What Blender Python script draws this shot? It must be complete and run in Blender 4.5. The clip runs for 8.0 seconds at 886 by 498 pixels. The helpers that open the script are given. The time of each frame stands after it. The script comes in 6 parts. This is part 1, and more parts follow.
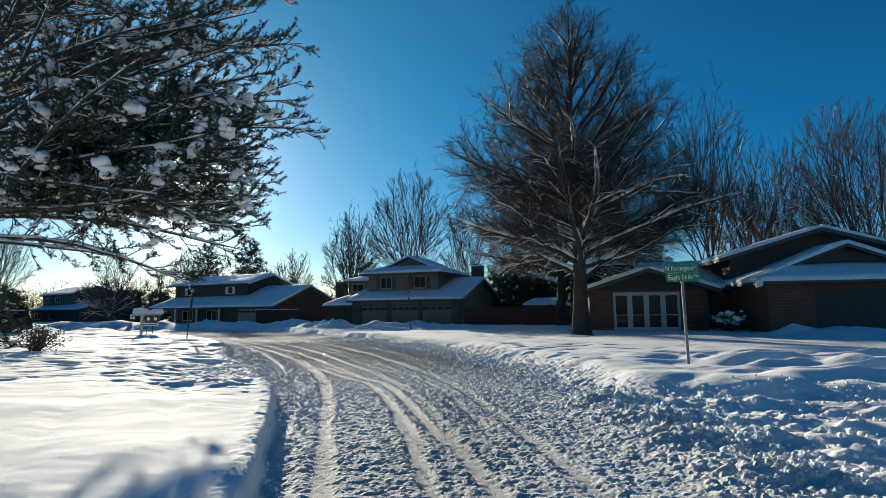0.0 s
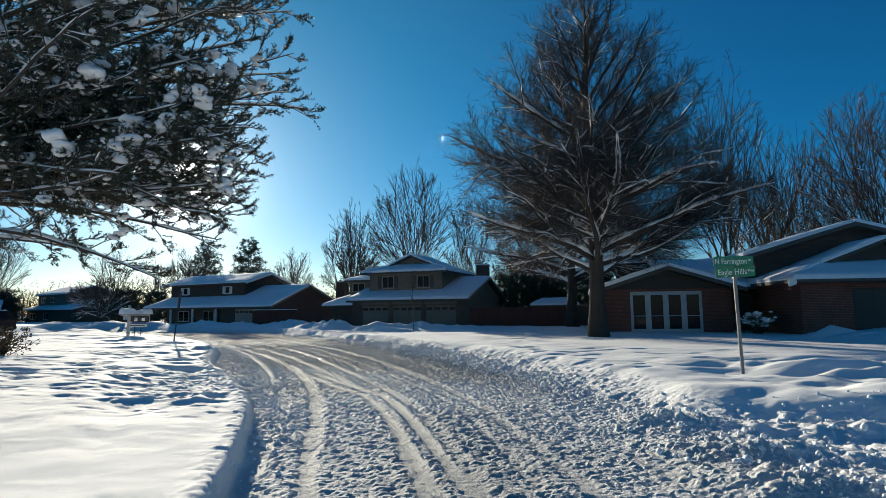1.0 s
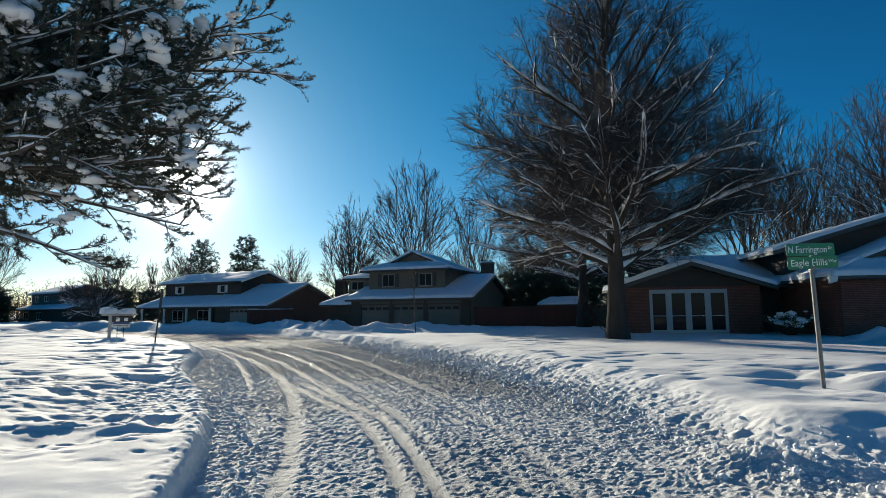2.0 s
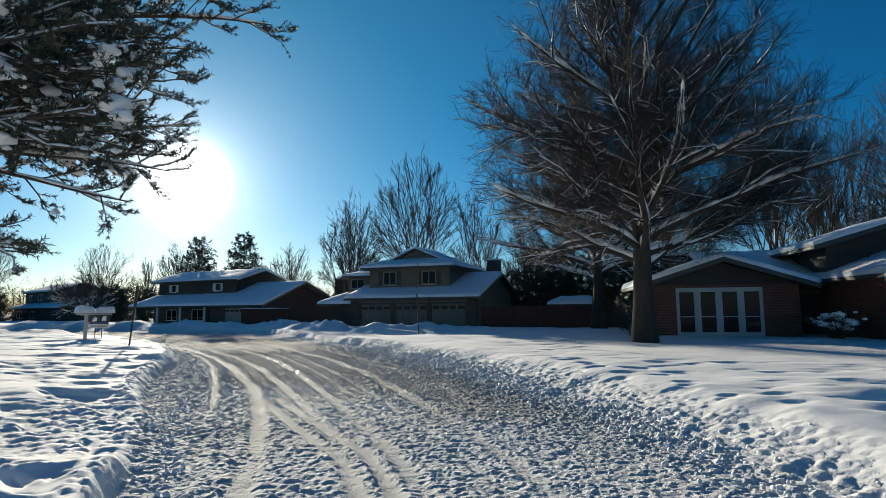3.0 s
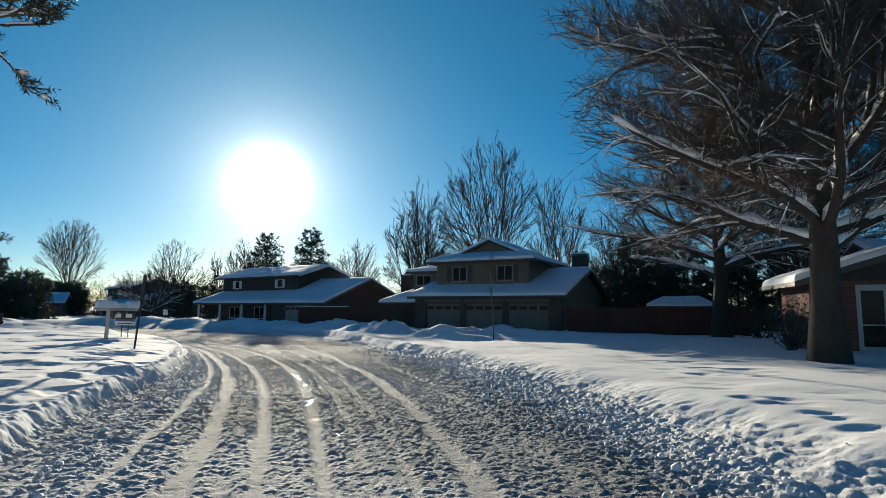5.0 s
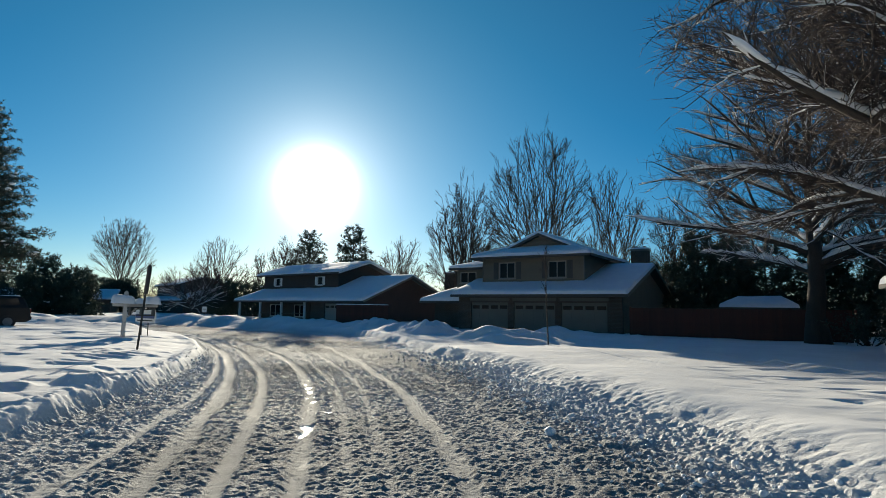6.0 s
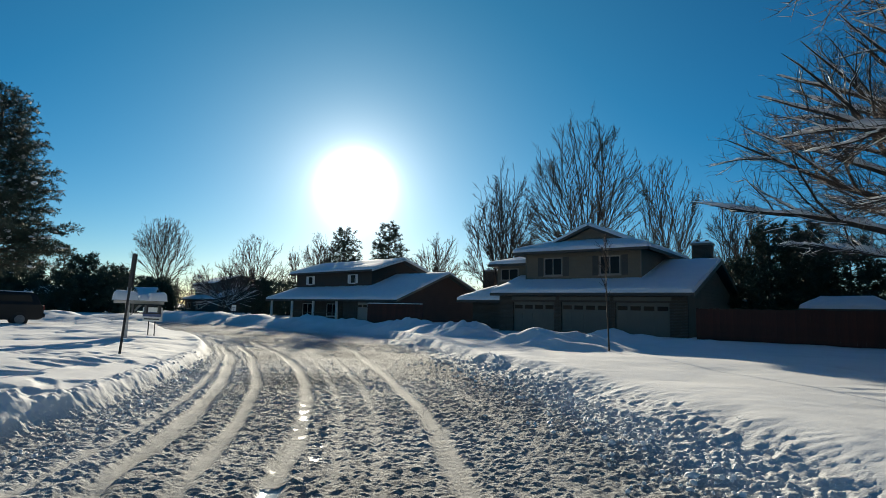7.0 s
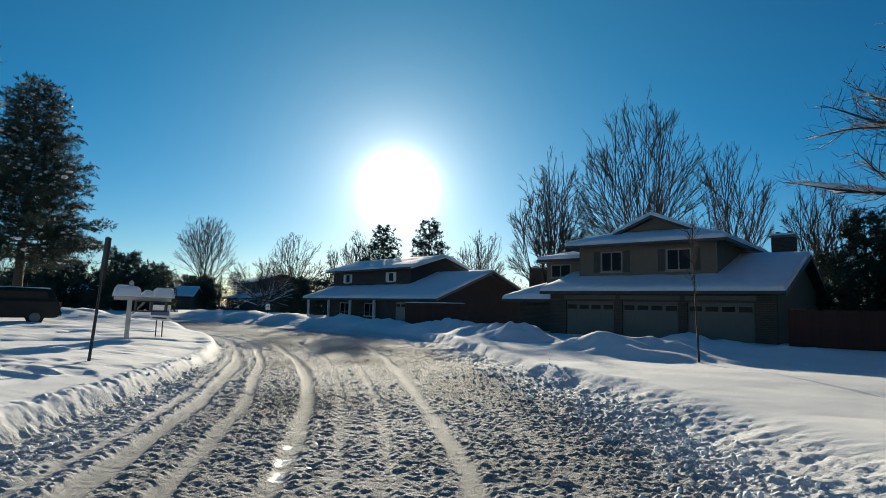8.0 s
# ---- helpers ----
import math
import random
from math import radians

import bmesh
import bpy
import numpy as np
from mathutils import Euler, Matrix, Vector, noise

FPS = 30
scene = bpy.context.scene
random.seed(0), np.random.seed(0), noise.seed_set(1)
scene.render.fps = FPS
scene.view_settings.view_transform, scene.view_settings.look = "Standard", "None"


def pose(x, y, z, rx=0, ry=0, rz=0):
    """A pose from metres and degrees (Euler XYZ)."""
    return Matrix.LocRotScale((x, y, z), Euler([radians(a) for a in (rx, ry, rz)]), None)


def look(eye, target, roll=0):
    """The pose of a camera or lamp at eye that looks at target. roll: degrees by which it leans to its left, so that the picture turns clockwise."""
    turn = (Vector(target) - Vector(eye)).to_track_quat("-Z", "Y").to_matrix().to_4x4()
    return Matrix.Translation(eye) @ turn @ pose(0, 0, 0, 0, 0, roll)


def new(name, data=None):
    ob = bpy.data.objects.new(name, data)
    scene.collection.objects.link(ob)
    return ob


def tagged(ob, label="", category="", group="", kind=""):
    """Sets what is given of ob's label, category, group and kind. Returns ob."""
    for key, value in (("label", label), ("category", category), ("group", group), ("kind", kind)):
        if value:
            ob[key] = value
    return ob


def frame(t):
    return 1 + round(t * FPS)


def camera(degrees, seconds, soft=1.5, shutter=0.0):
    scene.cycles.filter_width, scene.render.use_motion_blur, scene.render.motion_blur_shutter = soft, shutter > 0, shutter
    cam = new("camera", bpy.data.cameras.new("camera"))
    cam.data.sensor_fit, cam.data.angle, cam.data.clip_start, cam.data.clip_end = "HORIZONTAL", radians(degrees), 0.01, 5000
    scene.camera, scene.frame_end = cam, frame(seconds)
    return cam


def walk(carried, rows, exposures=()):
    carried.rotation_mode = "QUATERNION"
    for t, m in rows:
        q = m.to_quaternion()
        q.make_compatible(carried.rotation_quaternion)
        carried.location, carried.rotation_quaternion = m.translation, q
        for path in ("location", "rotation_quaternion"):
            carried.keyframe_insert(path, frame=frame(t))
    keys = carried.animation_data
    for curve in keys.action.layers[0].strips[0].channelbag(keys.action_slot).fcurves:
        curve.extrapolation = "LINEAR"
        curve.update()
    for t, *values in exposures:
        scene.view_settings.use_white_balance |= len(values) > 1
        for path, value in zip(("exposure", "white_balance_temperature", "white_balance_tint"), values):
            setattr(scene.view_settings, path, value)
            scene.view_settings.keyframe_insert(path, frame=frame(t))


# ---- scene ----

# ---------------------------------------------------------------- camera
cam = camera(76.4, 8.0, soft=0.7)
METRES, EYE, TILT, LEAN, TURN = 22.95, 1.8, 0.3, -0.6, 0.0
ROWS = [
    (0.0, 0.0, 0.0, 0.0, 0.13, 5.72, 1.33),
    (0.5, -0.0055, 0.0456, -0.0003, 0.21, 5.76, 1.32),
    (1.0, -0.0103, 0.0932, -0.0009, 0.29, 5.77, 1.29),
    (1.5, -0.0143, 0.1431, -0.0013, 0.37, 5.75, 1.28),
    (3.0, -0.0256, 0.3127, -0.0028, 0.67, 5.71, 1.14),
    (3.5, -0.0289, 0.3763, -0.0034, 1.87, 5.75, 1.01),
    (4.0, -0.033, 0.4421, -0.0042, 4.25, 5.82, 0.73),
    (5.5, -0.0548, 0.6461, -0.0075, 10.01, 5.91, 0.16),
    (6.0, -0.0663, 0.7127, -0.0088, 12.58, 5.9, -0.13),
    (6.5, -0.0814, 0.781, -0.0103, 14.77, 5.91, -0.33),
    (7.0, -0.1, 0.8491, -0.0113, 16.4, 5.92, -0.46),
    (7.5, -0.1209, 0.917, -0.0123, 18.14, 5.91, -0.57),
    (8.0, -0.1451, 0.9849, -0.0135, 20.64, 5.92, -0.74),
]
walk(cam, [(t, pose(0, 0, EYE, TILT, LEAN, TURN) @ pose(METRES * x, METRES * y, METRES * z, 90 + pitch, roll, yaw)) for t, x, y, z, yaw, pitch, roll in ROWS],
     exposures=[(0.0, 0.68, 7300, 10), (1.5, 0.66, 7300, 10), (3.5, 0.58, 7400, 10), (6.5, 0.57, 7600, 10), (8.0, 0.58, 7600, 10)])

# ---------------------------------------------------------------- light
SUN_EL, SUN_AZ = radians(12.0), radians(-25.6)   # height over the horizon; turn from +y towards +x
SUN_DIR = Vector((math.sin(SUN_AZ) * math.cos(SUN_EL), math.cos(SUN_AZ) * math.cos(SUN_EL), math.sin(SUN_EL)))


def build_world():
    world = bpy.data.worlds.new("winter_sky")
    world.use_nodes = True
    nt = world.node_tree
    nt.nodes.clear()
    out = nt.nodes.new("ShaderNodeOutputWorld")
    sky = nt.nodes.new("ShaderNodeTexSky")
    sky.sky_type, sky.sun_disc = "NISHITA", False
    sky.sun_elevation, sky.sun_rotation = SUN_EL, SUN_AZ
    sky.altitude, sky.air_density, sky.dust_density, sky.ozone_density = 1500, 0.9, 0.35, 3.5
    hsv = nt.nodes.new("ShaderNodeHueSaturation")
    hsv.inputs["Saturation"].default_value = 1.34
    hsv.inputs["Hue"].default_value = 0.499
    nt.links.new(sky.outputs[0], hsv.inputs["Color"])
    back = nt.nodes.new("ShaderNodeBackground")
    back.inputs["Strength"].default_value = 0.065
    nt.links.new(hsv.outputs[0], back.inputs["Color"])
    # the sun's disc and the bright air round it
    geo = nt.nodes.new("ShaderNodeTexCoord")
    dot = nt.nodes.new("ShaderNodeVectorMath")
    dot.operation = "DOT_PRODUCT"
    dot.inputs[1].default_value = SUN_DIR
    nt.links.new(geo.outputs["Generated"], dot.inputs[0])
    last = back
    for power, gain, tint in ((1400.0, 5.0, (0.95, 0.98, 1.0)), (250.0, 0.4, (0.93, 0.97, 1.0)), (60.0, 0.14, (0.8, 0.97, 1.0)), (7.0, 0.115, (0.22, 0.86, 0.90))):
        p = nt.nodes.new("ShaderNodeMath")
        p.operation, p.use_clamp = "MAXIMUM", False
        nt.links.new(dot.outputs["Value"], p.inputs[0])
        p.inputs[1].default_value = 0.0
        q = nt.nodes.new("ShaderNodeMath")
        q.operation = "POWER"
        nt.links.new(p.outputs[0], q.inputs[0])
        q.inputs[1].default_value = power
        g = nt.nodes.new("ShaderNodeMath")
        g.operation = "MULTIPLY"
        nt.links.new(q.outputs[0], g.inputs[0])
        g.inputs[1].default_value = gain
        halo = nt.nodes.new("ShaderNodeBackground")
        halo.inputs["Color"].default_value = (*tint, 1)
        nt.links.new(g.outputs[0], halo.inputs["Strength"])
        add = nt.nodes.new("ShaderNodeAddShader")
        nt.links.new(last.outputs[0], add.inputs[0])
        nt.links.new(halo.outputs[0], add.inputs[1])
        last = add
    nt.links.new(last.outputs[0], out.inputs["Surface"])
    scene.world = world


build_world()
sun_data = bpy.data.lights.new("sun", "SUN")
sun_data.energy, sun_data.angle, sun_data.color = 5.0, radians(0.6), (0.98, 0.965, 0.87)
sun = new("sun", sun_data)
sun.matrix_world = look(SUN_DIR * 50, (0, 0, 0))

# ---------------------------------------------------------------- materials


def material(name, base, second=None, rough=0.7, scale=2.0, fine=30.0, bump=0.3, bump_size=0.02, metal=0.0, coords="Object", stretch=(1, 1, 1), vary=0.0, spec=0.5):
    """A surface of two mixed tones, at a coarse and a fine scale, with a fine relief."""
    mat = bpy.data.materials.new(name)
    mat.use_nodes = True
    nt = mat.node_tree
    bsdf = nt.nodes["Principled BSDF"]
    bsdf.inputs["Roughness"].default_value = rough
    bsdf.inputs["Metallic"].default_value = metal
    bsdf.inputs["Specular IOR Level"].default_value = spec
    tc = nt.nodes.new("ShaderNodeTexCoord")
    mp = nt.nodes.new("ShaderNodeMapping")
    mp.inputs["Scale"].default_value = stretch
    nt.links.new(tc.outputs[coords], mp.inputs["Vector"])
    n1 = nt.nodes.new("ShaderNodeTexNoise")
    n1.inputs["Scale"].default_value, n1.inputs["Detail"].default_value = scale, 5
    n2 = nt.nodes.new("ShaderNodeTexNoise")
    n2.inputs["Scale"].default_value, n2.inputs["Detail"].default_value = fine, 4
    for n in (n1, n2):
        nt.links.new(mp.outputs[0], n.inputs["Vector"])
    mixed = nt.nodes.new("ShaderNodeMath")
    mixed.operation = "MULTIPLY_ADD"
    nt.links.new(n2.outputs["Fac"], mixed.inputs[0])
    mixed.inputs[1].default_value = 0.5
    half = nt.nodes.new("ShaderNodeMath")
    half.operation = "MULTIPLY"
    half.inputs[1].default_value = 0.5
    nt.links.new(n1.outputs["Fac"], half.inputs[0])
    nt.links.new(half.outputs[0], mixed.inputs[2])
    ramp = nt.nodes.new("ShaderNodeValToRGB")
    ramp.color_ramp.elements[0].position, ramp.color_ramp.elements[1].position = 0.36, 0.64
    b2 = second or tuple(c * 0.75 for c in base)
    ramp.color_ramp.elements[0].color, ramp.color_ramp.elements[1].color = (*b2, 1), (*base, 1)
    nt.links.new(mixed.outputs[0], ramp.inputs["Fac"])
    colour = ramp.outputs["Color"]
    if vary:
        info = nt.nodes.new("ShaderNodeObjectInfo")
        mr = nt.nodes.new("ShaderNodeMapRange")
        mr.inputs["To Min"].default_value, mr.inputs["To Max"].default_value = 1 - vary, 1 + vary
        nt.links.new(info.outputs["Random"], mr.inputs["Value"])
        hs = nt.nodes.new("ShaderNodeHueSaturation")
        nt.links.new(mr.outputs[0], hs.inputs["Value"])
        nt.links.new(colour, hs.inputs["Color"])
        colour = hs.outputs[0]
    nt.links.new(colour, bsdf.inputs["Base Color"])
    if bump:
        bp = nt.nodes.new("ShaderNodeBump")
        bp.inputs["Strength"].default_value, bp.inputs["Distance"].default_value = bump, bump_size
        nt.links.new(mixed.outputs[0], bp.inputs["Height"])
        nt.links.new(bp.outputs[0], bsdf.inputs["Normal"])
    return mat


def ground_material():
    """Snow: clean on the lawns, grey and packed on the road, wet where tyres have polished it."""
    mat = bpy.data.materials.new("snow_ground")
    mat.use_nodes = True
    nt = mat.node_tree
    L = nt.links.new
    bsdf = nt.nodes["Principled BSDF"]
    tc = nt.nodes.new("ShaderNodeTexCoord")

    def noise_node(scale, detail=6, rough=0.6):
        n = nt.nodes.new("ShaderNodeTexNoise")
        n.inputs["Scale"].default_value, n.inputs["Detail"].default_value, n.inputs["Roughness"].default_value = scale, detail, rough
        L(tc.outputs["Object"], n.inputs["Vector"])
        return n.outputs["Fac"]

    def ramp_node(fac, p0, c0, p1, c1):
        r = nt.nodes.new("ShaderNodeValToRGB")
        r.color_ramp.elements[0].position, r.color_ramp.elements[1].position = p0, p1
        r.color_ramp.elements[0].color, r.color_ramp.elements[1].color = (*c0, 1), (*c1, 1)
        L(fac, r.inputs["Fac"])
        return r.outputs["Color"]

    def mix(fac, a, b):
        m = nt.nodes.new("ShaderNodeMix")
        m.data_type = "RGBA"
        L(fac, m.inputs[0])
        L(a, m.inputs[6])
        L(b, m.inputs[7])
        return m.outputs[2]

    def attr(name):
        a = nt.nodes.new("ShaderNodeAttribute")
        a.attribute_name = name
        return a.outputs["Fac"]

    clean = ramp_node(noise_node(0.7), 0.35, (0.79, 0.79, 0.79), 0.65, (0.86, 0.86, 0.86))
    # road dirt, with dark specks painted in for shade between the crumbs
    dirty_shaded = ramp_node(noise_node(26.0, 6, 0.8), 0.40, (0.14, 0.141, 0.136), 0.60, (0.41, 0.412, 0.402))
    packed = ramp_node(noise_node(3.0, 8, 0.7), 0.30, (0.34, 0.34, 0.33), 0.7, (0.49, 0.49, 0.478))
    colour = mix(attr("road"), clean, dirty_shaded)
    colour = mix(attr("track"), colour, packed)
    L(colour, bsdf.inputs["Base Color"])
    rr = nt.nodes.new("ShaderNodeMapRange")
    L(attr("wet"), rr.inputs["Value"])
    rr.inputs["To Min"].default_value, rr.inputs["To Max"].default_value = 0.0, -0.68
    gloss = nt.nodes.new("ShaderNodeMath")
    gloss.operation = "MULTIPLY_ADD"
    L(attr("track"), gloss.inputs[0])
    gloss.inputs[1].default_value, gloss.inputs[2].default_value = -0.04, 0.86
    total = nt.nodes.new("ShaderNodeMath")
    L(gloss.outputs[0], total.inputs[0])
    L(rr.outputs[0], total.inputs[1])
    L(total.outputs[0], bsdf.inputs["Roughness"])
    shine = nt.nodes.new("ShaderNodeMapRange")
    L(attr("wet"), shine.inputs["Value"])
    shine.inputs["To Min"].default_value, shine.inputs["To Max"].default_value = 0.0, 0.4
    dull = nt.nodes.new("ShaderNodeMath")
    dull.operation = "MULTIPLY_ADD"
    L(attr("road"), dull.inputs[0])
    dull.inputs[1].default_value, dull.inputs[2].default_value = -0.12, 0.22
    sheen = nt.nodes.new("ShaderNodeMath")
    L(dull.outputs[0], sheen.inputs[0])
    L(shine.outputs[0], sheen.inputs[1])
    L(sheen.outputs[0], bsdf.inputs["Specular IOR Level"])
    b1 = nt.nodes.new("ShaderNodeBump")
    b1.inputs["Strength"].default_value, b1.inputs["Distance"].default_value = 0.5, 0.09
    L(noise_node(18.0, 8, 0.72), b1.inputs["Height"])
    s1 = nt.nodes.new("ShaderNodeMath")
    s1.operation = "MULTIPLY_ADD"
    L(attr("road"), s1.inputs[0])
    s1.inputs[1].default_value, s1.inputs[2].default_value = 0.9, 0.10
    dry = nt.nodes.new("ShaderNodeMath")
    dry.operation = "SUBTRACT"
    dry.use_clamp = True
    L(s1.outputs[0], dry.inputs[0])
    L(attr("wet"), dry.inputs[1])
    L(dry.outputs[0], b1.inputs["Strength"])
    crumb = nt.nodes.new("ShaderNodeTexVoronoi")
    crumb.feature = "SMOOTH_F1"
    crumb.inputs["Scale"].default_value = 24.0
    crumb.inputs["Detail"].default_value = 2.0
    L(tc.outputs["Object"], crumb.inputs["Vector"])
    b3 = nt.nodes.new("ShaderNodeBump")
    b3.invert = True
    b3.inputs["Distance"].default_value = 0.045
    loose = nt.nodes.new("ShaderNodeMath")
    loose.operation = "SUBTRACT"
    loose.use_clamp = True
    L(attr("road"), loose.inputs[0])
    L(attr("track"), loose.inputs[1])
    L(loose.outputs[0], b3.inputs["Strength"])
    L(crumb.outputs["Distance"], b3.inputs["Height"])
    L(b1.outputs[0], b3.inputs["Normal"])
    b2 = nt.nodes.new("ShaderNodeBump")
    b2.inputs["Strength"].default_value, b2.inputs["Distance"].default_value = 0.25, 0.006
    L(noise_node(120.0, 3), b2.inputs["Height"])
    L(b3.outputs[0], b2.inputs["Normal"])
    L(b2.outputs[0], bsdf.inputs["Normal"])
    return mat


def glass_material():
    mat = bpy.data.materials.new("window_glass")
    mat.use_nodes = True
    bsdf = mat.node_tree.nodes["Principled BSDF"]
    bsdf.inputs["Base Color"].default_value = (0.012, 0.014, 0.018, 1)
    bsdf.inputs["Roughness"].default_value = 0.06
    bsdf.inputs["Specular IOR Level"].default_value = 0.12
    return mat


def siding_material(name, base, second, pitch, rough=0.75, vertical=False):
    """Boards lapped over one another: a saw-tooth relief, over the usual weathered paint."""
    mat = material(name, base, second, rough, 1.3, 14, 0.0)
    nt = mat.node_tree
    tc = nt.nodes.new("ShaderNodeTexCoord")
    sep = nt.nodes.new("ShaderNodeSeparateXYZ")
    nt.links.new(tc.outputs["Object"], sep.inputs[0])
    m = nt.nodes.new("ShaderNodeMath")
    m.operation = "DIVIDE"
    m.inputs[1].default_value = pitch
    nt.links.new(sep.outputs["X" if vertical else "Z"], m.inputs[0])
    fr = nt.nodes.new("ShaderNodeMath")
    fr.operation = "FRACT"
    nt.links.new(m.outputs[0], fr.inputs[0])
    bp = nt.nodes.new("ShaderNodeBump")
    bp.invert = True
    bp.inputs["Strength"].default_value, bp.inputs["Distance"].default_value = 1.0, 0.02
    nt.links.new(fr.outputs[0], bp.inputs["Height"])
    nt.links.new(bp.outputs[0], nt.nodes["Principled BSDF"].inputs["Normal"])
    return mat


def brick_material(name, base, second, mortar):
    mat = bpy.data.materials.new(name)
    mat.use_nodes = True
    nt = mat.node_tree
    bsdf = nt.nodes["Principled BSDF"]
    bsdf.inputs["Roughness"].default_value = 0.85
    tc = nt.nodes.new("ShaderNodeTexCoord")
    sep = nt.nodes.new("ShaderNodeSeparateXYZ")
    nt.links.new(tc.outputs["Object"], sep.inputs[0])
    add = nt.nodes.new("ShaderNodeMath")
    nt.links.new(sep.outputs["X"], add.inputs[0])
    nt.links.new(sep.outputs["Y"], add.inputs[1])
    com = nt.nodes.new("ShaderNodeCombineXYZ")
    nt.links.new(add.outputs[0], com.inputs["X"])
    nt.links.new(sep.outputs["Z"], com.inputs["Y"])
    br = nt.nodes.new("ShaderNodeTexBrick")
    br.inputs["Color1"].default_value, br.inputs["Color2"].default_value, br.inputs["Mortar"].default_value = (*base, 1), (*second, 1), (*mortar, 1)
    br.inputs["Scale"].default_value = 1.0
    br.inputs["Mortar Size"].default_value = 0.006
    br.inputs["Brick Width"].default_value, br.inputs["Row Height"].default_value = 0.21, 0.075
    nt.links.new(com.outputs[0], br.inputs["Vector"])
    n = nt.nodes.new("ShaderNodeTexNoise")
    n.inputs["Scale"].default_value, n.inputs["Detail"].default_value = 1.2, 6
    nt.links.new(tc.outputs["Object"], n.inputs["Vector"])
    hs = nt.nodes.new("ShaderNodeHueSaturation")
    mr = nt.nodes.new("ShaderNodeMapRange")
    mr.inputs["To Min"].default_value, mr.inputs["To Max"].default_value = 0.65, 1.35
    nt.links.new(n.outputs["Fac"], mr.inputs["Value"])
    nt.links.new(mr.outputs[0], hs.inputs["Value"])
    nt.links.new(br.outputs["Color"], hs.inputs["Color"])
    nt.links.new(hs.outputs[0], bsdf.inputs["Base Color"])
    bp = nt.nodes.new("ShaderNodeBump")
    bp.invert = True
    bp.inputs["Strength"].default_value, bp.inputs["Distance"].default_value = 0.8, 0.008
    nt.links.new(br.outputs["Fac"], bp.inputs["Height"])
    nt.links.new(bp.outputs[0], bsdf.inputs["Normal"])
    return mat


M_GROUND = ground_material()
M_SNOW = material("snow", (0.86, 0.865, 0.87), (0.79, 0.80, 0.83), 0.8, 2.0, 45, 0.25, 0.02, spec=0.2)
M_BARK = material("bark_grey", (0.06, 0.045, 0.036), (0.03, 0.023, 0.019), 0.9, 3, 40, 0.7, 0.02, stretch=(1, 1, 0.3))
M_TWIG = material("twig_brown", (0.06, 0.044, 0.041), (0.038, 0.028, 0.026), 0.85, 2, 30, 0.0)
M_TWIG_PALE = material("twig_pale", (0.085, 0.066, 0.05), (0.05, 0.04, 0.032), 0.85, 2, 30, 0.0)
M_TWIG_RED = material("twig_red", (0.10, 0.042, 0.035), (0.055, 0.025, 0.022), 0.85, 2, 30, 0.0)
M_PINE_BARK = material("bark_pine", (0.085, 0.066, 0.055), (0.045, 0.036, 0.031), 0.92, 4, 30, 0.8, 0.025)
M_NEEDLE = material("pine_needles", (0.075, 0.076, 0.05), (0.042, 0.045, 0.03), 0.6, 1.2, 9, 0.0)
M_SPRUCE = material("spruce_needles", (0.05, 0.07, 0.045), (0.025, 0.04, 0.026), 0.65, 0.8, 7, 0.0)
M_DRYLEAF = material("dry_leaves", (0.17, 0.11, 0.055), (0.08, 0.06, 0.03), 0.8, 3, 20, 0.0)
M_GLASS = glass_material()
M_WHITE = material("white_paint", (0.78, 0.77, 0.74), (0.66, 0.65, 0.62), 0.5, 2, 25, 0.1, 0.004)
# darker copy of the white paint, shade put into its colour
M_TRIM_SHADED = material("shaded_white_trim", (0.46, 0.455, 0.445), (0.38, 0.375, 0.365), 0.55, 2, 25, 0.1, 0.004)
M_SIDING_TAN = siding_material("tan_board_siding", (0.185, 0.15, 0.108), (0.15, 0.122, 0.09), 0.2)
M_SIDING_DARK = siding_material("brown_board_siding", (0.065, 0.044, 0.034), (0.05, 0.034, 0.027), 0.22)
M_SIDING_RED = siding_material("red_brown_siding", (0.085, 0.042, 0.032), (0.065, 0.032, 0.025), 0.2)
M_SIDING_GREY = siding_material("grey_board_siding", (0.14, 0.13, 0.12), (0.11, 0.105, 0.1), 0.2)
M_BRICK_RED = brick_material("red_brick", (0.20, 0.052, 0.032), (0.14, 0.038, 0.026), (0.17, 0.14, 0.12))
M_BRICK_BROWN = brick_material("brown_brick", (0.095, 0.062, 0.044), (0.07, 0.046, 0.034), (0.13, 0.115, 0.1))
M_FASCIA = material("dark_fascia_paint", (0.06, 0.055, 0.05), (0.04, 0.037, 0.034), 0.55, 2, 20, 0.1, 0.004)
M_FASCIA_TAN = material("tan_fascia_paint", (0.2, 0.18, 0.145), (0.16, 0.14, 0.115), 0.55, 2, 20, 0.1, 0.004)
M_SHINGLE = material("asphalt_shingles", (0.09, 0.08, 0.072), (0.05, 0.046, 0.042), 0.9, 3, 25, 0.6, 0.01)
M_GARAGE_TAN = material("tan_garage_paint", (0.145, 0.13, 0.108), (0.125, 0.112, 0.094), 0.5, 1.5, 20, 0.1, 0.004)
M_GARAGE_PALE = material("pale_garage_paint", (0.3, 0.27, 0.24), (0.26, 0.23, 0.2), 0.5, 1.5, 20, 0.1, 0.004)
M_GARAGE_DARK = material("brown_garage_paint", (0.025, 0.02, 0.018), (0.018, 0.015, 0.013), 0.5, 1.5, 20, 0.1, 0.004)
M_FENCE = material("red_cedar_fence", (0.10, 0.026, 0.017), (0.06, 0.018, 0.013), 0.8, 2.5, 22, 0.4, 0.006, stretch=(1, 1, 0.2), vary=0.1)
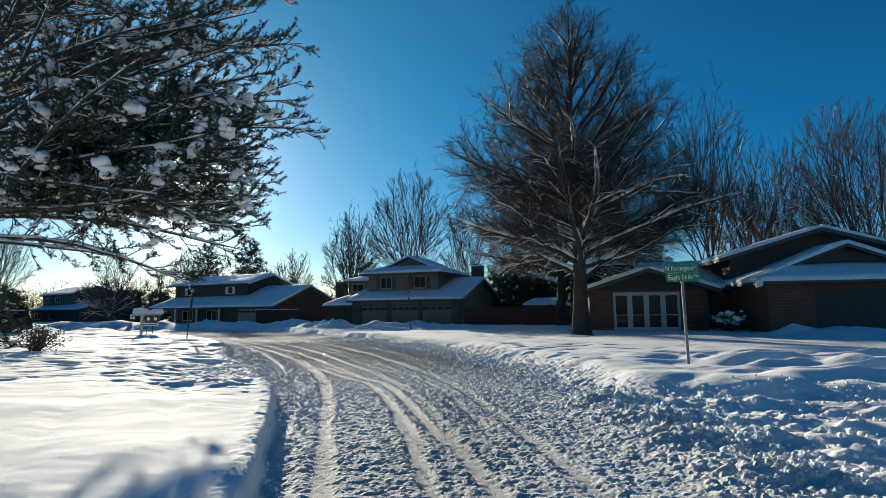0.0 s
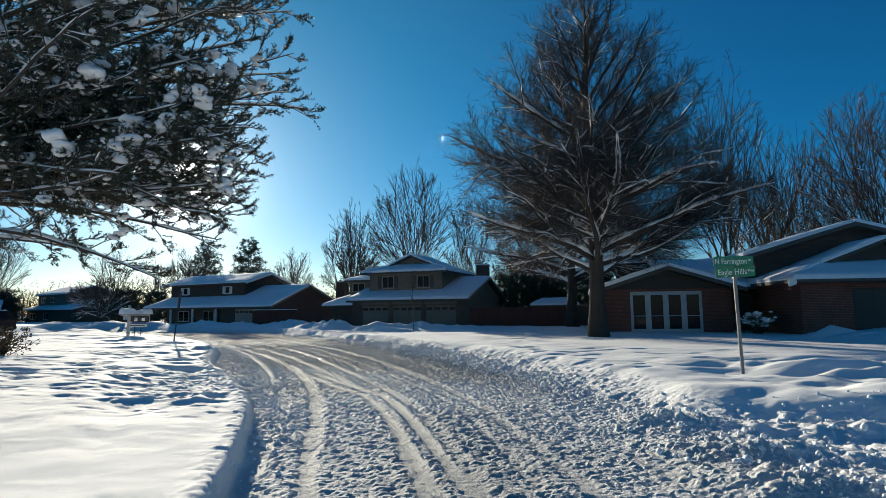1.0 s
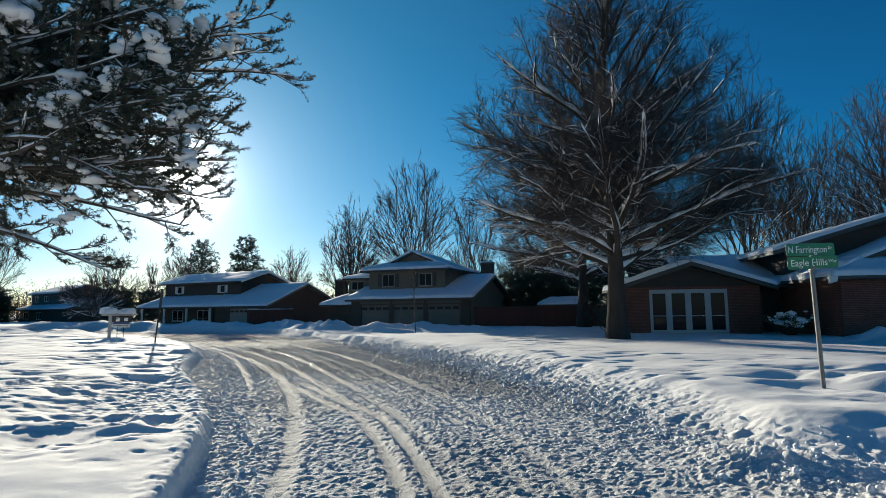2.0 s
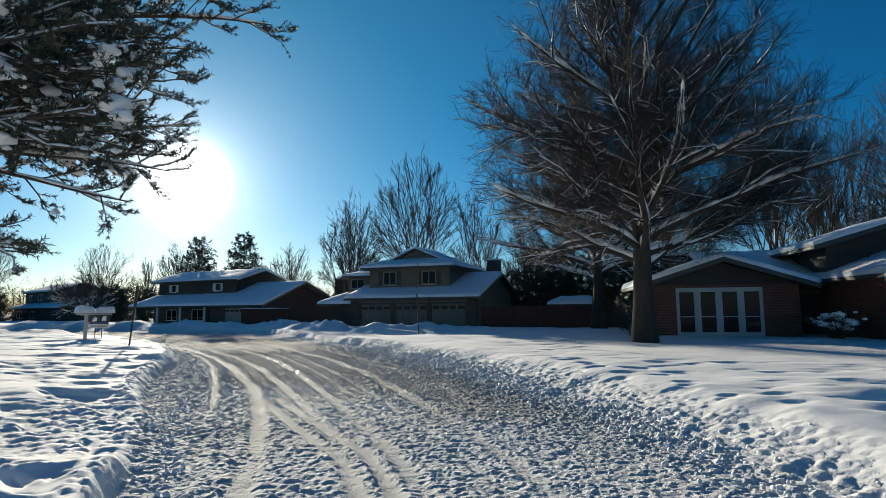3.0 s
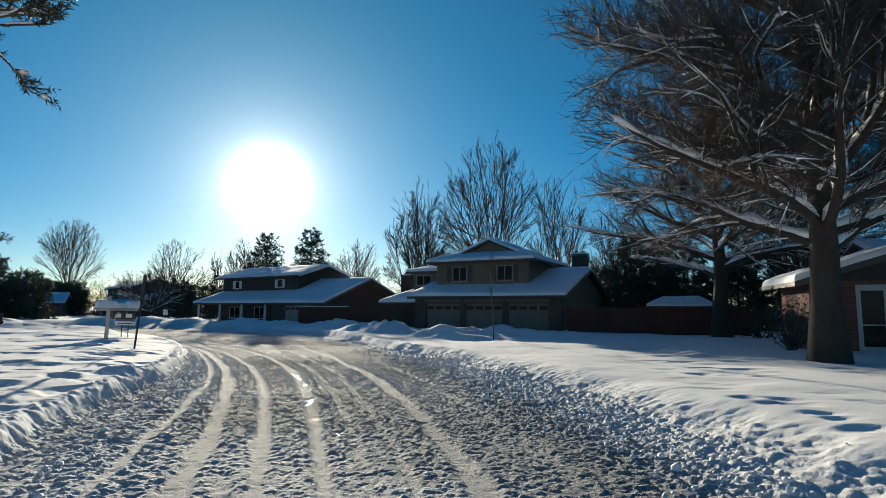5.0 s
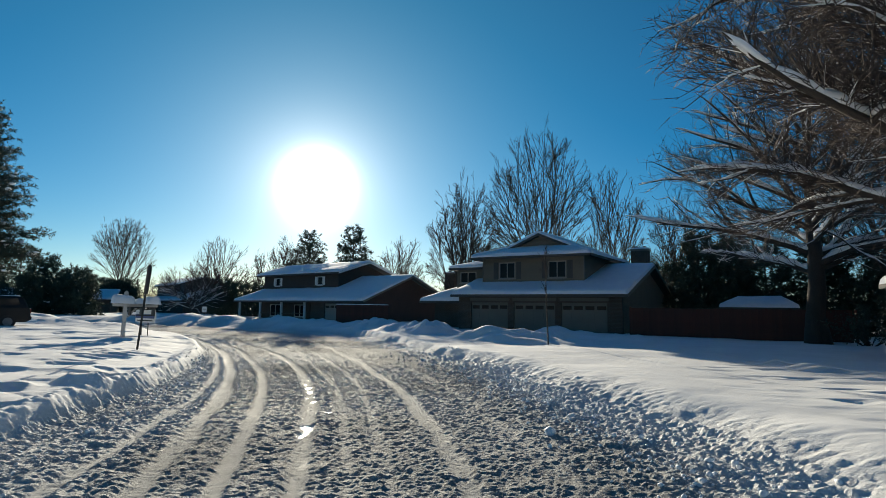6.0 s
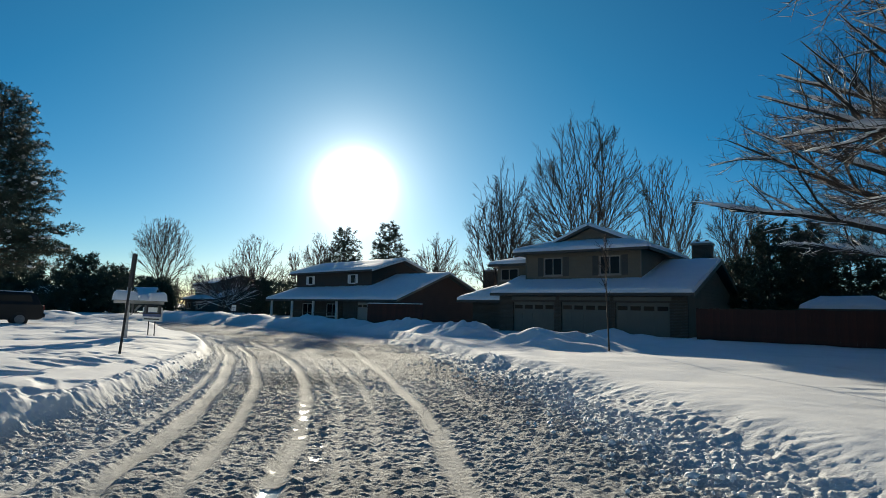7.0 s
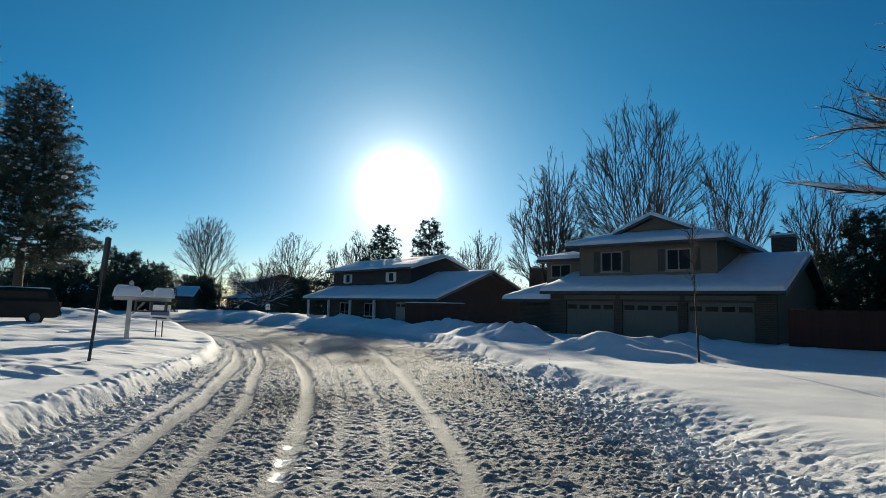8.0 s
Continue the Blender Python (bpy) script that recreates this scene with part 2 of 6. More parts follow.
M_STEEL = material("galvanised_steel", (0.2, 0.2, 0.2), (0.14, 0.14, 0.14), 0.6, 4, 40, 0.1, 0.002, metal=0.3)
M_SIGN_GREEN = material("green_sign_sheet", (0.012, 0.19, 0.095), (0.01, 0.16, 0.08), 0.4, 4, 40, 0.0)
M_SIGN_WHITE = material("white_sign_letters", (0.75, 0.77, 0.75), (0.68, 0.7, 0.68), 0.45, 8, 60, 0.0)
M_DARK_POST = material("dark_painted_post", (0.03, 0.03, 0.032), (0.02, 0.02, 0.022), 0.5, 4, 40, 0.2, 0.003)
M_BLUE = material("blue_sign_paint", (0.04, 0.07, 0.2), (0.03, 0.055, 0.16), 0.45, 4, 30, 0.0)
M_CAR = material("black_car_paint", (0.012, 0.012, 0.013), (0.009, 0.009, 0.01), 0.38, 2, 20, 0.0, spec=0.25)
M_RUBBER = material("black_rubber", (0.02, 0.02, 0.02), (0.013, 0.013, 0.013), 0.85, 6, 60, 0.2, 0.004)
M_TAIL = material("red_lamp_glass", (0.2, 0.012, 0.01), (0.15, 0.01, 0.008), 0.2, 6, 60, 0.0)
M_RAIL = material("weathered_wood", (0.2, 0.15, 0.11), (0.12, 0.09, 0.07), 0.85, 3, 30, 0.4, 0.006)

# ---------------------------------------------------------------- mesh helpers


class Solid:
    """Collects boxes, prisms and sheets into one mesh."""

    def __init__(self):
        self.v, self.f, self.n = [], [], 0

    def add(self, verts, faces):
        self.v.append(np.asarray(verts, dtype=float).reshape(-1, 3))
        self.f.extend(tuple(int(i) + self.n for i in face) for face in faces)
        self.n += len(self.v[-1])
        return self

    def box(self, x0, x1, y0, y1, z0, z1):
        v = [(x, y, z) for z in (z0, z1) for x, y in ((x0, y0), (x1, y0), (x1, y1), (x0, y1))]
        return self.add(v, [(3, 2, 1, 0), (4, 5, 6, 7), (0, 1, 5, 4), (1, 2, 6, 5), (2, 3, 7, 6), (3, 0, 4, 7)])

    def prism(self, outline, axis, a, b):
        """An outline of (u, w) points drawn from a to b along 'x' (u is y, w is z) or 'y' (u is x, w is z) or 'z' (u is x, w is y)."""
        n = len(outline)
        put = {"x": lambda u, w, s: (s, u, w), "y": lambda u, w, s: (u, s, w), "z": lambda u, w, s: (u, w, s)}[axis]
        v = [put(u, w, s) for s in (a, b) for u, w in outline]
        f = [tuple(range(n)), tuple(range(2 * n - 1, n - 1, -1))] + [(i, (i + 1) % n, n + (i + 1) % n, n + i) for i in range(n)]
        return self.add(v, f)

    def slab(self, corners, down):
        """A plate with four (or three) top corners and a thickness straight down."""
        n = len(corners)
        v = [tuple(c) for c in corners] + [(c[0], c[1], c[2] - down) for c in corners]
        return self.add(v, [tuple(range(n)), tuple(range(2 * n - 1, n - 1, -1))] + [(i, n + i, n + (i + 1) % n, (i + 1) % n) for i in range(n)])

    def ring(self, centre, r0, r1, z0, z1, n=12):
        v = [(centre[0] + r * math.cos(2 * math.pi * i / n), centre[1] + r * math.sin(2 * math.pi * i / n), z) for r, z in ((r0, z0), (r1, z1)) for i in range(n)]
        f = [(i, (i + 1) % n, n + (i + 1) % n, n + i) for i in range(n)] + [tuple(range(n - 1, -1, -1)), tuple(range(n, 2 * n))]
        return self.add(v, f)


def to_mesh(name, verts, faces, smooth=False):
    """A mesh from an array of places and an array (or list) of faces."""
    me = bpy.data.meshes.new(name)
    verts = np.ascontiguousarray(verts, dtype=np.float32)
    if isinstance(faces, np.ndarray):
        k, m = faces.shape[1], len(faces)
        me.vertices.add(len(verts))
        me.vertices.foreach_set("co", verts.ravel())
        me.loops.add(m * k)
        me.loops.foreach_set("vertex_index", np.ascontiguousarray(faces, dtype=np.int32).ravel())
        me.polygons.add(m)
        me.polygons.foreach_set("loop_start", np.arange(0, m * k, k, dtype=np.int32))
        me.update(calc_edges=True)
    else:
        me.from_pydata(verts.tolist(), [], faces)
        bm = bmesh.new()
        bm.from_mesh(me)
        bmesh.ops.recalc_face_normals(bm, faces=bm.faces)
        bm.to_mesh(me)
        bm.free()
    if smooth:
        me.polygons.foreach_set("use_smooth", np.ones(len(me.polygons), dtype=bool))
    me.update()
    return me


def part(name, shape, mat, parent=None, label="", smooth=False, bevel=0.0):
    """Links a Solid, an (array, array) pair or a mesh as one object under its thing."""
    if isinstance(shape, Solid):
        me = to_mesh(name, np.concatenate(shape.v), shape.f, smooth)
    elif isinstance(shape, tuple):
        me = to_mesh(name, shape[0], shape[1], smooth)
    else:
        me = shape
    if bevel:
        bm = bmesh.new()
        bm.from_mesh(me)
        bmesh.ops.bevel(bm, geom=list(bm.edges), offset=bevel, segments=1, affect="EDGES", profile=0.5)
        bm.to_mesh(me)
        bm.free()
    if mat is not None and not me.materials:
        me.materials.append(mat)
    ob = new(name, me)
    if parent is not None:
        ob.parent = parent
    if label:
        ob["label"] = label
    return ob


def thing(name, m, label, category, group="", kind=""):
    ob = new(name)
    ob.empty_display_size = 0.2
    ob.matrix_world = m
    return tagged(ob, label, category, group, kind)


def hash2(ix, iy, seed):
    h = (ix.astype(np.int64) * 374761393 + iy.astype(np.int64) * 668265263 + seed * 974634777) & 0xFFFFFFFF
    h = ((h ^ (h >> 13)) * 1274126177) & 0xFFFFFFFF
    return ((h ^ (h >> 16)) & 0xFFFFFF) / float(0xFFFFFF)


def vnoise(x, y, size, seed):
    """Smooth noise from -1 to 1, with features of the given size."""
    x, y = x / size, y / size
    ix, iy = np.floor(x), np.floor(y)
    fx, fy = x - ix, y - iy
    fx, fy = fx * fx * (3 - 2 * fx), fy * fy * (3 - 2 * fy)
    a, b = hash2(ix, iy, seed), hash2(ix + 1, iy, seed)
    c, d = hash2(ix, iy + 1, seed), hash2(ix + 1, iy + 1, seed)
    return 2 * ((a * (1 - fx) + b * fx) * (1 - fy) + (c * (1 - fx) + d * fx) * fy) - 1


def clods(x, y, size, seed, fill=0.75):
    """Rounded lumps of about the given width, scattered: heights from 0 to 1."""
    best = np.zeros_like(x)
    ix, iy = np.floor(x / size), np.floor(y / size)
    for dx in (-1, 0, 1):
        for dy in (-1, 0, 1):
            cx, cy = ix + dx, iy + dy
            px = (cx + 0.15 + 0.7 * hash2(cx, cy, seed)) * size
            py = (cy + 0.15 + 0.7 * hash2(cx, cy, seed + 1)) * size
            r = size * (0.30 + 0.42 * hash2(cx, cy, seed + 2))
            up = (hash2(cx, cy, seed + 3) < fill) * (0.35 + 0.65 * hash2(cx, cy, seed + 4))
            q = 1 - ((x - px) ** 2 + (y - py) ** 2) / r ** 2
            best = np.maximum(best, np.sqrt(np.maximum(q, 0)) * up)
    return best


def step(a, b, x):
    t = np.clip((x - a) / (b - a), 0, 1)
    return t * t * (3 - 2 * t)


def tubes(P, R, sides):
    """Tubes along m lines of k points: P is m x k x 3, R is m x k."""
    m, k, _ = P.shape
    T = np.gradient(P, axis=1)
    T /= np.linalg.norm(T, axis=2, keepdims=True) + 1e-9
    ref = np.where(np.abs(T[:, :1, 2:3]) > 0.8, np.array([[[1.0, 0, 0]]]), np.array([[[0, 0, 1.0]]]))
    U = np.cross(T, np.broadcast_to(ref, T.shape))
    U /= np.linalg.norm(U, axis=2, keepdims=True) + 1e-9
    W = np.cross(T, U)
    a = np.arange(sides) * 2 * np.pi / sides
    V = P[:, :, None, :] + R[:, :, None, None] * (np.cos(a)[None, None, :, None] * U[:, :, None, :] + np.sin(a)[None, None, :, None] * W[:, :, None, :])
    base = (np.arange(m) * k * sides)[:, None, None] + (np.arange(k - 1) * sides)[None, :, None]
    i0 = np.arange(sides)[None, None, :]
    i1 = (np.arange(sides) + 1)[None, None, :] % sides
    F = np.stack([base + i0, base + i1, base + sides + i1, base + sides + i0], axis=-1).reshape(-1, 4)
    return V.reshape(-1, 3), F


def spikes(P, R):
    """Thin twigs: three-sided along each line, closing to a point at its end."""
    m, k, _ = P.shape
    v, f = tubes(P, R, 3)
    v = v.reshape(m, k, 3, 3)
    tip = P[:, -1]
    n = (k - 1) * 3 + 1
    V = np.concatenate([v[:, :-1].reshape(m, -1, 3), tip[:, None]], axis=1).reshape(-1, 3)
    base = (np.arange(m) * n)[:, None]
    F = []
    for q in range(k - 2):
        for i in range(3):
            a, b = q * 3 + i, q * 3 + (i + 1) % 3
            F += [np.concatenate([base + a, base + b, base + b + 3], axis=1), np.concatenate([base + a, base + b + 3, base + a + 3], axis=1)]
    for i in range(3):
        F.append(np.concatenate([base + (k - 2) * 3 + i, base + (k - 2) * 3 + (i + 1) % 3, base + n - 1], axis=1))
    return V, np.concatenate(F)


def joined(pieces):
    vs, fs, n = [], [], 0
    for v, f in pieces:
        vs.append(v)
        fs.append(f + n)
        n += len(v)
    return np.concatenate(vs), np.concatenate(fs)


def tubes_of(lines, sides):
    """Tubes along lines of any length: a list of (points, radii)."""
    groups = {}
    for p, r in lines:
        groups.setdefault(len(p), []).append((p, r))
    return joined([tubes(np.array([g[0] for g in gs]), np.array([g[1] for g in gs]), sides) for gs in groups.values()])


def ball_arrays(level):
    bm = bmesh.new()
    bmesh.ops.create_icosphere(bm, subdivisions=level, radius=1.0)
    bm.verts.index_update()
    v = np.array([q.co[:] for q in bm.verts])
    f = np.array([[q.index for q in face.verts] for face in bm.faces])
    bm.free()
    return v, f


def lumps(centres, sizes, rng, rough=0.28, coarse=False):
    """Uneven pads: one deformed ball at each centre, with its own half-axes."""
    v0, f0 = ball_arrays(1 if coarse else 2)
    c, s = np.asarray(centres, float), np.asarray(sizes, float)
    m = len(c)
    k1 = rng.normal(size=(m, 1, 3)) * 2.2
    k2 = rng.normal(size=(m, 1, 3)) * 4.0
    wob = 1 + rough * np.sin((v0[None] * k1).sum(2) * 1.0 + rng.uniform(0, 6, (m, 1))) + 0.6 * rough * np.sin((v0[None] * k2).sum(2) + rng.uniform(0, 6, (m, 1)))
    V = c[:, None, :] + v0[None] * wob[:, :, None] * s[:, None, :]
    F = (f0[None] + (np.arange(m) * len(v0))[:, None, None]).reshape(-1, 3)
    return V.reshape(-1, 3), F


def snow_sheet(corners, thick, seed, cell=0.5):
    """Snow lying on a sloping quad: corners in order round it; thinner and rounded at the rim, uneven on top."""
    a, b, c, d = [np.array(q, float) for q in corners]
    nu = max(4, int(max(np.linalg.norm(b - a), np.linalg.norm(c - d)) / cell))
    nv = max(4, int(max(np.linalg.norm(d - a), np.linalg.norm(c - b)) / cell))
    lu, lv = np.linalg.norm(b - a) + np.linalg.norm(c - d), np.linalg.norm(d - a) + np.linalg.norm(c - b)
    # closer lines at the rim, so that it rounds off
    def stops(n, length):
        e = min(0.2, 0.12 / max(length / 2, 0.3))
        return np.concatenate([[0, e * 0.4, e], np.linspace(0, 1, n + 1)[1:-1] * (1 - 2 * e) + e, [1 - e, 1 - e * 0.4, 1]])
    su, sv = stops(nu, lu), stops(nv, lv)
    U, V = np.meshgrid(su, sv, indexing="ij")
    P = (a * (1 - U)[..., None] + b * U[..., None]) * (1 - V)[..., None] + (d * (1 - U)[..., None] + c * U[..., None]) * V[..., None]
    rim = np.minimum(np.minimum(U, 1 - U) * lu / 2, np.minimum(V, 1 - V) * lv / 2)
    h = thick * np.sqrt(np.clip(1 - (1 - np.clip(rim / 0.14, 0, 1)) ** 2, 0, 1))
    h = h * (1 + 0.22 * vnoise(P[..., 0] + seed * 7.1, P[..., 1], 1.3, seed) + 0.12 * vnoise(P[..., 0], P[..., 1] + seed, 0.45, seed + 5))
    top = P.copy()
    top[..., 2] += h
    n0, n1 = U.shape
    idx = np.arange(n0 * n1).reshape(n0, n1)
    F = np.stack([idx[:-1, :-1], idx[1:, :-1], idx[1:, 1:], idx[:-1, 1:]], axis=-1).reshape(-1, 4)
    low = P.copy()
    low[..., 2] -= 0.01
    F2 = F[:, ::-1] + n0 * n1
    return np.concatenate([top.reshape(-1, 3), low.reshape(-1, 3)]), np.concatenate([F, F2])

# ---------------------------------------------------------------- ground: lawns, street, banks, all one sheet
CENTRE = np.array([(2.6, -40), (2.4, -12), (1.9, -2), (1.2, 5), (0.0, 12.6), (-1.4, 17.2), (-3.5, 23), (-5.8, 28.3), (-8.6, 33.2), (-12.3, 38.9),
                   (-17.5, 45), (-27, 51.5), (-41, 57), (-62, 61), (-110, 66), (-300, 80)], float)
HALF = np.array([3.3, 3.3, 3.3, 3.3, 3.6, 4.1, 4.4, 4.4, 4.5, 4.7, 5.0, 5.0, 5.0, 5.0, 5.0, 5.0])


def dense_centre():
    pts, half = [], []
    n = len(CENTRE)
    for i in range(n - 1):
        p0, p1, p2, p3 = CENTRE[max(i - 1, 0)], CENTRE[i], CENTRE[i + 1], CENTRE[min(i + 2, n - 1)]
        for t in np.linspace(0, 1, 7, endpoint=False):
            pts.append(0.5 * (2 * p1 + (p2 - p0) * t + (2 * p0 - 5 * p1 + 4 * p2 - p3) * t * t + (3 * p1 - p0 - 3 * p2 + p3) * t ** 3))
            half.append(HALF[i] * (1 - t) + HALF[i + 1] * t)
    return np.array(pts), np.array(half)


LINE, LINE_HALF = dense_centre()
LINE_S = np.concatenate([[0], np.cumsum(np.linalg.norm(np.diff(LINE, axis=0), axis=1))])


def road_coords(x, y):
    """Distance to the left of the street's centre line (negative to the right), way along it, half width there."""
    d = np.full(x.shape, 1e9)
    s = np.zeros(x.shape)
    half = np.zeros(x.shape)
    for i in range(len(LINE) - 1):
        a, b = LINE[i], LINE[i + 1]
        t = b - a
        l2 = t @ t
        u = np.clip(((x - a[0]) * t[0] + (y - a[1]) * t[1]) / l2, 0, 1)
        qx, qy = x - a[0] - u * t[0], y - a[1] - u * t[1]
        r = np.sqrt(qx * qx + qy * qy)
        near = r < np.abs(d)
        side = np.where(t[0] * qy - t[1] * qx >= 0, 1.0, -1.0)
        d = np.where(near, r * side, d)
        s = np.where(near, LINE_S[i] + u * np.sqrt(l2), s)
        half = np.where(near, LINE_HALF[i] * (1 - u) + LINE_HALF[i + 1] * u, half)
    return d, s, half


# wheel tracks: way along the street, distance to the left of its centre line there, half width, strength
TRACKS = (((44, 56, 61, 66, 71, 76, 82, 90), (3.1, 3.15, 3.25, 3.4, 3.45, 3.6, 3.95, 4.3), 0.10, 0.6),
          ((44, 50, 54, 58, 62, 65, 69, 75, 81, 87, 96), (2.2, 2.55, 2.55, 2.38, 2.52, 2.72, 2.98, 3.2, 3.62, 4.1, 4.3), 0.145, 0.95),
          ((44, 48, 53, 57, 60, 64, 68, 73, 78, 90), (1.2, 1.25, 1.35, 1.48, 1.65, 1.95, 2.18, 2.4, 2.8, 3.6), 0.11, 0.8),
          ((44, 48, 53, 57, 61, 64, 70, 75, 78, 84, 92), (0.5, 0.68, 0.78, 0.92, 1.05, 1.17, 1.3, 1.48, 1.72, 2.35, 3.0), 0.12, 0.85),
          ((56, 62, 71, 78, 90), (0.45, 0.6, 0.82, 1.0, 1.6), 0.08, 0.4),
          ((44, 54, 61, 65, 72, 90), (0.1, 0.05, 0.1, 0.28, 0.25, 0.4), 0.08, 0.4),
          ((44, 51, 56, 60, 65, 72, 79, 91), (-0.46, -0.38, -0.5, -0.56, -0.56, -0.5, -0.6, -1.0), 0.13, 0.75),
          ((44, 54, 62, 72, 90), (-1.3, -1.5, -1.6, -1.55, -2.0), 0.10, 0.3))
# snow heaps: x, y, radius, height
HEAPS = ((-9.0, 46.2, 1.6, 0.75), (-11.0, 47.6, 1.4, 0.5), (-13.3, 50.8, 1.7, 0.75), (-15.2, 52.6, 1.8, 0.5), (-19.5, 55.0, 1.9, 0.55), (-23.5, 57.5, 2.2, 0.75),
         (-30.5, 59.8, 2.4, 0.6), (-36.0, 62.5, 2.6, 0.7), (-43.0, 64.5, 2.5, 0.6), (-3.9, 40.4, 1.9, 0.5), (-5.6, 41.0, 1.3, 0.25), (-2.2, 46.2, 2.0, 0.5), (1.0, 44.6, 1.8, 0.25),
         (-34.0, 46.8, 2.0, 0.5), (-38.0, 48.5, 2.6, 0.7), (-45.0, 50.5, 2.6, 0.6), (16.2, 26.8, 0.7, 0.45), (-10.0, 24.9, 0.38, 0.3), (-27.0, 44.3, 2.0, 0.35),
         (18.6, 25.6, 2.5, 0.45), (9.4, 13.4, 1.0, 0.3), (10.9, 12.4, 0.9, 0.3), (12.8, 11.8, 1.2, 0.35))


def ground_fields(x, y):
    """Height of the snow, and how far it is street, polished track and wet."""
    d, s, half = road_coords(x, y)
    cut = step(54, 51, s)                                  # the near bank is cut sheer by the plough
    left_edge = np.interp(s, [30, 46, 49, 52, 56, 60, 63, 65, 67, 70, 74, 78, 82, 88, 97, 110], [2.9, 2.9, 3.2, 3.5, 3.8, 4.4, 4.75, 4.75, 4.65, 4.3, 4.15, 4.1, 4.2, 4.7, 4.9, 5.0]) + 0.06 * vnoise(s, d * 0, 1.6, 3) * (1 - 0.6 * cut) + 0.015 * vnoise(x, y, 0.33, 4) + 0.03 * vnoise(x, y, 0.9, 7) * (1 - cut)
    right_edge = np.interp(s, [44, 52, 56, 60, 68, 73, 78, 90], [3.3, 3.2, 3.4, 3.7, 3.75, 3.6, 3.6, 4.6]) + 0.16 * vnoise(s, d * 0, 2.0, 5) + 0.08 * vnoise(x, y, 0.6, 6)
    near = np.exp(-(np.maximum(np.hypot(x + 2, y - 16) - 26, 0) / 30) ** 2)
    # lawns
    lawn = 0.36 + 0.05 * vnoise(x, y, 5.0, 11) + 0.032 * vnoise(x, y, 2.1, 12) + 0.017 * vnoise(x, y, 0.8, 13) * near + 0.005 * vnoise(x, y, 0.3, 17) * near + 0.003 * vnoise(x * 0.6, y, 0.14, 18) * near
    drift = step(2, 9, x) * step(9, 12, y) * step(20, 15, y)
    lawn = lawn + drift * (0.17 * vnoise(x, y * 1.8, 1.5, 14) + 0.10 * vnoise(x, y * 1.5, 0.7, 15) + 0.05 * clods(x, y, 0.4, 16, 0.4))
    lawn = lawn + (0.05 - (0.19 + 0.11 * step(58, 62, s)) * np.exp(-np.maximum(d - left_edge, 0) / 1.3)) * (d > 0)
    # trodden lawn: dents, thick on one side of the street
    trod = np.zeros_like(x)
    zone = step(left_edge + 0.25, left_edge + 0.8, d) * step(9.5, 12.5, y + 0.15 * (x + 5)) * step(60, 45, y)
    wx, wy = x + 0.35 * vnoise(x, y, 0.9, 23), y + 0.35 * vnoise(x, y, 0.8, 24)
    trod += 0.12 * clods(wx * 0.75, wy, 1.0, 21, 0.28)
    trod += (0.08 + 0.03 * step(25, 19, y)) * clods(wx * 0.7 + 0.3 * wy, wy, 0.5, 25, 0.32)
    trod += 0.05 * step(26, 20, y) * clods(wx, wy * 1.2, 0.27, 28, 0.4)
    lawn = lawn - zone * trod * (1 + 0.5 * step(24, 18, y)) * (0.4 + 0.6 * step(-0.2, 0.5, vnoise(x, y, 4.0, 27)))
    few = step(1.0, 3.0, x) * step(13.5, 16.5, y)
    lawn = lawn - few * 0.07 * clods(x, y * 1.3, 0.5, 31, 0.22) * step(0.0, 0.5, vnoise(x, y, 6.0, 33))
    # a trodden path across the lawn, towards the mailbox
    path = np.abs((x + 19.0) * 0.83 - (y - 35.5) * 0.55 + 0.5 * vnoise(x, y, 3.0, 35))
    trail = np.exp(-(path / 0.35) ** 2) * step(-9, -11, x) * step(15, 19, y) * step(40, 37, y)
    lawn = lawn - trail * (0.14 + 0.08 * vnoise(x, y, 0.35, 36))
    # broken, trodden line across the other lawn
    bx = np.interp(y, [28, 33.2, 38.1, 45.7], [5.2, 3.9, 2.5, -0.6])
    line = np.exp(-((x - bx + 0.5 * vnoise(x, y, 1.8, 37)) / 0.55) ** 2) * step(29, 31, y) * step(47, 45, y)
    lawn = lawn + line * (0.16 * clods(x, y, 0.42, 38, 0.6) - 0.10 * clods(x, y, 0.6, 39, 0.5))
    # faint pair of wheel marks on the near lawn
    for off in (0.0, 1.5):
        w = np.abs((x + 3.6 + off) + 0.46 * (y - 7.5))
        lawn = lawn - 0.035 * np.exp(-(w / 0.22) ** 2) * step(14, 11, y) * step(-1.0, -2.5, x)
    # street: churned snow, ridges between the tracks, polished tracks
    grit = hash2(np.floor(x / 0.037), np.floor(y / 0.037), 49) - 0.5
    rough = 0.020 * clods(x, y, 0.085, 41, 0.9) + 0.022 * clods(x, y, 0.14, 45, 0.35) + 0.010 * grit * near - 0.008
    rough_far = 0.06 * vnoise(x, y, 0.9, 51)
    track = np.zeros_like(x)
    tread = np.zeros_like(x)
    berm = np.zeros_like(x)
    for i, (along, offs, w, strength) in enumerate(TRACKS):
        c = np.interp(s, along, offs) + 0.025 * vnoise(s, d * 0, 1.7, 70 + i)
        w = w * (1 + 0.2 * vnoise(s, d * 0, 1.1, 75 + i))
        q = np.exp(-((d - c) / w) ** 4) * strength * step(along[0] - 0.1, along[0] + 2, s + 0.1) * (0.55 + 0.45 * step(56, 63, s))
        q = q * (0.7 + 0.3 * step(-0.55, 0.1, vnoise(s, d * 0, 2.5, 80 + i)))
        berm = np.maximum(berm, np.exp(-((np.abs(d - c) - w * 1.25) / 0.09) ** 2) * strength)
        tread = np.maximum(tread, q)
        track = np.maximum(track, q)
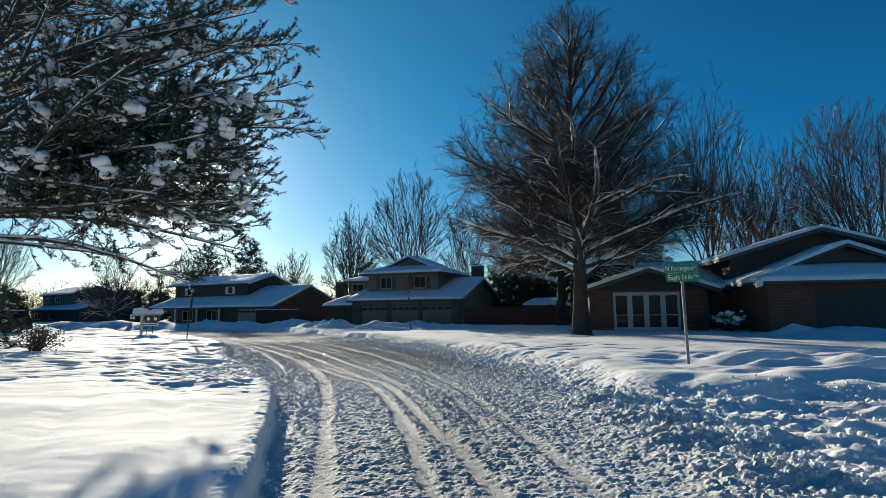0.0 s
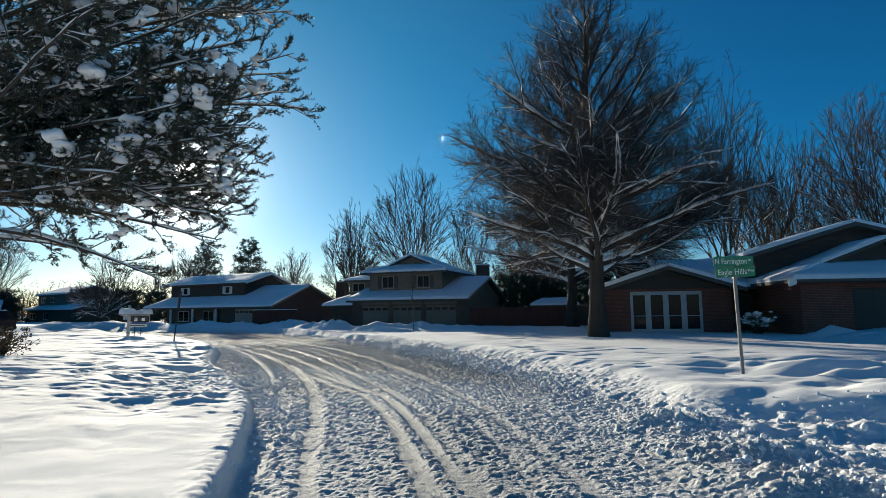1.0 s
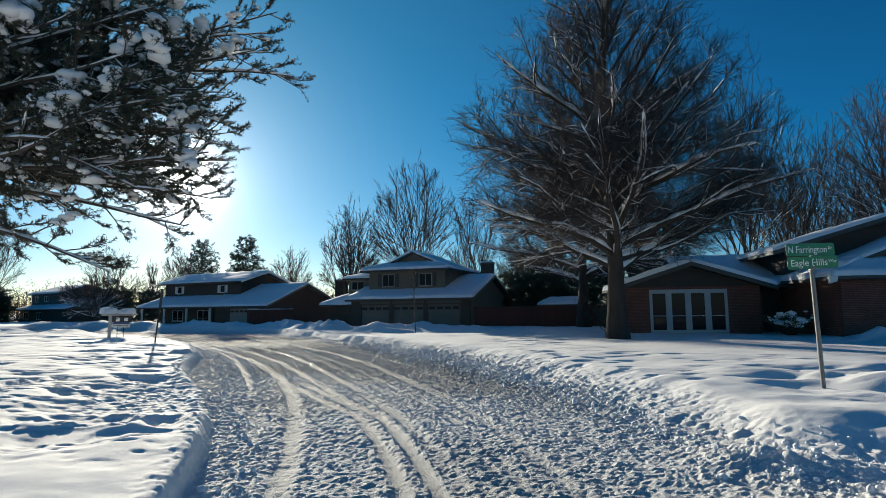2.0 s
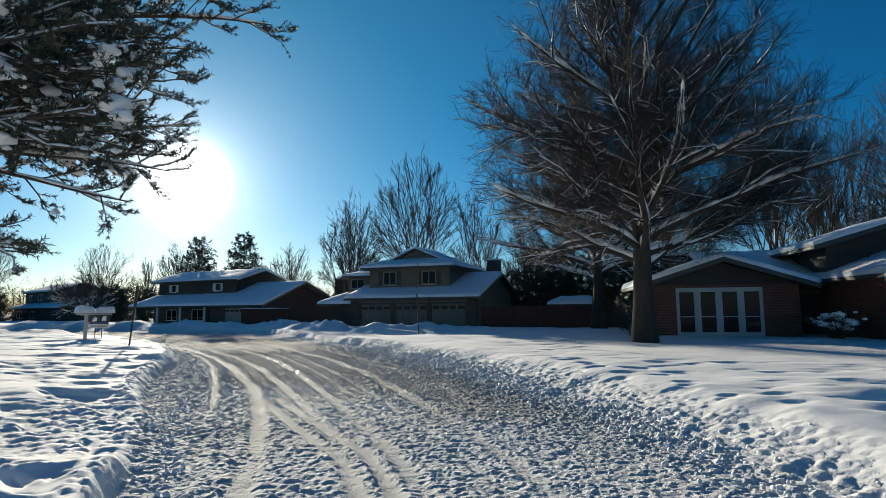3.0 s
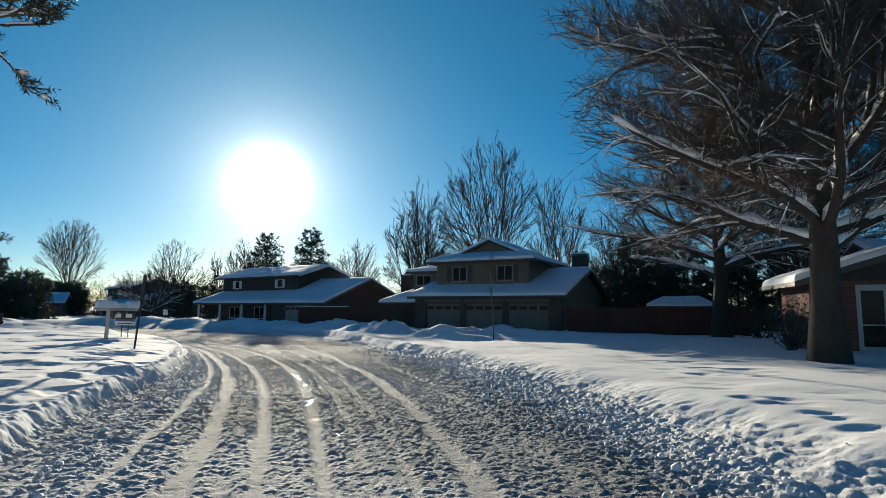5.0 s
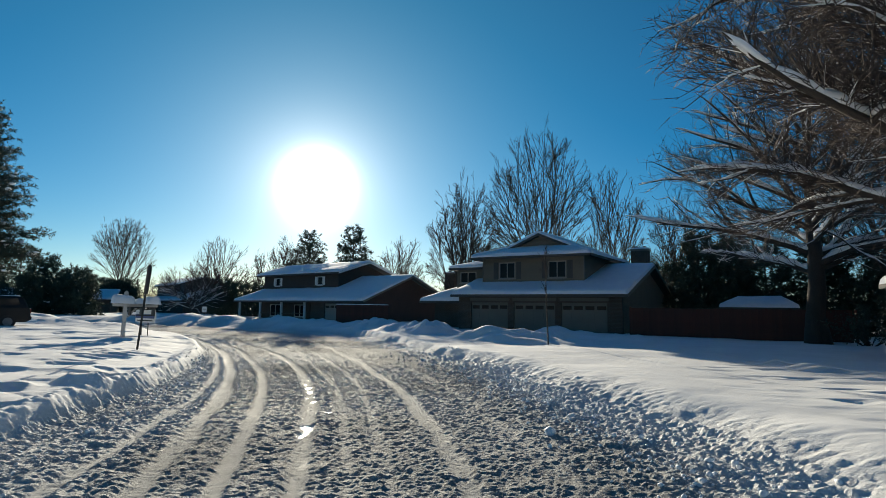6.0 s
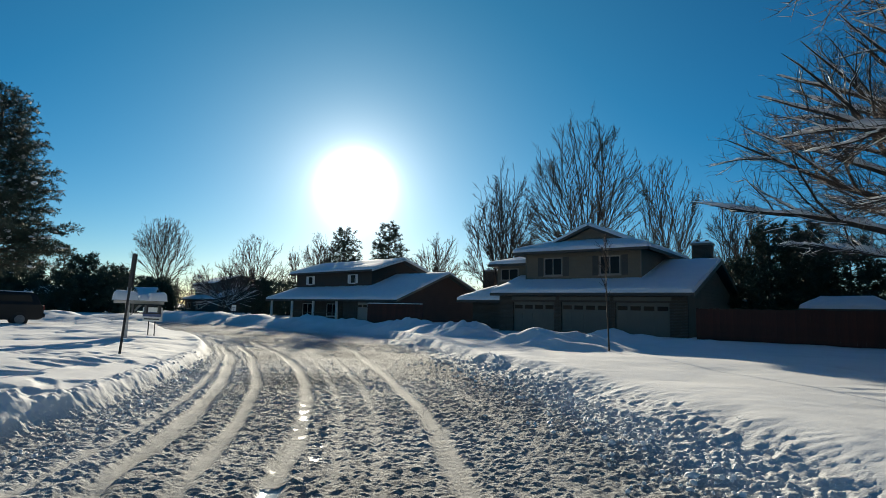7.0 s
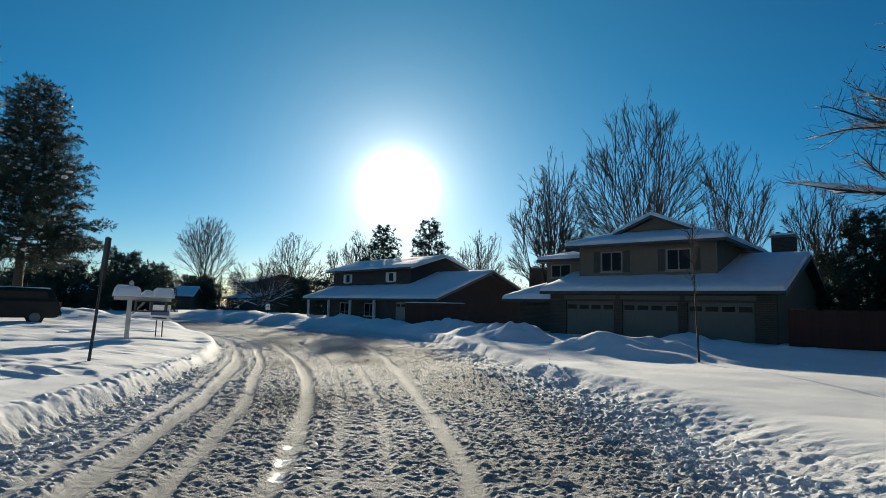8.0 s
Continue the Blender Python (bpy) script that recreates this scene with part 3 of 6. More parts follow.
    # one car's marks that cross over from one pair of tracks to the next
    for off in (0.0, -0.34):
        c = np.interp(s, [48, 51, 55, 58, 61], [1.15, 1.3, 1.5, 2.03, 2.5]) + off
        q = np.exp(-((d - c) / 0.09) ** 4) * 0.75 * step(47, 49, s) * step(61, 59, s)
        track = np.maximum(track, q)
    fleck = 0.8 + 0.2 * step(-0.7, 0.3, vnoise(x, y, 1.4, 95))
    chunky = 0.6 * step(-1.9, -3.2, d) + 0.2 * step(2.6, 3.1, d) + 0.5
    mid = 0.8 + 0.2 * np.clip(chunky, 0, 1)
    street = -0.05 + rough * 0.68 * fleck * mid * (1 - 0.92 * track) * near + rough_far * (1 - near) + 0.03 * vnoise(x, y, 1.6, 97)
    street = street - 0.035 * track - 0.03 * cut * np.exp(-((d - left_edge + 0.16) / 0.16) ** 4) + 0.014 * berm * (0.5 + 0.7 * clods(x, y, 0.11, 99, 0.85)) * near + 0.004 * np.sin(s * 2 * np.pi / 0.13) * tread * near
    street = street + np.clip(chunky, 0, 1.2) * (1 - 0.85 * track) * (0.02 + 0.028 * clods(x, y, 0.085, 101, 0.95) + 0.035 * clods(x, y, 0.15, 104, 0.4) + 0.03 * clods(x, y, 0.24, 105, 0.08)) * near
    # soft shoulder against the right-hand lawn
    street = street + 0.10 * step(-2.6, -4.0, d) * step(0.0, 0.6, vnoise(s, d * 0 + 1, 1.8, 103) + 0.5)
    # the side street's mouth: windrows and lumps
    mouth = step(1.9, 3.4, x) * step(12.6, 11.2, y + 0.42 * (x - 3.0)) * step(-8, -2, y)
    w = y + 0.42 * (x - 3.0)
    rows = 0.20 * np.exp(-((w - 10.9 + 0.3 * vnoise(x, y, 1.4, 111)) / 0.42) ** 2) + 0.15 * np.exp(-((w - 9.4 + 0.3 * vnoise(x, y, 1.6, 112)) / 0.4) ** 2) \
        + 0.14 * np.exp(-((w - 7.9 + 0.3 * vnoise(x, y, 1.3, 113)) / 0.45) ** 2) + 0.12 * np.exp(-((w - 6.3 + 0.3 * vnoise(x, y, 1.3, 114)) / 0.5) ** 2)
    side = 0.02 + rows * (0.75 + 0.35 * vnoise(x, y, 0.6, 115)) + rough * 1.6 + 0.07 * clods(x, y, 0.3, 117, 0.5)
    # weights
    wall = 0.2 - 0.1 * cut + 0.12 * step(56, 62, s)
    on_left = step(left_edge + wall, left_edge, d)
    apron = np.exp(-((s - 57.2) / 2.6) ** 4) * step(0, 1, d)           # where cars turn in over the kerb
    ramp = np.interp(s, [50, 56, 70, 76], [0.8, 1.5, 1.1, 0.4])
    on_right = step(-right_edge - ramp, -right_edge + 0.15, d)
    road = np.minimum(on_left, on_right)
    open_side = mouth
    rim = (np.exp(-((d - left_edge - wall - 0.08) / 0.17) ** 2) * (0.02 + 0.05 * (1 - 0.75 * cut) * clods(x, y, 0.13, 121, 0.8) + 0.02 * cut * clods(x, y, 0.09, 122, 0.8)) + 0.04 * np.exp(-((d - left_edge - wall - 0.15) / 0.3) ** 2) * step(61, 66, s)) * (d > 0)
    brim = np.exp(-((d + right_edge + 0.35) / 0.4) ** 2) * (0.02 * clods(x, y, 0.1, 123, 0.8) + 0.02 * clods(x, y, 0.16, 125, 0.2)) * (1 - mouth)
    face = 4 * road * (1 - road) * (0.03 * clods(x, y, 0.15, 127, 0.6) + 0.02 * clods(x, y, 0.09, 128, 0.7) - 0.02) * near * (1 - cut) * np.where(d > 0, 1.0, 0.55)
    z = lawn * (1 - road) + street * road + face + (rim * (1 - road) + brim) * near
    ap = apron * step(left_edge + 3.4, left_edge + 1.2, d) * step(left_edge - 0.5, left_edge + 0.2, d)
    z = z * (1 - ap) + ap * (0.10 + 1.2 * rough + 0.05 * clods(x, y, 0.3, 131, 0.6) + 0.07 * step(left_edge, left_edge + 3, d))
    z = z * (1 - open_side) + open_side * side
    # cleared drives in front of the garages, and heaps of thrown snow
    for hx, hy, r, h in HEAPS:
        q = np.hypot(x - hx, y - hy) / r
        b = np.maximum(1 - q * q * 0.55, 0) ** 1.6
        z = z + 0.8 * h * b * (0.9 + 0.35 * vnoise(x, y, 0.9, 141) + 0.3 * vnoise(x, y, 0.45, 142) + 0.25 * clods(x, y, 0.6, 143, 0.6))
    # where the street's dirt and painted crumb shade lie
    dirt_shade = np.clip(road * (0.75 + 0.25 * vnoise(x, y, 2.2, 151)) + 0.35 * open_side * (1 - road), 0, 1)
    dirt_shade = dirt_shade * (1 - 0.62 * step(-2.2, -3.6, d)) * (1 - 0.35 * step(2.5, 3.4, d))
    c4 = np.interp(s, TRACKS[3][0], TRACKS[3][1])
    wet = (np.exp(-((d - c4) / 0.11) ** 4) * step(0.22, 0.42, vnoise(x, y, 0.17, 161)) * step(-0.15, 0.25, vnoise(x, y, 0.8, 163))
           + 0.7 * np.exp(-((d - c4 + 0.3) / 0.06) ** 4) * step(0.3, 0.5, vnoise(x, y, 0.15, 165))) * step(61, 63, s) * step(72, 69, s) * road
    z = z - wet * (z + 0.075) * (1 - ap)
    # weaker on the near stretch
    dirt_shade = dirt_shade * (0.6 + 0.4 * step(13, 23, y))
    far = step(90, 160, np.hypot(x, y - 20))
    return z * (1 - far) + 0.3 * far, dirt_shade * (1 - far), np.clip(track, 0, 1) * road, wet


def graded(lo, hi, fine, limit, grow_low, grow_high):
    """Stops along one axis: even between lo and hi, then wider and wider out to the limit."""
    mid = list(np.arange(lo, hi + fine / 2, fine))
    sides = []
    for sign, start, growth in ((-1, mid[0], grow_low), (1, mid[-1], grow_high)):
        out, gap, q = [], fine, start
        while abs(q) < limit:
            gap *= growth if abs(q - start) < 14 else 1.12
            q += sign * gap
            out.append(q)
        sides.append(out)
    return np.array(sides[0][::-1] + mid + sides[1])


def build_ground():
    gx = graded(-5.6, 4.4, 0.04, 2500, 1.045, 1.06)
    gy = graded(4.2, 31.0, 0.04, 2500, 1.35, 1.016)
    gy = np.concatenate([gy[gy < 48], 48 + np.cumsum(0.24 * 1.07 ** np.arange(100))])
    gy = gy[gy < 2600]
    X, Y = np.meshgrid(gx, gy, indexing="ij")
    # the close-set lines follow the bend of the street
    X = X + np.interp(Y, [-12, -2, 5, 12.6, 17.2, 23, 28.3, 33.2, 38.9, 60], [2.0, 1.9, 1.2, 0.0, -1.4, -3.5, -5.8, -8.6, -12.3, -12.3])
    z, dirt_shade, track, wet = ground_fields(X.ravel(), Y.ravel())
    n0, n1 = X.shape
    idx = np.arange(n0 * n1).reshape(n0, n1)
    F = np.stack([idx[:-1, :-1], idx[1:, :-1], idx[1:, 1:], idx[:-1, 1:]], axis=-1).reshape(-1, 4)
    me = to_mesh("ground", np.stack([X.ravel(), Y.ravel(), z], axis=1), F, True)
    me.polygons.foreach_set("use_smooth", (dirt_shade[F].mean(1) < 0.25) | (track[F].mean(1) > 0.4))   # crumbs keep their edges
    for name, values in (("road", dirt_shade), ("track", track), ("wet", wet)):
        me.attributes.new(name, "FLOAT", "POINT").data.foreach_set("value", values.astype(np.float32))
    me.materials.append(M_GROUND)
    return tagged(new("ground", me), "snow-covered lawns and a rutted, snow-packed street", "ground", kind="structure")


ground = build_ground()


def ground_z(x, y):
    return float(ground_fields(np.array([float(x)]), np.array([float(y)]))[0][0])

# ---------------------------------------------------------------- houses


def window(parent, x0, x1, y, z0, z1, mullions=(), shutters=None, rail=None, frame_mat=None, frame_w=0.07):
    """A window let into a front wall whose face is at y: frame, panes, sill, and shutters beside it."""
    fm = frame_mat or M_WHITE
    empty = new("window")
    empty.parent = parent
    edges = [x0 + frame_w] + [q for m in mullions for q in (m - 0.03, m + 0.03)] + [x1 - frame_w]
    levels = [z0 + frame_w] + ([rail - 0.02, rail + 0.02] if rail else []) + [z1 - frame_w]
    panes = [(edges[2 * i], edges[2 * i + 1], levels[2 * j], levels[2 * j + 1]) for i in range(len(edges) // 2) for j in range(len(levels) // 2)]
    s = wall_run(Solid(), x0, x1, y - 0.05, y + 0.08, z0, z1, panes)
    part("window_frame", s, fm, empty)
    for a, b, c, d in panes:
        part("pane", Solid().box(a, b, y - 0.004, y + 0.02, c, d), M_GLASS, empty)
    part("sill", Solid().box(x0 - 0.05, x1 + 0.05, y - 0.1, y - 0.052, z0 - 0.05, z0 + 0.012), fm, empty)
    if shutters:
        for a in (x0 - 0.42, x1 + 0.06):
            q = Solid().box(a, a + 0.36, y - 0.045, y - 0.003, z0 - 0.02, z1 + 0.02)
            for i in range(9):
                zz = z0 + 0.06 + (z1 - z0 - 0.12) * i / 9
                q.box(a + 0.05, a + 0.31, y - 0.06, y - 0.046, zz, zz + (z1 - z0) / 14)
            part("shutter", q, shutters, empty)
    return empty


def garage_door(parent, x0, x1, y, z0, z1, mat, glazed=True, lights=4):
    """A sectional door: four rows of raised panels, the top row glazed."""
    empty = new("garage_door")
    empty.parent = parent
    rows = 4
    h = (z1 - z0) / rows
    for r in range(rows):
        s = Solid().box(x0, x1, y + 0.03, y + 0.07, z0 + r * h + 0.001, z0 + (r + 1) * h - 0.001)
        cols = lights
        w = (x1 - x0) / cols
        for c in range(cols):
            a, b = x0 + c * w + 0.08, x0 + (c + 1) * w - 0.08
            if glazed and r == rows - 1:
                s.box(a - 0.03, b + 0.03, y + 0.012, y + 0.028, z0 + r * h + 0.1, z0 + r * h + 0.13)
                s.box(a - 0.03, b + 0.03, y + 0.012, y + 0.028, z0 + r * h + 0.36, z0 + r * h + 0.39)
            else:
                s.box(a, b, y + 0.014, y + 0.028, z0 + r * h + 0.1, z0 + (r + 1) * h - 0.1)
        part("door_section", s, mat, empty)
        if glazed and r == rows - 1:
            for c in range(cols):
                a, b = x0 + c * w + 0.08, x0 + (c + 1) * w - 0.08
                part("pane", Solid().box(a, b, y + 0.02, y + 0.027, z0 + r * h + 0.135, z0 + r * h + 0.355), M_GLASS, empty)
    # unseen dark sheet, added to stop light leaking through the joints
    part("light_stop", Solid().box(x0 - 0.05, x1 + 0.05, y + 0.075, y + 0.12, z0, z1 + 0.05), M_FASCIA, empty)
    part("casing", wall_run(Solid(), x0 - 0.09, x1 + 0.09, y - 0.03, y + 0.08, z0, z1 + 0.09, [(x0, x1, z0 - 1, z1)]), mat, empty)
    return empty


def wall_run(s, x0, x1, y0, y1, z0, z1, holes):
    """A front wall along x with rectangular openings (x0, x1, z0, z1) right through it, as one closed piece."""
    xs = sorted({x0, x1, *[q for h in holes for q in h[:2]]})
    zs = sorted({z0, z1, *[min(max(q, z0), z1) for h in holes for q in h[2:]]})
    solid = {}
    for i in range(len(xs) - 1):
        for j in range(len(zs) - 1):
            cx, cz = (xs[i] + xs[i + 1]) / 2, (zs[j] + zs[j + 1]) / 2
            solid[i, j] = not any(a < cx < b and c < cz < d for a, b, c, d in holes)
    index, verts, faces = {}, [], []

    def v(i, j, k):
        if (i, j, k) not in index:
            index[i, j, k] = len(verts)
            verts.append((xs[i], (y0, y1)[k], zs[j]))
        return index[i, j, k]

    for (i, j), full in solid.items():
        if not full:
            continue
        faces.append((v(i, j, 0), v(i + 1, j, 0), v(i + 1, j + 1, 0), v(i, j + 1, 0)))
        faces.append((v(i, j + 1, 1), v(i + 1, j + 1, 1), v(i + 1, j, 1), v(i, j, 1)))
        for di, dj, a, b in ((-1, 0, (i, j), (i, j + 1)), (1, 0, (i + 1, j + 1), (i + 1, j)), (0, -1, (i + 1, j), (i, j)), (0, 1, (i, j + 1), (i + 1, j + 1))):
            if not solid.get((i + di, j + dj), False):
                faces.append((v(*a, 0), v(*b, 0), v(*b, 1), v(*a, 1)))
    return s.add(verts, faces)


def roof_plane(parent, corners, seed, thick=0.2, deck=0.16, fascia=None, snow=True, snow_label=""):
    """One slope: the deck with its dark edge, and the snow that lies on it."""
    part("roof", Solid().slab(corners, deck), fascia or M_FASCIA, parent)
    if snow:
        c = [tuple(q) for q in corners]
        if len(c) == 3:
            c = c + [c[2]]
        part("snow_cover", snow_sheet(c, thick, seed), M_SNOW, parent, snow_label, smooth=True)


def chimney(parent, x, y, w, dpt, z0, z1, mat, flues=2):
    empty = new("chimney")
    empty.parent = parent
    part("chimney_shaft", Solid().box(x - w / 2, x + w / 2, y - dpt / 2, y + dpt / 2, z0, z1 - 0.25), mat, empty)
    part("cap", Solid().box(x - w / 2 - 0.07, x + w / 2 + 0.07, y - dpt / 2 - 0.07, y + dpt / 2 + 0.07, z1 - 0.25, z1 - 0.12), M_FASCIA_TAN, empty)
    for i in range(flues):
        part("flue", Solid().ring((x - w / 4 + i * w / 2, y), 0.14, 0.12, z1 - 0.12, z1 + 0.12, 10), M_SHINGLE, empty)
    part("snow_cap", snow_sheet([(x - w / 2 - 0.07, y - dpt / 2 - 0.07, z1 - 0.12), (x + w / 2 + 0.07, y - dpt / 2 - 0.07, z1 - 0.12),
                                 (x + w / 2 + 0.07, y + dpt / 2 + 0.07, z1 - 0.12), (x - w / 2 - 0.07, y + dpt / 2 + 0.07, z1 - 0.12)], 0.12, 5, 0.2), M_SNOW, empty, smooth=True)


def gutter(parent, x0, x1, y, z):
    part("gutter", Solid().prism([(y - 0.12, z), (y - 0.12, z - 0.11), (y - 0.03, z - 0.13), (y, z - 0.13), (y, z - 0.11), (y - 0.1, z - 0.09), (y - 0.1, z)], "x", x0, x1), M_FASCIA, parent)


def house_triple_garage():
    """Tan two-storey house with three garage doors, low front roof and Dutch-gabled upper roof."""
    h = thing("house", pose(1.4, 49.7, 0, 0, 0, -20), "tan two-storey house with three garage doors and snowy roofs", "house")
    doors = ((-9.8, -7.15), (-6.72, -4.02), (-3.61, -0.86))
    front = wall_run(Solid(), -10.75, 0, 0, 0.2, -0.4, 2.62, [(a, b, -0.4, 2.12) for a, b in doors])
    part("wall", front, M_BRICK_BROWN, h, "dim brown brick garage front")
    # side wall with its gable
    part("wall", Solid().prism([(0.2, -0.4), (12.6, -0.4), (12.6, 2.5), (6.35, 4.4), (0.2, 2.5)], "x", -0.2, 0), M_SIDING_TAN, h)
    part("wall", Solid().box(-10.75, -10.55, 0.2, 12.6, -0.4, 2.5), M_SIDING_TAN, h)
    part("wall", Solid().box(-10.55, -0.2, 12.4, 12.6, -0.4, 2.5), M_SIDING_TAN, h)
    for a, b in doors:
        garage_door(h, a, b, 0.06, -0.05, 2.12, M_GARAGE_TAN)
        part("door_lintel", Solid().box(a - 0.1, b + 0.1, -0.025, -0.003, 2.22, 2.42), M_GARAGE_TAN, h)
    # low roof: front and back slopes meeting in the ridge over the side gable
    ridge = 4.72
    roof_plane(h, [(-11.05, -0.6, 2.62), (0.45, -0.6, 2.62), (0.45, 6.35, ridge), (-11.05, 6.35, ridge)], 1, 0.2)
    roof_plane(h, [(0.45, 13.2, 2.55), (-11.05, 13.2, 2.55), (-11.05, 6.35, ridge - 0.02), (0.45, 6.35, ridge - 0.02)], 2, 0.2)
    gutter(h, -11.0, 0.4, -0.6, 2.58)
    part("verge_board", Solid().prism([(-0.6, 2.6), (-0.6, 2.42), (6.35, ridge - 0.2), (13.2, 2.37), (13.2, 2.55), (6.35, ridge - 0.02)], "x", 0.45, 0.49), M_FASCIA_TAN, h)
    # upper storey
    up = [(-8.62, -7.42, 3.72, 4.82), (-5.12, -3.9, 3.72, 4.82)]
    part("wall", wall_run(Solid(), -9.85, -2.75, 1.7, 1.9, 3.0, 5.15, up), M_SIDING_TAN, h)
    part("wall", Solid().box(-2.95, -2.75, 1.9, 9.5, 3.0, 5.15), M_SIDING_TAN, h)
    part("wall", Solid().box(-9.85, -9.65, 1.9, 9.5, 3.0, 5.15), M_SIDING_TAN, h)
    part("wall", Solid().box(-9.65, -2.95, 9.3, 9.5, 3.0, 5.15), M_SIDING_TAN, h)
    for a, b, c, d in up:
        window(h, a, b, 1.74, c, d, mullions=((a + b) / 2,), shutters=M_FASCIA, frame_mat=M_GARAGE_PALE)
    part("corner_board", Solid().box(-2.78, -2.73, 1.66, 1.78, 3.2, 5.12), M_FASCIA_TAN, h)
    part("corner_board", Solid().box(-9.87, -9.82, 1.66, 1.78, 3.2, 5.12), M_FASCIA_TAN, h)
    # upper roof, hipped with a small gable over the front slope
    ez, cx, top = 5.17, -6.3, 6.85
    gy, gz = 2.9, 5.86
    gl, gr = cx - 2.35, cx + 2.35
    el, er, ef, eb = -10.5, -2.1, 1.05, 10.1
    part("gablet", Solid().prism([(gl + 0.1, gz - 0.1), (gr - 0.1, gz - 0.1), (cx, top - 0.12)], "y", gy + 0.35, gy + 0.5), M_SIDING_TAN, h, "small tan gable in the upper roof")
    roof_plane(h, [(el, ef, ez), (er, ef, ez), (gr, gy + 0.5, gz), (gl, gy + 0.5, gz)], 3, 0.2)
    roof_plane(h, [(er, ef, ez), (er, eb, ez), (gr, eb - 1.5, gz), (gr, gy, gz)], 4, 0.2)
    roof_plane(h, [(gr, gy, gz), (gr, eb - 1.5, gz), (cx, eb - 1.5, top), (cx, gy, top)], 5, 0.2)
    roof_plane(h, [(el, eb, ez), (el, ef, ez), (gl, gy, gz), (gl, eb - 1.5, gz)], 6, 0.2)
    roof_plane(h, [(gl, eb - 1.5, gz), (gl, gy, gz), (cx, gy, top), (cx, eb - 1.5, top)], 7, 0.2)
    roof_plane(h, [(er, eb, ez), (el, eb, ez), (gl, eb - 1.5, gz), (gr, eb - 1.5, gz)], 8, 0.2)
    gutter(h, el + 0.05, er - 0.05, ef, ez - 0.03)
    # entry wing on the far side of the garages: low hip, and a small upper storey
    part("wall", Solid().box(-14.0, -10.75, 2.0, 9.0, -0.4, 2.2), M_BRICK_BROWN, h)
    roof_plane(h, [(-14.6, 0.9, 2.22), (-11.05, 0.9, 2.22), (-9.9, 4.5, 3.55), (-12.2, 4.5, 3.55)], 9, 0.22)
    roof_plane(h, [(-14.6, 9.5, 2.22), (-14.6, 0.9, 2.22), (-12.2, 4.5, 3.55), (-12.2, 9.5, 3.55)], 10, 0.22)
    hole = [(-12.45, -11.1, 3.55, 4.35)]
    part("wall", wall_run(Solid(), -12.7, -9.85, 3.0, 3.2, 2.6, 4.6, hole), M_SIDING_TAN, h)
    part("wall", Solid().box(-12.7, -12.5, 3.2, 8.5, 2.6, 4.6), M_SIDING_TAN, h)
    window(h, -12.45, -11.1, 3.04, 3.55, 4.35, mullions=(-11.8,), frame_mat=M_GARAGE_PALE)
    roof_plane(h, [(-13.1, 2.4, 4.62), (-10.0, 2.4, 4.62), (-10.0, 6.0, 5.3), (-12.2, 6.0, 5.3)], 11, 0.18)
    roof_plane(h, [(-13.1, 9.0, 4.62), (-13.1, 2.4, 4.62), (-12.2, 6.0, 5.3), (-12.2, 9.0, 5.3)], 12, 0.18)
    chimney(h, -1.3, 10.0, 1.15, 0.9, 2.0, 6.3, M_BRICK_BROWN)
    return h


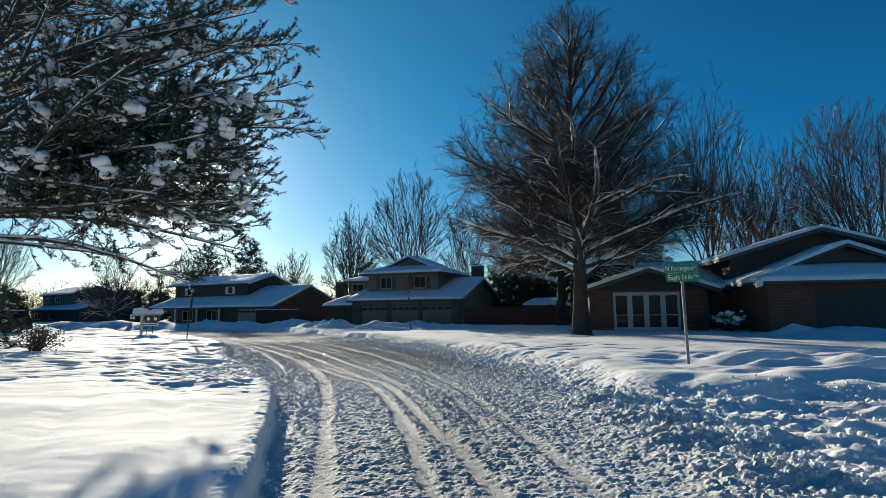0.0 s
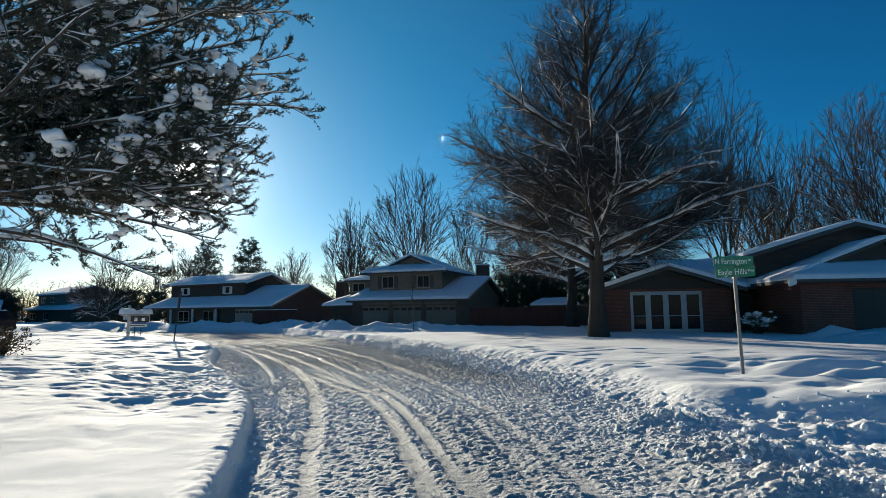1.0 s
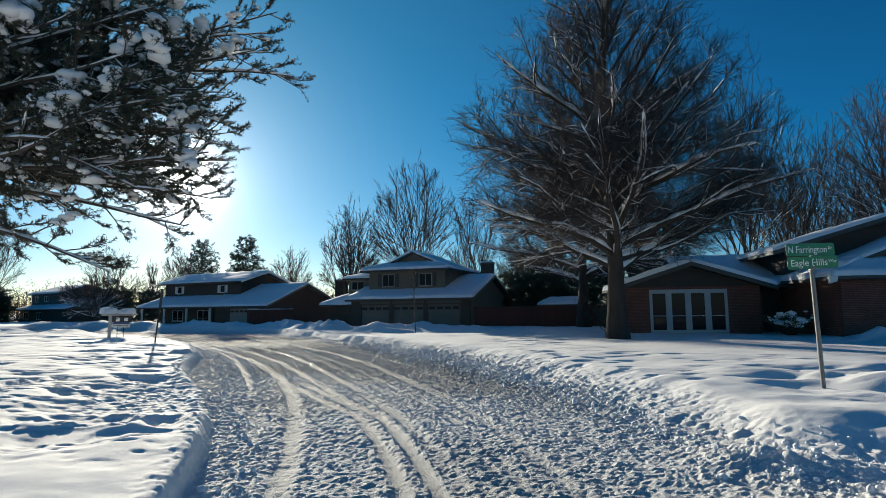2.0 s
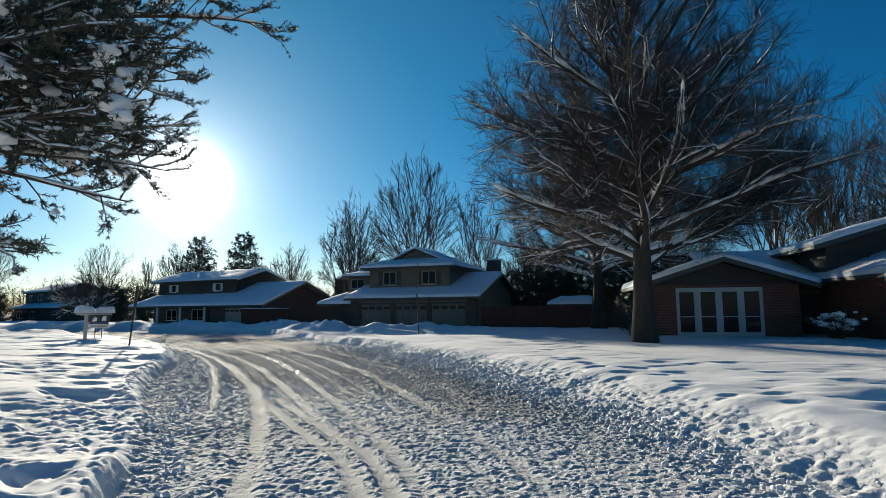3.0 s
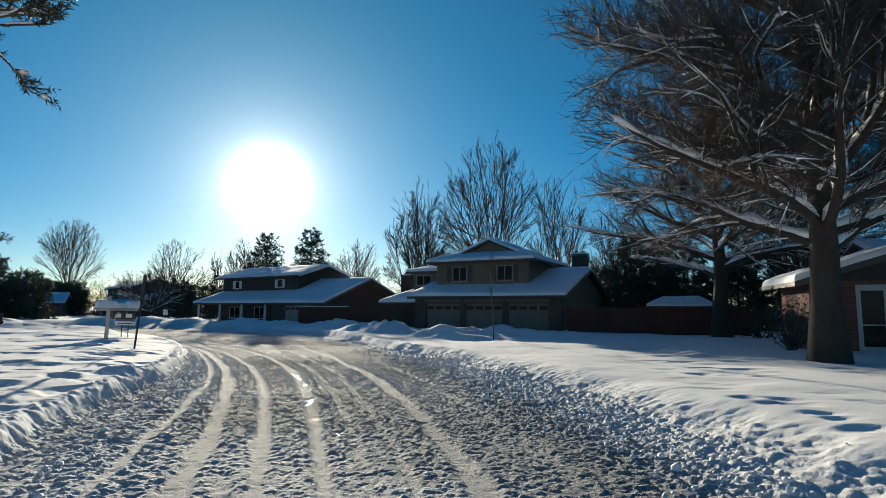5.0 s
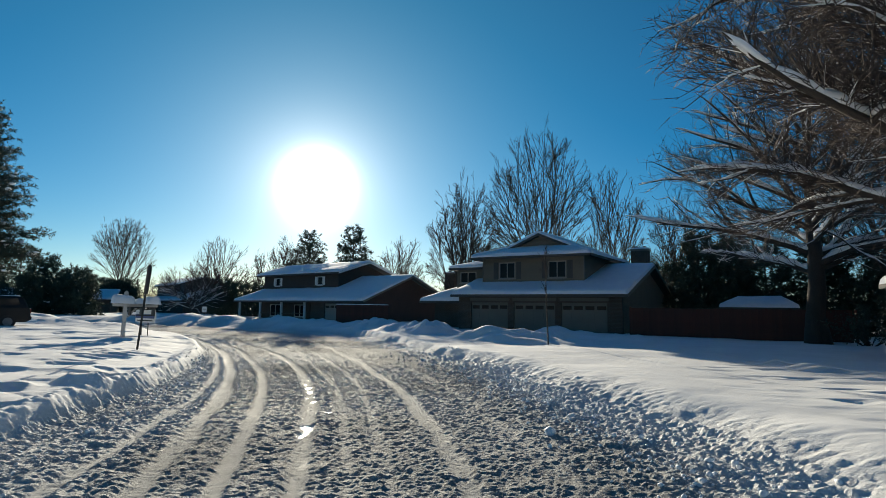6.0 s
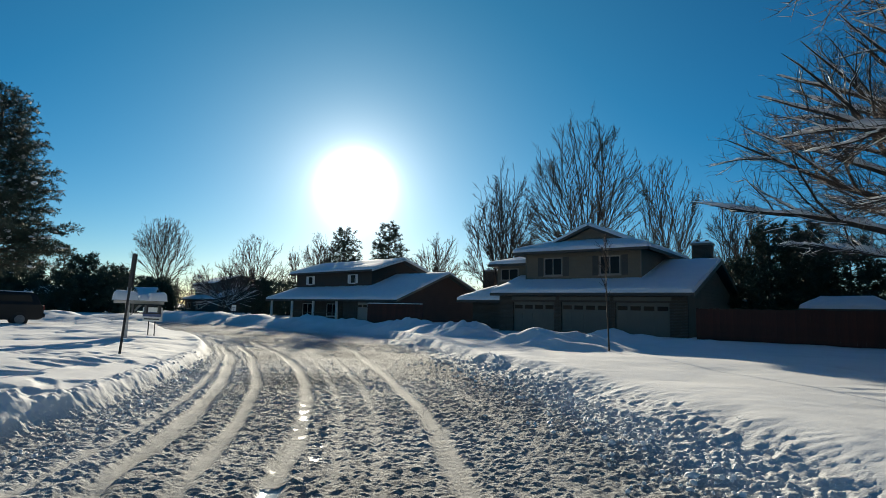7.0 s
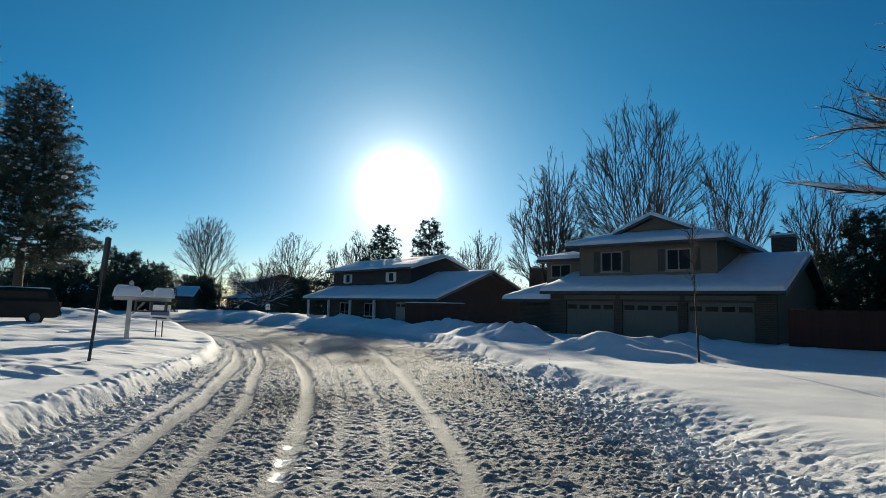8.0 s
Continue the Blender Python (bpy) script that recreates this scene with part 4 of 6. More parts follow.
def house_french_doors():
    """Brick house with four tall glazed doors under a front gable, a recessed entry and a garage wing."""
    h = thing("house", pose(10.27, 34.4, 0, 0, 0, -10), "red brick house with glazed doors, garage wing and snowy roofs", "house")
    part("wall", Solid().prism([(-1.4, -0.3), (0.0, -0.3), (0.0, 2.62), (3.84, 2.62), (3.84, -0.3), (5.4, -0.3), (5.4, 2.75), (2.0, 3.85), (-1.4, 2.75)], "y", 0, 0.25), M_BRICK_RED, h)
    part("gable_cladding", Solid().prism([(-1.38, 2.76), (5.38, 2.76), (2.0, 3.84)], "y", -0.04, -0.004), M_SIDING_DARK, h, "dark brown boards in the front gable")
    part("wall", Solid().box(-1.4, -1.15, 0.25, 3.7, -0.3, 2.75), M_BRICK_RED, h)
    part("wall", Solid().box(-1.15, 2.4, 3.45, 3.7, -0.3, 2.9), M_BRICK_RED, h)
    part("wall", Solid().box(5.15, 5.4, 0.25, 2.0, -0.3, 2.75), M_BRICK_RED, h)
    part("wall", Solid().box(2.6, 9, 8.75, 9, -0.3, 2.75), M_BRICK_RED, h)
    # four tall doors
    n = 4
    w = 3.84 / n
    for i in range(n):
        a, b = i * w, (i + 1) * w
        e = new("french_door")
        e.parent = h
        s = wall_run(Solid(), a, b, 0.02, 0.12, 0.3, 2.62, [(a + 0.15, b - 0.15, 0.52, 2.42)])
        part("door_frame", s, M_TRIM_SHADED, e, "white painted door frame, greyed for shade")
        part("pane", Solid().box(a + 0.15, b - 0.15, 0.06, 0.085, 1.27, 2.42), M_GLASS, e)
        part("pane", Solid().box(a + 0.15, b - 0.15, 0.06, 0.085, 0.52, 1.23), M_GLASS, e)
        part("glazing_bar", Solid().box(a + 0.15, b - 0.15, 0.045, 0.1, 1.23, 1.27), M_TRIM_SHADED, e)
    part("door_step", Solid().box(-0.1, 3.94, -0.25, 0.0, -0.3, 0.28), M_FASCIA_TAN, h)
    # gable roof of the wing, ridge running back
    rz = 4.02
    roof_plane(h, [(-2.0, -0.75, 2.72), (2.0, -0.75, rz), (2.0, 4.2, rz), (-2.0, 4.2, 2.72)], 21, 0.24)
    roof_plane(h, [(2.0, -0.75, rz), (6.0, -0.75, 2.72), (6.0, 4.2, 2.72), (2.0, 4.2, rz)], 22, 0.24)
    part("verge_board", Solid().prism([(-2.0, 2.72), (2.0, rz), (6.0, 2.72), (6.0, 2.5), (2.0, rz - 0.22), (-2.0, 2.5)], "y", -0.79, -0.752), M_FASCIA, h)
    # the main roof behind it, sloping to the street
    roof_plane(h, [(2.2, 1.6, 3.05), (7.0, 1.6, 3.05), (7.0, 6.6, 4.75), (2.2, 6.6, 4.75)], 31, 0.2)
    roof_plane(h, [(7.0, 11.6, 3.05), (2.2, 11.6, 3.05), (2.2, 6.6, 4.74), (7.0, 6.6, 4.74)], 32, 0.2)
    part("wall", Solid().prism([(1.9, -0.3), (11.2, -0.3), (11.2, 2.9), (6.6, 4.45), (1.9, 2.9)], "x", 2.5, 2.72), M_SIDING_DARK, h)
    # recessed entry
    part("wall", wall_run(Solid(), 5.4, 9.0, 2.0, 2.2, -0.3, 2.9, [(6.2, 7.15, 0.3, 2.35), (7.5, 8.4, 0.9, 2.3)]), M_BRICK_BROWN, h)
    part("front_door", Solid().box(6.2, 7.15, 2.06, 2.12, 0.3, 2.35).box(6.32, 6.62, 2.04, 2.055, 0.5, 1.2).box(6.73, 7.03, 2.04, 2.055, 0.5, 1.2).box(6.32, 7.03, 2.04, 2.055, 1.4, 2.2), M_GARAGE_DARK, h)
    window(h, 7.5, 8.4, 2.05, 0.9, 2.3, mullions=(7.95,))
    roof_plane(h, [(5.5, 0.3, 2.82), (10.0, 0.3, 2.82), (10.0, 5, 3.75), (4.2, 5, 3.75)], 23, 0.22)
    gutter(h, 5.5, 9.0, 0.3, 2.78)
    # garage wing
    part("wall", wall_run(Solid(), 7.1, 16.2, -4.4, -4.15, -0.3, 2.9, [(9.3, 14.2, -0.3, 2.5)]), M_BRICK_RED, h)
    part("wall", Solid().box(7.1, 7.35, -4.15, 4, -0.3, 2.9), M_BRICK_RED, h)
    part("wall", Solid().box(15.95, 16.2, -4.15, 6, -0.3, 2.9), M_BRICK_RED, h)
    garage_door(h, 9.3, 14.2, -4.3, 0.0, 2.5, M_GARAGE_DARK, glazed=False, lights=6)
    el, er, ef, eb, ez, cx, top = 6.5, 16.8, -5.0, 3.0, 2.95, 11.65, 4.95
    gl, gr, gy, gz = cx - 3.0, cx + 3.0, -3.0, 3.78
    part("gablet", Solid().prism([(gl + 0.1, gz - 0.1), (gr - 0.1, gz - 0.1), (cx, top - 0.2)], "y", gy + 0.35, gy + 0.5), M_SIDING_DARK, h)
    roof_plane(h, [(el, ef, ez), (er, ef, ez), (gr, gy + 0.5, gz), (gl, gy + 0.5, gz)], 24, 0.2)
    roof_plane(h, [(er, ef, ez), (er, eb, ez), (gr, eb, gz), (gr, gy, gz)], 25, 0.2)
    roof_plane(h, [(gr, gy, gz), (gr, eb, gz), (cx, eb, top), (cx, gy, top)], 26, 0.2)
    roof_plane(h, [(el, eb, ez), (el, ef, ez), (gl, gy, gz), (gl, eb, gz)], 27, 0.2)
    roof_plane(h, [(gl, eb, gz), (gl, gy, gz), (cx, gy, top), (cx, eb, top)], 28, 0.2)
    gutter(h, el + 0.05, er - 0.05, ef, ez - 0.03)
    part("downspout", Solid().prism([(6.35, 2.62), (6.62, 2.72), (6.66, 2.92), (6.5, 2.98), (6.32, 2.9)], "y", -5.22, -5.02), M_WHITE, h, "white gutter end with clinging snow")
    # upper storey behind, gable to the street
    part("wall", Solid().prism([(6.9, 2.5), (16.7, 2.5), (16.7, 4.55), (11.8, 6.0), (6.9, 4.55)], "y", 0.6, 0.85), M_SIDING_DARK, h)
    part("wall", Solid().box(6.9, 7.15, 0.85, 8, 2.5, 4.5), M_SIDING_DARK, h)
    part("wall", Solid().box(16.45, 16.7, 0.85, 8, 2.5, 4.5), M_SIDING_DARK, h)
    roof_plane(h, [(6.1, -0.1, 4.5), (11.8, -0.1, 6.2), (11.8, 8.5, 6.2), (6.1, 8.5, 4.5)], 29, 0.2)
    roof_plane(h, [(11.8, -0.1, 6.2), (17.5, -0.1, 4.5), (17.5, 8.5, 4.5), (11.8, 8.5, 6.2)], 30, 0.2)
    part("verge_board", Solid().prism([(6.1, 4.5), (11.8, 6.2), (17.5, 4.5), (17.5, 4.28), (11.8, 5.98), (6.1, 4.28)], "y", -0.14, -0.102), M_FASCIA, h)
    return h


def house_porch():
    """Brown two-storey house with a long porch roof and a gabled garage end."""
    h = thing("house", pose(-19.3, 63.5, 0, 0, 0, -28), "brown two-storey house with white-posted porch and snowy roofs", "house")
    part("wall", wall_run(Solid(), -8.5, -0.5, 0.7, 0.9, -0.4, 2.3, [(-6.3, -2.0, -0.4, 2.02)]), M_BRICK_BROWN, h)
    garage_door(h, -6.3, -2.0, 0.76, -0.2, 2.02, M_GARAGE_PALE, lights=6)
    part("wall", Solid().prism([(0.9, -0.4), (12.0, -0.4), (12.0, 2.3), (6.4, 4.55), (0.9, 2.3)], "x", -0.7, -0.5), M_SIDING_RED, h)
    part("wall", wall_run(Solid(), -20.8, -8.5, 2.6, 2.8, -0.4, 3.2, [(-18.6, -16.6, 0.6, 1.9), (-14.0, -12.0, 0.6, 1.9), (-11.2, -10.2, 0.1, 2.1)]), M_BRICK_BROWN, h)
    part("front_door", Solid().box(-11.2, -10.2, 2.66, 2.72, 0.1, 2.1).box(-11.05, -10.35, 2.64, 2.655, 0.3, 1.0), M_GARAGE_DARK, h)
    window(h, -18.6, -16.6, 2.65, 0.6, 1.9, mullions=(-17.6,))
    window(h, -14.0, -12.0, 2.65, 0.6, 1.9, mullions=(-13.0,))
    part("wall", Solid().box(-20.8, -20.6, 2.8, 11, -0.4, 3.2), M_BRICK_BROWN, h)
    for x in (-21.2, -17.0, -13.0, -9.0):
        part("porch_post", Solid().box(x - 0.09, x + 0.09, 0.25, 0.43, -0.4, 2.12), M_WHITE, h, "white painted porch post")
    part("porch_rail", Solid().box(-16.9, -13.1, 0.31, 0.37, 0.95, 1.03), M_RAIL, h)
    part("porch_rail", Solid().box(-12.9, -9.1, 0.31, 0.37, 0.95, 1.03), M_RAIL, h)
    rz = 4.82
    roof_plane(h, [(-7.6, 0, 2.28), (0, 0, 2.28), (0, 6.4, rz), (-7.6, 6.4, rz)], 41, 0.2)
    roof_plane(h, [(-22.0, 0, 2.285), (-7.6, 0, 2.285), (-7.6, 3.4, 3.62), (-21.0, 3.4, 3.62)], 42, 0.2)
    roof_plane(h, [(0, 12.7, 2.3), (-8, 12.7, 2.3), (-8, 6.4, rz - 0.02), (0, 6.4, rz - 0.02)], 43, 0.2)
    part("verge_board", Solid().prism([(0, 2.28), (0, 2.1), (6.4, rz - 0.2), (12.7, 2.1), (12.7, 2.3), (6.4, rz - 0.02)], "x", 0.0, 0.04), M_FASCIA_TAN, h)
    gutter(h, -21.9, -0.05, 0.0, 2.24)
    # upper storey
    ws = [(-18.9, -17.2, 3.95, 4.85), (-11.2, -9.5, 3.95, 4.85)]
    part("wall", wall_run(Solid(), -20.8, -7.3, 3.1, 3.3, 2.9, 5.15, ws), M_SIDING_DARK, h)
    part("wall", Solid().prism([(3.3, 2.9), (10.0, 2.9), (10.0, 5.05), (6.6, 6.28), (3.3, 5.05)], "x", -7.5, -7.3), M_SIDING_DARK, h)
    part("wall", Solid().prism([(3.3, 2.9), (10.0, 2.9), (10.0, 5.05), (6.6, 6.28), (3.3, 5.05)], "x", -20.8, -20.6), M_SIDING_DARK, h)
    for a, b, c, d in ws:
        window(h, a + 0.42, b - 0.42, 3.15, c, d, shutters=M_WHITE)
        part("wall_infill", Solid().box(a, a + 0.42, 3.12, 3.3, c, d), M_SIDING_DARK, h)
        part("wall_infill", Solid().box(b - 0.42, b, 3.12, 3.3, c, d), M_SIDING_DARK, h)
    rz = 6.5
    roof_plane(h, [(-21.5, 2.45, 5.2), (-6.5, 2.45, 5.2), (-6.5, 6.6, rz), (-21.5, 6.6, rz)], 44, 0.16)
    roof_plane(h, [(-6.5, 10.7, 5.2), (-21.5, 10.7, 5.2), (-21.5, 6.6, rz - 0.02), (-6.5, 6.6, rz - 0.02)], 45, 0.16)
    part("verge_board", Solid().prism([(2.45, 5.2), (2.45, 5.02), (6.6, rz - 0.2), (10.7, 5.02), (10.7, 5.2), (6.6, rz - 0.02)], "x", -6.5, -6.46), M_WHITE, h)
    gutter(h, -21.4, -6.55, 2.45, 5.16)
    chimney(h, 1.5, 10.5, 1.3, 0.9, 1.0, 5.4, M_BRICK_BROWN)
    return h


def far_house(x, y, turn, w, depth, wall, label, upper=True, seed=60, garage=False):
    """A house down the street: brick ground floor, low roof, smaller upper storey with a gable roof."""
    h = thing("house", pose(x, y, 0, 0, 0, turn), label, "house")
    ws = [(-w * 0.42, -w * 0.30, 0.7, 1.9), (-w * 0.12, -w * 0.02, 0.7, 1.9)]
    holes = list(ws)
    if garage:
        holes.append((w * 0.1, w * 0.42, -0.4, 2.05))
    part("wall", wall_run(Solid(), -w / 2, w / 2, 0, 0.2, -0.4, 2.4, holes), M_BRICK_BROWN, h)
    part("wall", Solid().box(-w / 2, -w / 2 + 0.2, 0.2, depth, -0.4, 2.4), M_BRICK_BROWN, h)
    part("wall", Solid().box(w / 2 - 0.2, w / 2, 0.2, depth, -0.4, 2.4), M_BRICK_BROWN, h)
    for a, b, c, d in ws:
        window(h, a, b, 0.05, c, d, mullions=((a + b) / 2,))
    if garage:
        garage_door(h, w * 0.1, w * 0.42, 0.06, -0.2, 2.05, M_GARAGE_PALE, lights=4)
    rz = 2.4 + 0.30 * (depth / 2 + 0.6)
    roof_plane(h, [(-w / 2 - 0.6, -0.6, 2.4), (w / 2 + 0.6, -0.6, 2.4), (w / 2 + 0.6, depth / 2, rz), (-w / 2 - 0.6, depth / 2, rz)], seed, 0.22)
    roof_plane(h, [(w / 2 + 0.6, depth + 0.6, 2.4), (-w / 2 - 0.6, depth + 0.6, 2.4), (-w / 2 - 0.6, depth / 2, rz - 0.02), (w / 2 + 0.6, depth / 2, rz - 0.02)], seed + 1, 0.22)
    gable = [(0.2, 2.4), (depth, 2.4), (depth / 2, rz - 0.15)]
    part("wall", Solid().prism(gable, "x", w / 2 - 0.2, w / 2), wall, h)
    part("wall", Solid().prism(gable, "x", -w / 2, -w / 2 + 0.2), wall, h)
    if upper:
        uw = w * 0.62
        a0, a1 = -w / 2 + 0.3, -w / 2 + 0.3 + uw
        wy = 1.6
        uws = [(a0 + uw * 0.12, a0 + uw * 0.26, 3.75, 4.75), (a0 + uw * 0.45, a0 + uw * 0.6, 3.75, 4.75)]
        part("wall", wall_run(Solid(), a0, a1, wy, wy + 0.2, 2.6, 5.1, uws), wall, h)
        for a, b, c, d in uws:
            window(h, a, b, wy + 0.05, c, d, mullions=((a + b) / 2,))
        uz = 5.1 + 0.33 * (depth * 0.42 + 0.5)
        g = [(wy + 0.2, 2.6), (depth * 0.84 + wy, 2.6), (depth * 0.84 + wy, 5.1), (depth * 0.42 + wy, uz - 0.2), (wy + 0.2, 5.1)]
        part("wall", Solid().prism(g, "x", a1 - 0.2, a1), wall, h)
        part("wall", Solid().prism(g, "x", a0, a0 + 0.2), wall, h)
        roof_plane(h, [(a0 - 0.5, wy - 0.5, 5.12), (a1 + 0.5, wy - 0.5, 5.12), (a1 + 0.5, wy + depth * 0.42, uz), (a0 - 0.5, wy + depth * 0.42, uz)], seed + 2, 0.18)
        roof_plane(h, [(a1 + 0.5, wy + depth * 0.84 + 0.5, 5.12), (a0 - 0.5, wy + depth * 0.84 + 0.5, 5.12), (a0 - 0.5, wy + depth * 0.42, uz - 0.02), (a1 + 0.5, wy + depth * 0.42, uz - 0.02)], seed + 3, 0.18)
    return h


house_triple_garage()
house_french_doors()
house_porch()
far_house(-69.0, 100.0, -36, 21, 10, M_SIDING_GREY, "grey two-storey house with white windows and snowy roof", seed=60)
far_house(-78.0, 86.0, 35, 17, 9, M_SIDING_DARK, "low brown brick house with a snow-covered roof", upper=False, seed=70)
far_house(-100.0, 84.0, 45, 18, 9, M_SIDING_DARK, "low brick house far down the street", upper=False, seed=75)


def fence():
    """Board fence between two houses: posts, rails, and one board beside another."""
    a, b = Vector((1.75, 49.3, 0)), Vector((11.2, 45.6, 0))
    length = (b - a).length
    turn = math.degrees(math.atan2(b.y - a.y, b.x - a.x))
    f = thing("fence", pose(a.x, a.y, 0, 0, 0, turn), "tall red-stained wooden board fence between two houses", "fence")
    for z in (0.55, 1.55):
        part("rail", Solid().box(0, length, 0.03, 0.08, z, z + 0.09), M_FENCE, f)
    n = int(length / 0.145)
    me = to_mesh("board", np.concatenate(Solid().box(0.0005, 0.1445, 0, 0.022, 0.1, 1.86).v), Solid().box(0.0005, 0.1445, 0, 0.022, 0.1, 1.86).f)
    me.materials.append(M_FENCE)
    rng = np.random.default_rng(5)
    for i in range(n):
        o = part("board", me, M_FENCE, f)
        o.matrix_basis = pose(i * 0.145, 0.004 * rng.normal(), 0.012 * rng.normal())
    for i in range(5):
        x = length * i / 4
        part("post", Solid().box(x - 0.05, x + 0.05, 0.085, 0.185, 0, 1.9), M_FENCE, f)
    # the run across the gap towards the porch house
    g = thing("fence", pose(-14.2, 55.2, 0, 0, 0, 158), "dark wooden board fence between the houses", "fence")
    for i in range(36):
        o = part("board", me, M_FENCE, g)
        o.matrix_basis = pose(i * 0.145, 0, 0.01 * rng.normal())
    for z in (0.55, 1.55):
        part("rail", Solid().box(0, 5.2, 0.03, 0.08, z, z + 0.09), M_FENCE, g)
    part("snow_cap", snow_sheet([(0, -0.02, 1.875), (5.2, -0.02, 1.875), (5.2, 0.1, 1.875), (0, 0.1, 1.875)], 0.06, 12, 0.2), M_SNOW, g, smooth=True)


fence()


def shed():
    s = thing("shed", pose(9.5, 53.5, 0, 0, 0, -20), "small backyard shed with a snow-covered roof", "shed")
    part("wall", Solid().box(-1.9, 1.9, 0, 2.5, 0, 2.0), M_SIDING_RED, s)
    roof_plane(s, [(-2.1, -0.3, 2.0), (2.1, -0.3, 2.0), (1.2, 1.25, 2.6), (-1.2, 1.25, 2.6)], 81, 0.16)
    roof_plane(s, [(2.1, 2.8, 2.0), (-2.1, 2.8, 2.0), (-1.2, 1.25, 2.59), (1.2, 1.25, 2.59)], 82, 0.16)
    roof_plane(s, [(2.1, -0.3, 2.0), (2.1, 2.8, 2.0), (1.2, 1.25, 2.58)], 83, 0.16)
    roof_plane(s, [(-2.1, 2.8, 2.0), (-2.1, -0.3, 2.0), (-1.2, 1.25, 2.58)], 84, 0.16)


shed()

# ---------------------------------------------------------------- trees


def stuff_part(ob):
    ob["kind"] = "stuff"
    return ob


def bent(rng, start, way, length, k, lift, wander):
    """A branch's line of k points: it bends up (lift > 0) or sags, and wanders."""
    pts = [np.array(start, float)]
    d = np.array(way, float)
    d /= np.linalg.norm(d)
    seg = length / (k - 1)
    for i in range(k - 1):
        d = d + np.array([0, 0, lift / (k - 1)]) + rng.normal(size=3) * wander
        d /= np.linalg.norm(d)
        pts.append(pts[-1] + d * seg)
    return np.array(pts)


def at_line(p, t):
    x = t * (len(p) - 1)
    i = min(int(x), len(p) - 2)
    return p[i] + (p[i + 1] - p[i]) * (x - i), (p[i + 1] - p[i]) / (np.linalg.norm(p[i + 1] - p[i]) + 1e-9)


def side_way(rng, tangent, spread, flat=0.0, up=0.0):
    """A direction that leaves a branch at the given angle; flat keeps it near the horizontal plane."""
    r = rng.normal(size=3)
    r[2] *= 1 - flat
    r -= tangent * (r @ tangent)
    r /= np.linalg.norm(r) + 1e-9
    w = tangent * math.cos(spread) + r * math.sin(spread)
    w[2] += up
    return w / np.linalg.norm(w)


def bent_many(rng, start, way, length, k, lift, wander):
    """The lines of many branches at once: n x k x 3."""
    d = way / (np.linalg.norm(way, axis=1, keepdims=True) + 1e-9)
    out = [start]
    seg = (length / (k - 1))[:, None]
    for i in range(k - 1):
        d = d + rng.normal(size=d.shape) * wander
        d[:, 2] += lift / (k - 1)
        d = d / np.linalg.norm(d, axis=1, keepdims=True)
        out.append(out[-1] + d * seg)
    return np.stack(out, axis=1)


def points_on(P, idx, u):
    """Places and directions at the fraction u along the lines P[idx]."""
    k = P.shape[1]
    x = np.clip(u, 0, 0.999) * (k - 1)
    i = np.minimum(x.astype(int), k - 2)
    a, b = P[idx, i], P[idx, i + 1]
    t = b - a
    return a + t * (x - i)[:, None], t / (np.linalg.norm(t, axis=1, keepdims=True) + 1e-9)


def side_ways(rng, tg, spread, flat, up):
    r = rng.normal(size=tg.shape)
    r[:, 2] *= 1 - flat
    r -= tg * (r * tg).sum(1, keepdims=True)
    r /= np.linalg.norm(r, axis=1, keepdims=True) + 1e-9
    w = tg * np.cos(spread)[:, None] + r * np.sin(spread)[:, None]
    w[:, 2] += up
    return w / np.linalg.norm(w, axis=1, keepdims=True)


def line_lengths(P):
    return np.linalg.norm(np.diff(P, axis=1), axis=2).sum(1)


def spray(rng, P, per, u0, spread, flat, up, reach, k, lift, wander, u1=0.995):
    """Side branches off the lines P: per says how many on each; reach(u, parent's length) how long."""
    per = np.broadcast_to(np.asarray(per, int), (len(P),))
    idx = np.repeat(np.arange(len(P)), per)
    first = np.cumsum(per) - per
    j = np.arange(len(idx)) - first[idx]
    u = u0 + (u1 - u0) * (j + rng.uniform(0, 1, len(idx))) / per[idx]
    q, tg = points_on(P, idx, u)
    w = side_ways(rng, tg, np.radians(rng.uniform(spread[0], spread[1], len(idx))), flat, up)
    return bent_many(rng, q, w, reach(u, line_lengths(P)[idx]), k, lift, wander), u


def taper(r0, k, tip, power=0.8):
    return np.asarray(r0)[:, None] * (1 - np.linspace(0, 1, k)[None, :]) ** power + tip


def snow_ridges(P, R, rng, depth=0.045, cover=0.95):
    """Ridges of snow along the tops of the flatter branches."""
    pick = rng.uniform(0, 1, len(P)) < cover
    P, R = P[pick], R[pick]
    t = np.gradient(P, axis=1)
    t /= np.linalg.norm(t, axis=2, keepdims=True) + 1e-9
    flat = np.clip((0.9 - np.abs(t[:, :, 2])) / 0.4, 0, 1)
    keep = flat.max(1) > 0.15
    P, R, flat = P[keep], R[keep], flat[keep]
    m, k, _ = P.shape
    def finer(A):
        mid = (A[:, :-1] + A[:, 1:]) / 2
        out = np.empty((A.shape[0], 2 * k - 1) + A.shape[2:])
        out[:, 0::2], out[:, 1::2] = A, mid
        return out
    P, R, flat = finer(P), finer(R), finer(flat)
    gap = np.clip(rng.uniform(-0.3, 1.3, R.shape), 0, 1)
    rad = (0.7 * R + depth * (0.4 + 0.6 * np.minimum(R / 0.06, 1))) * flat * (0.45 + 0.55 * gap)
    rad[:, 0] *= 0.3
    rad[:, -1] *= 0.2
    P[:, :, 2] += R * 0.62 + rad * 0.45
    return tubes(P, np.maximum(rad, 0.0015), 4)


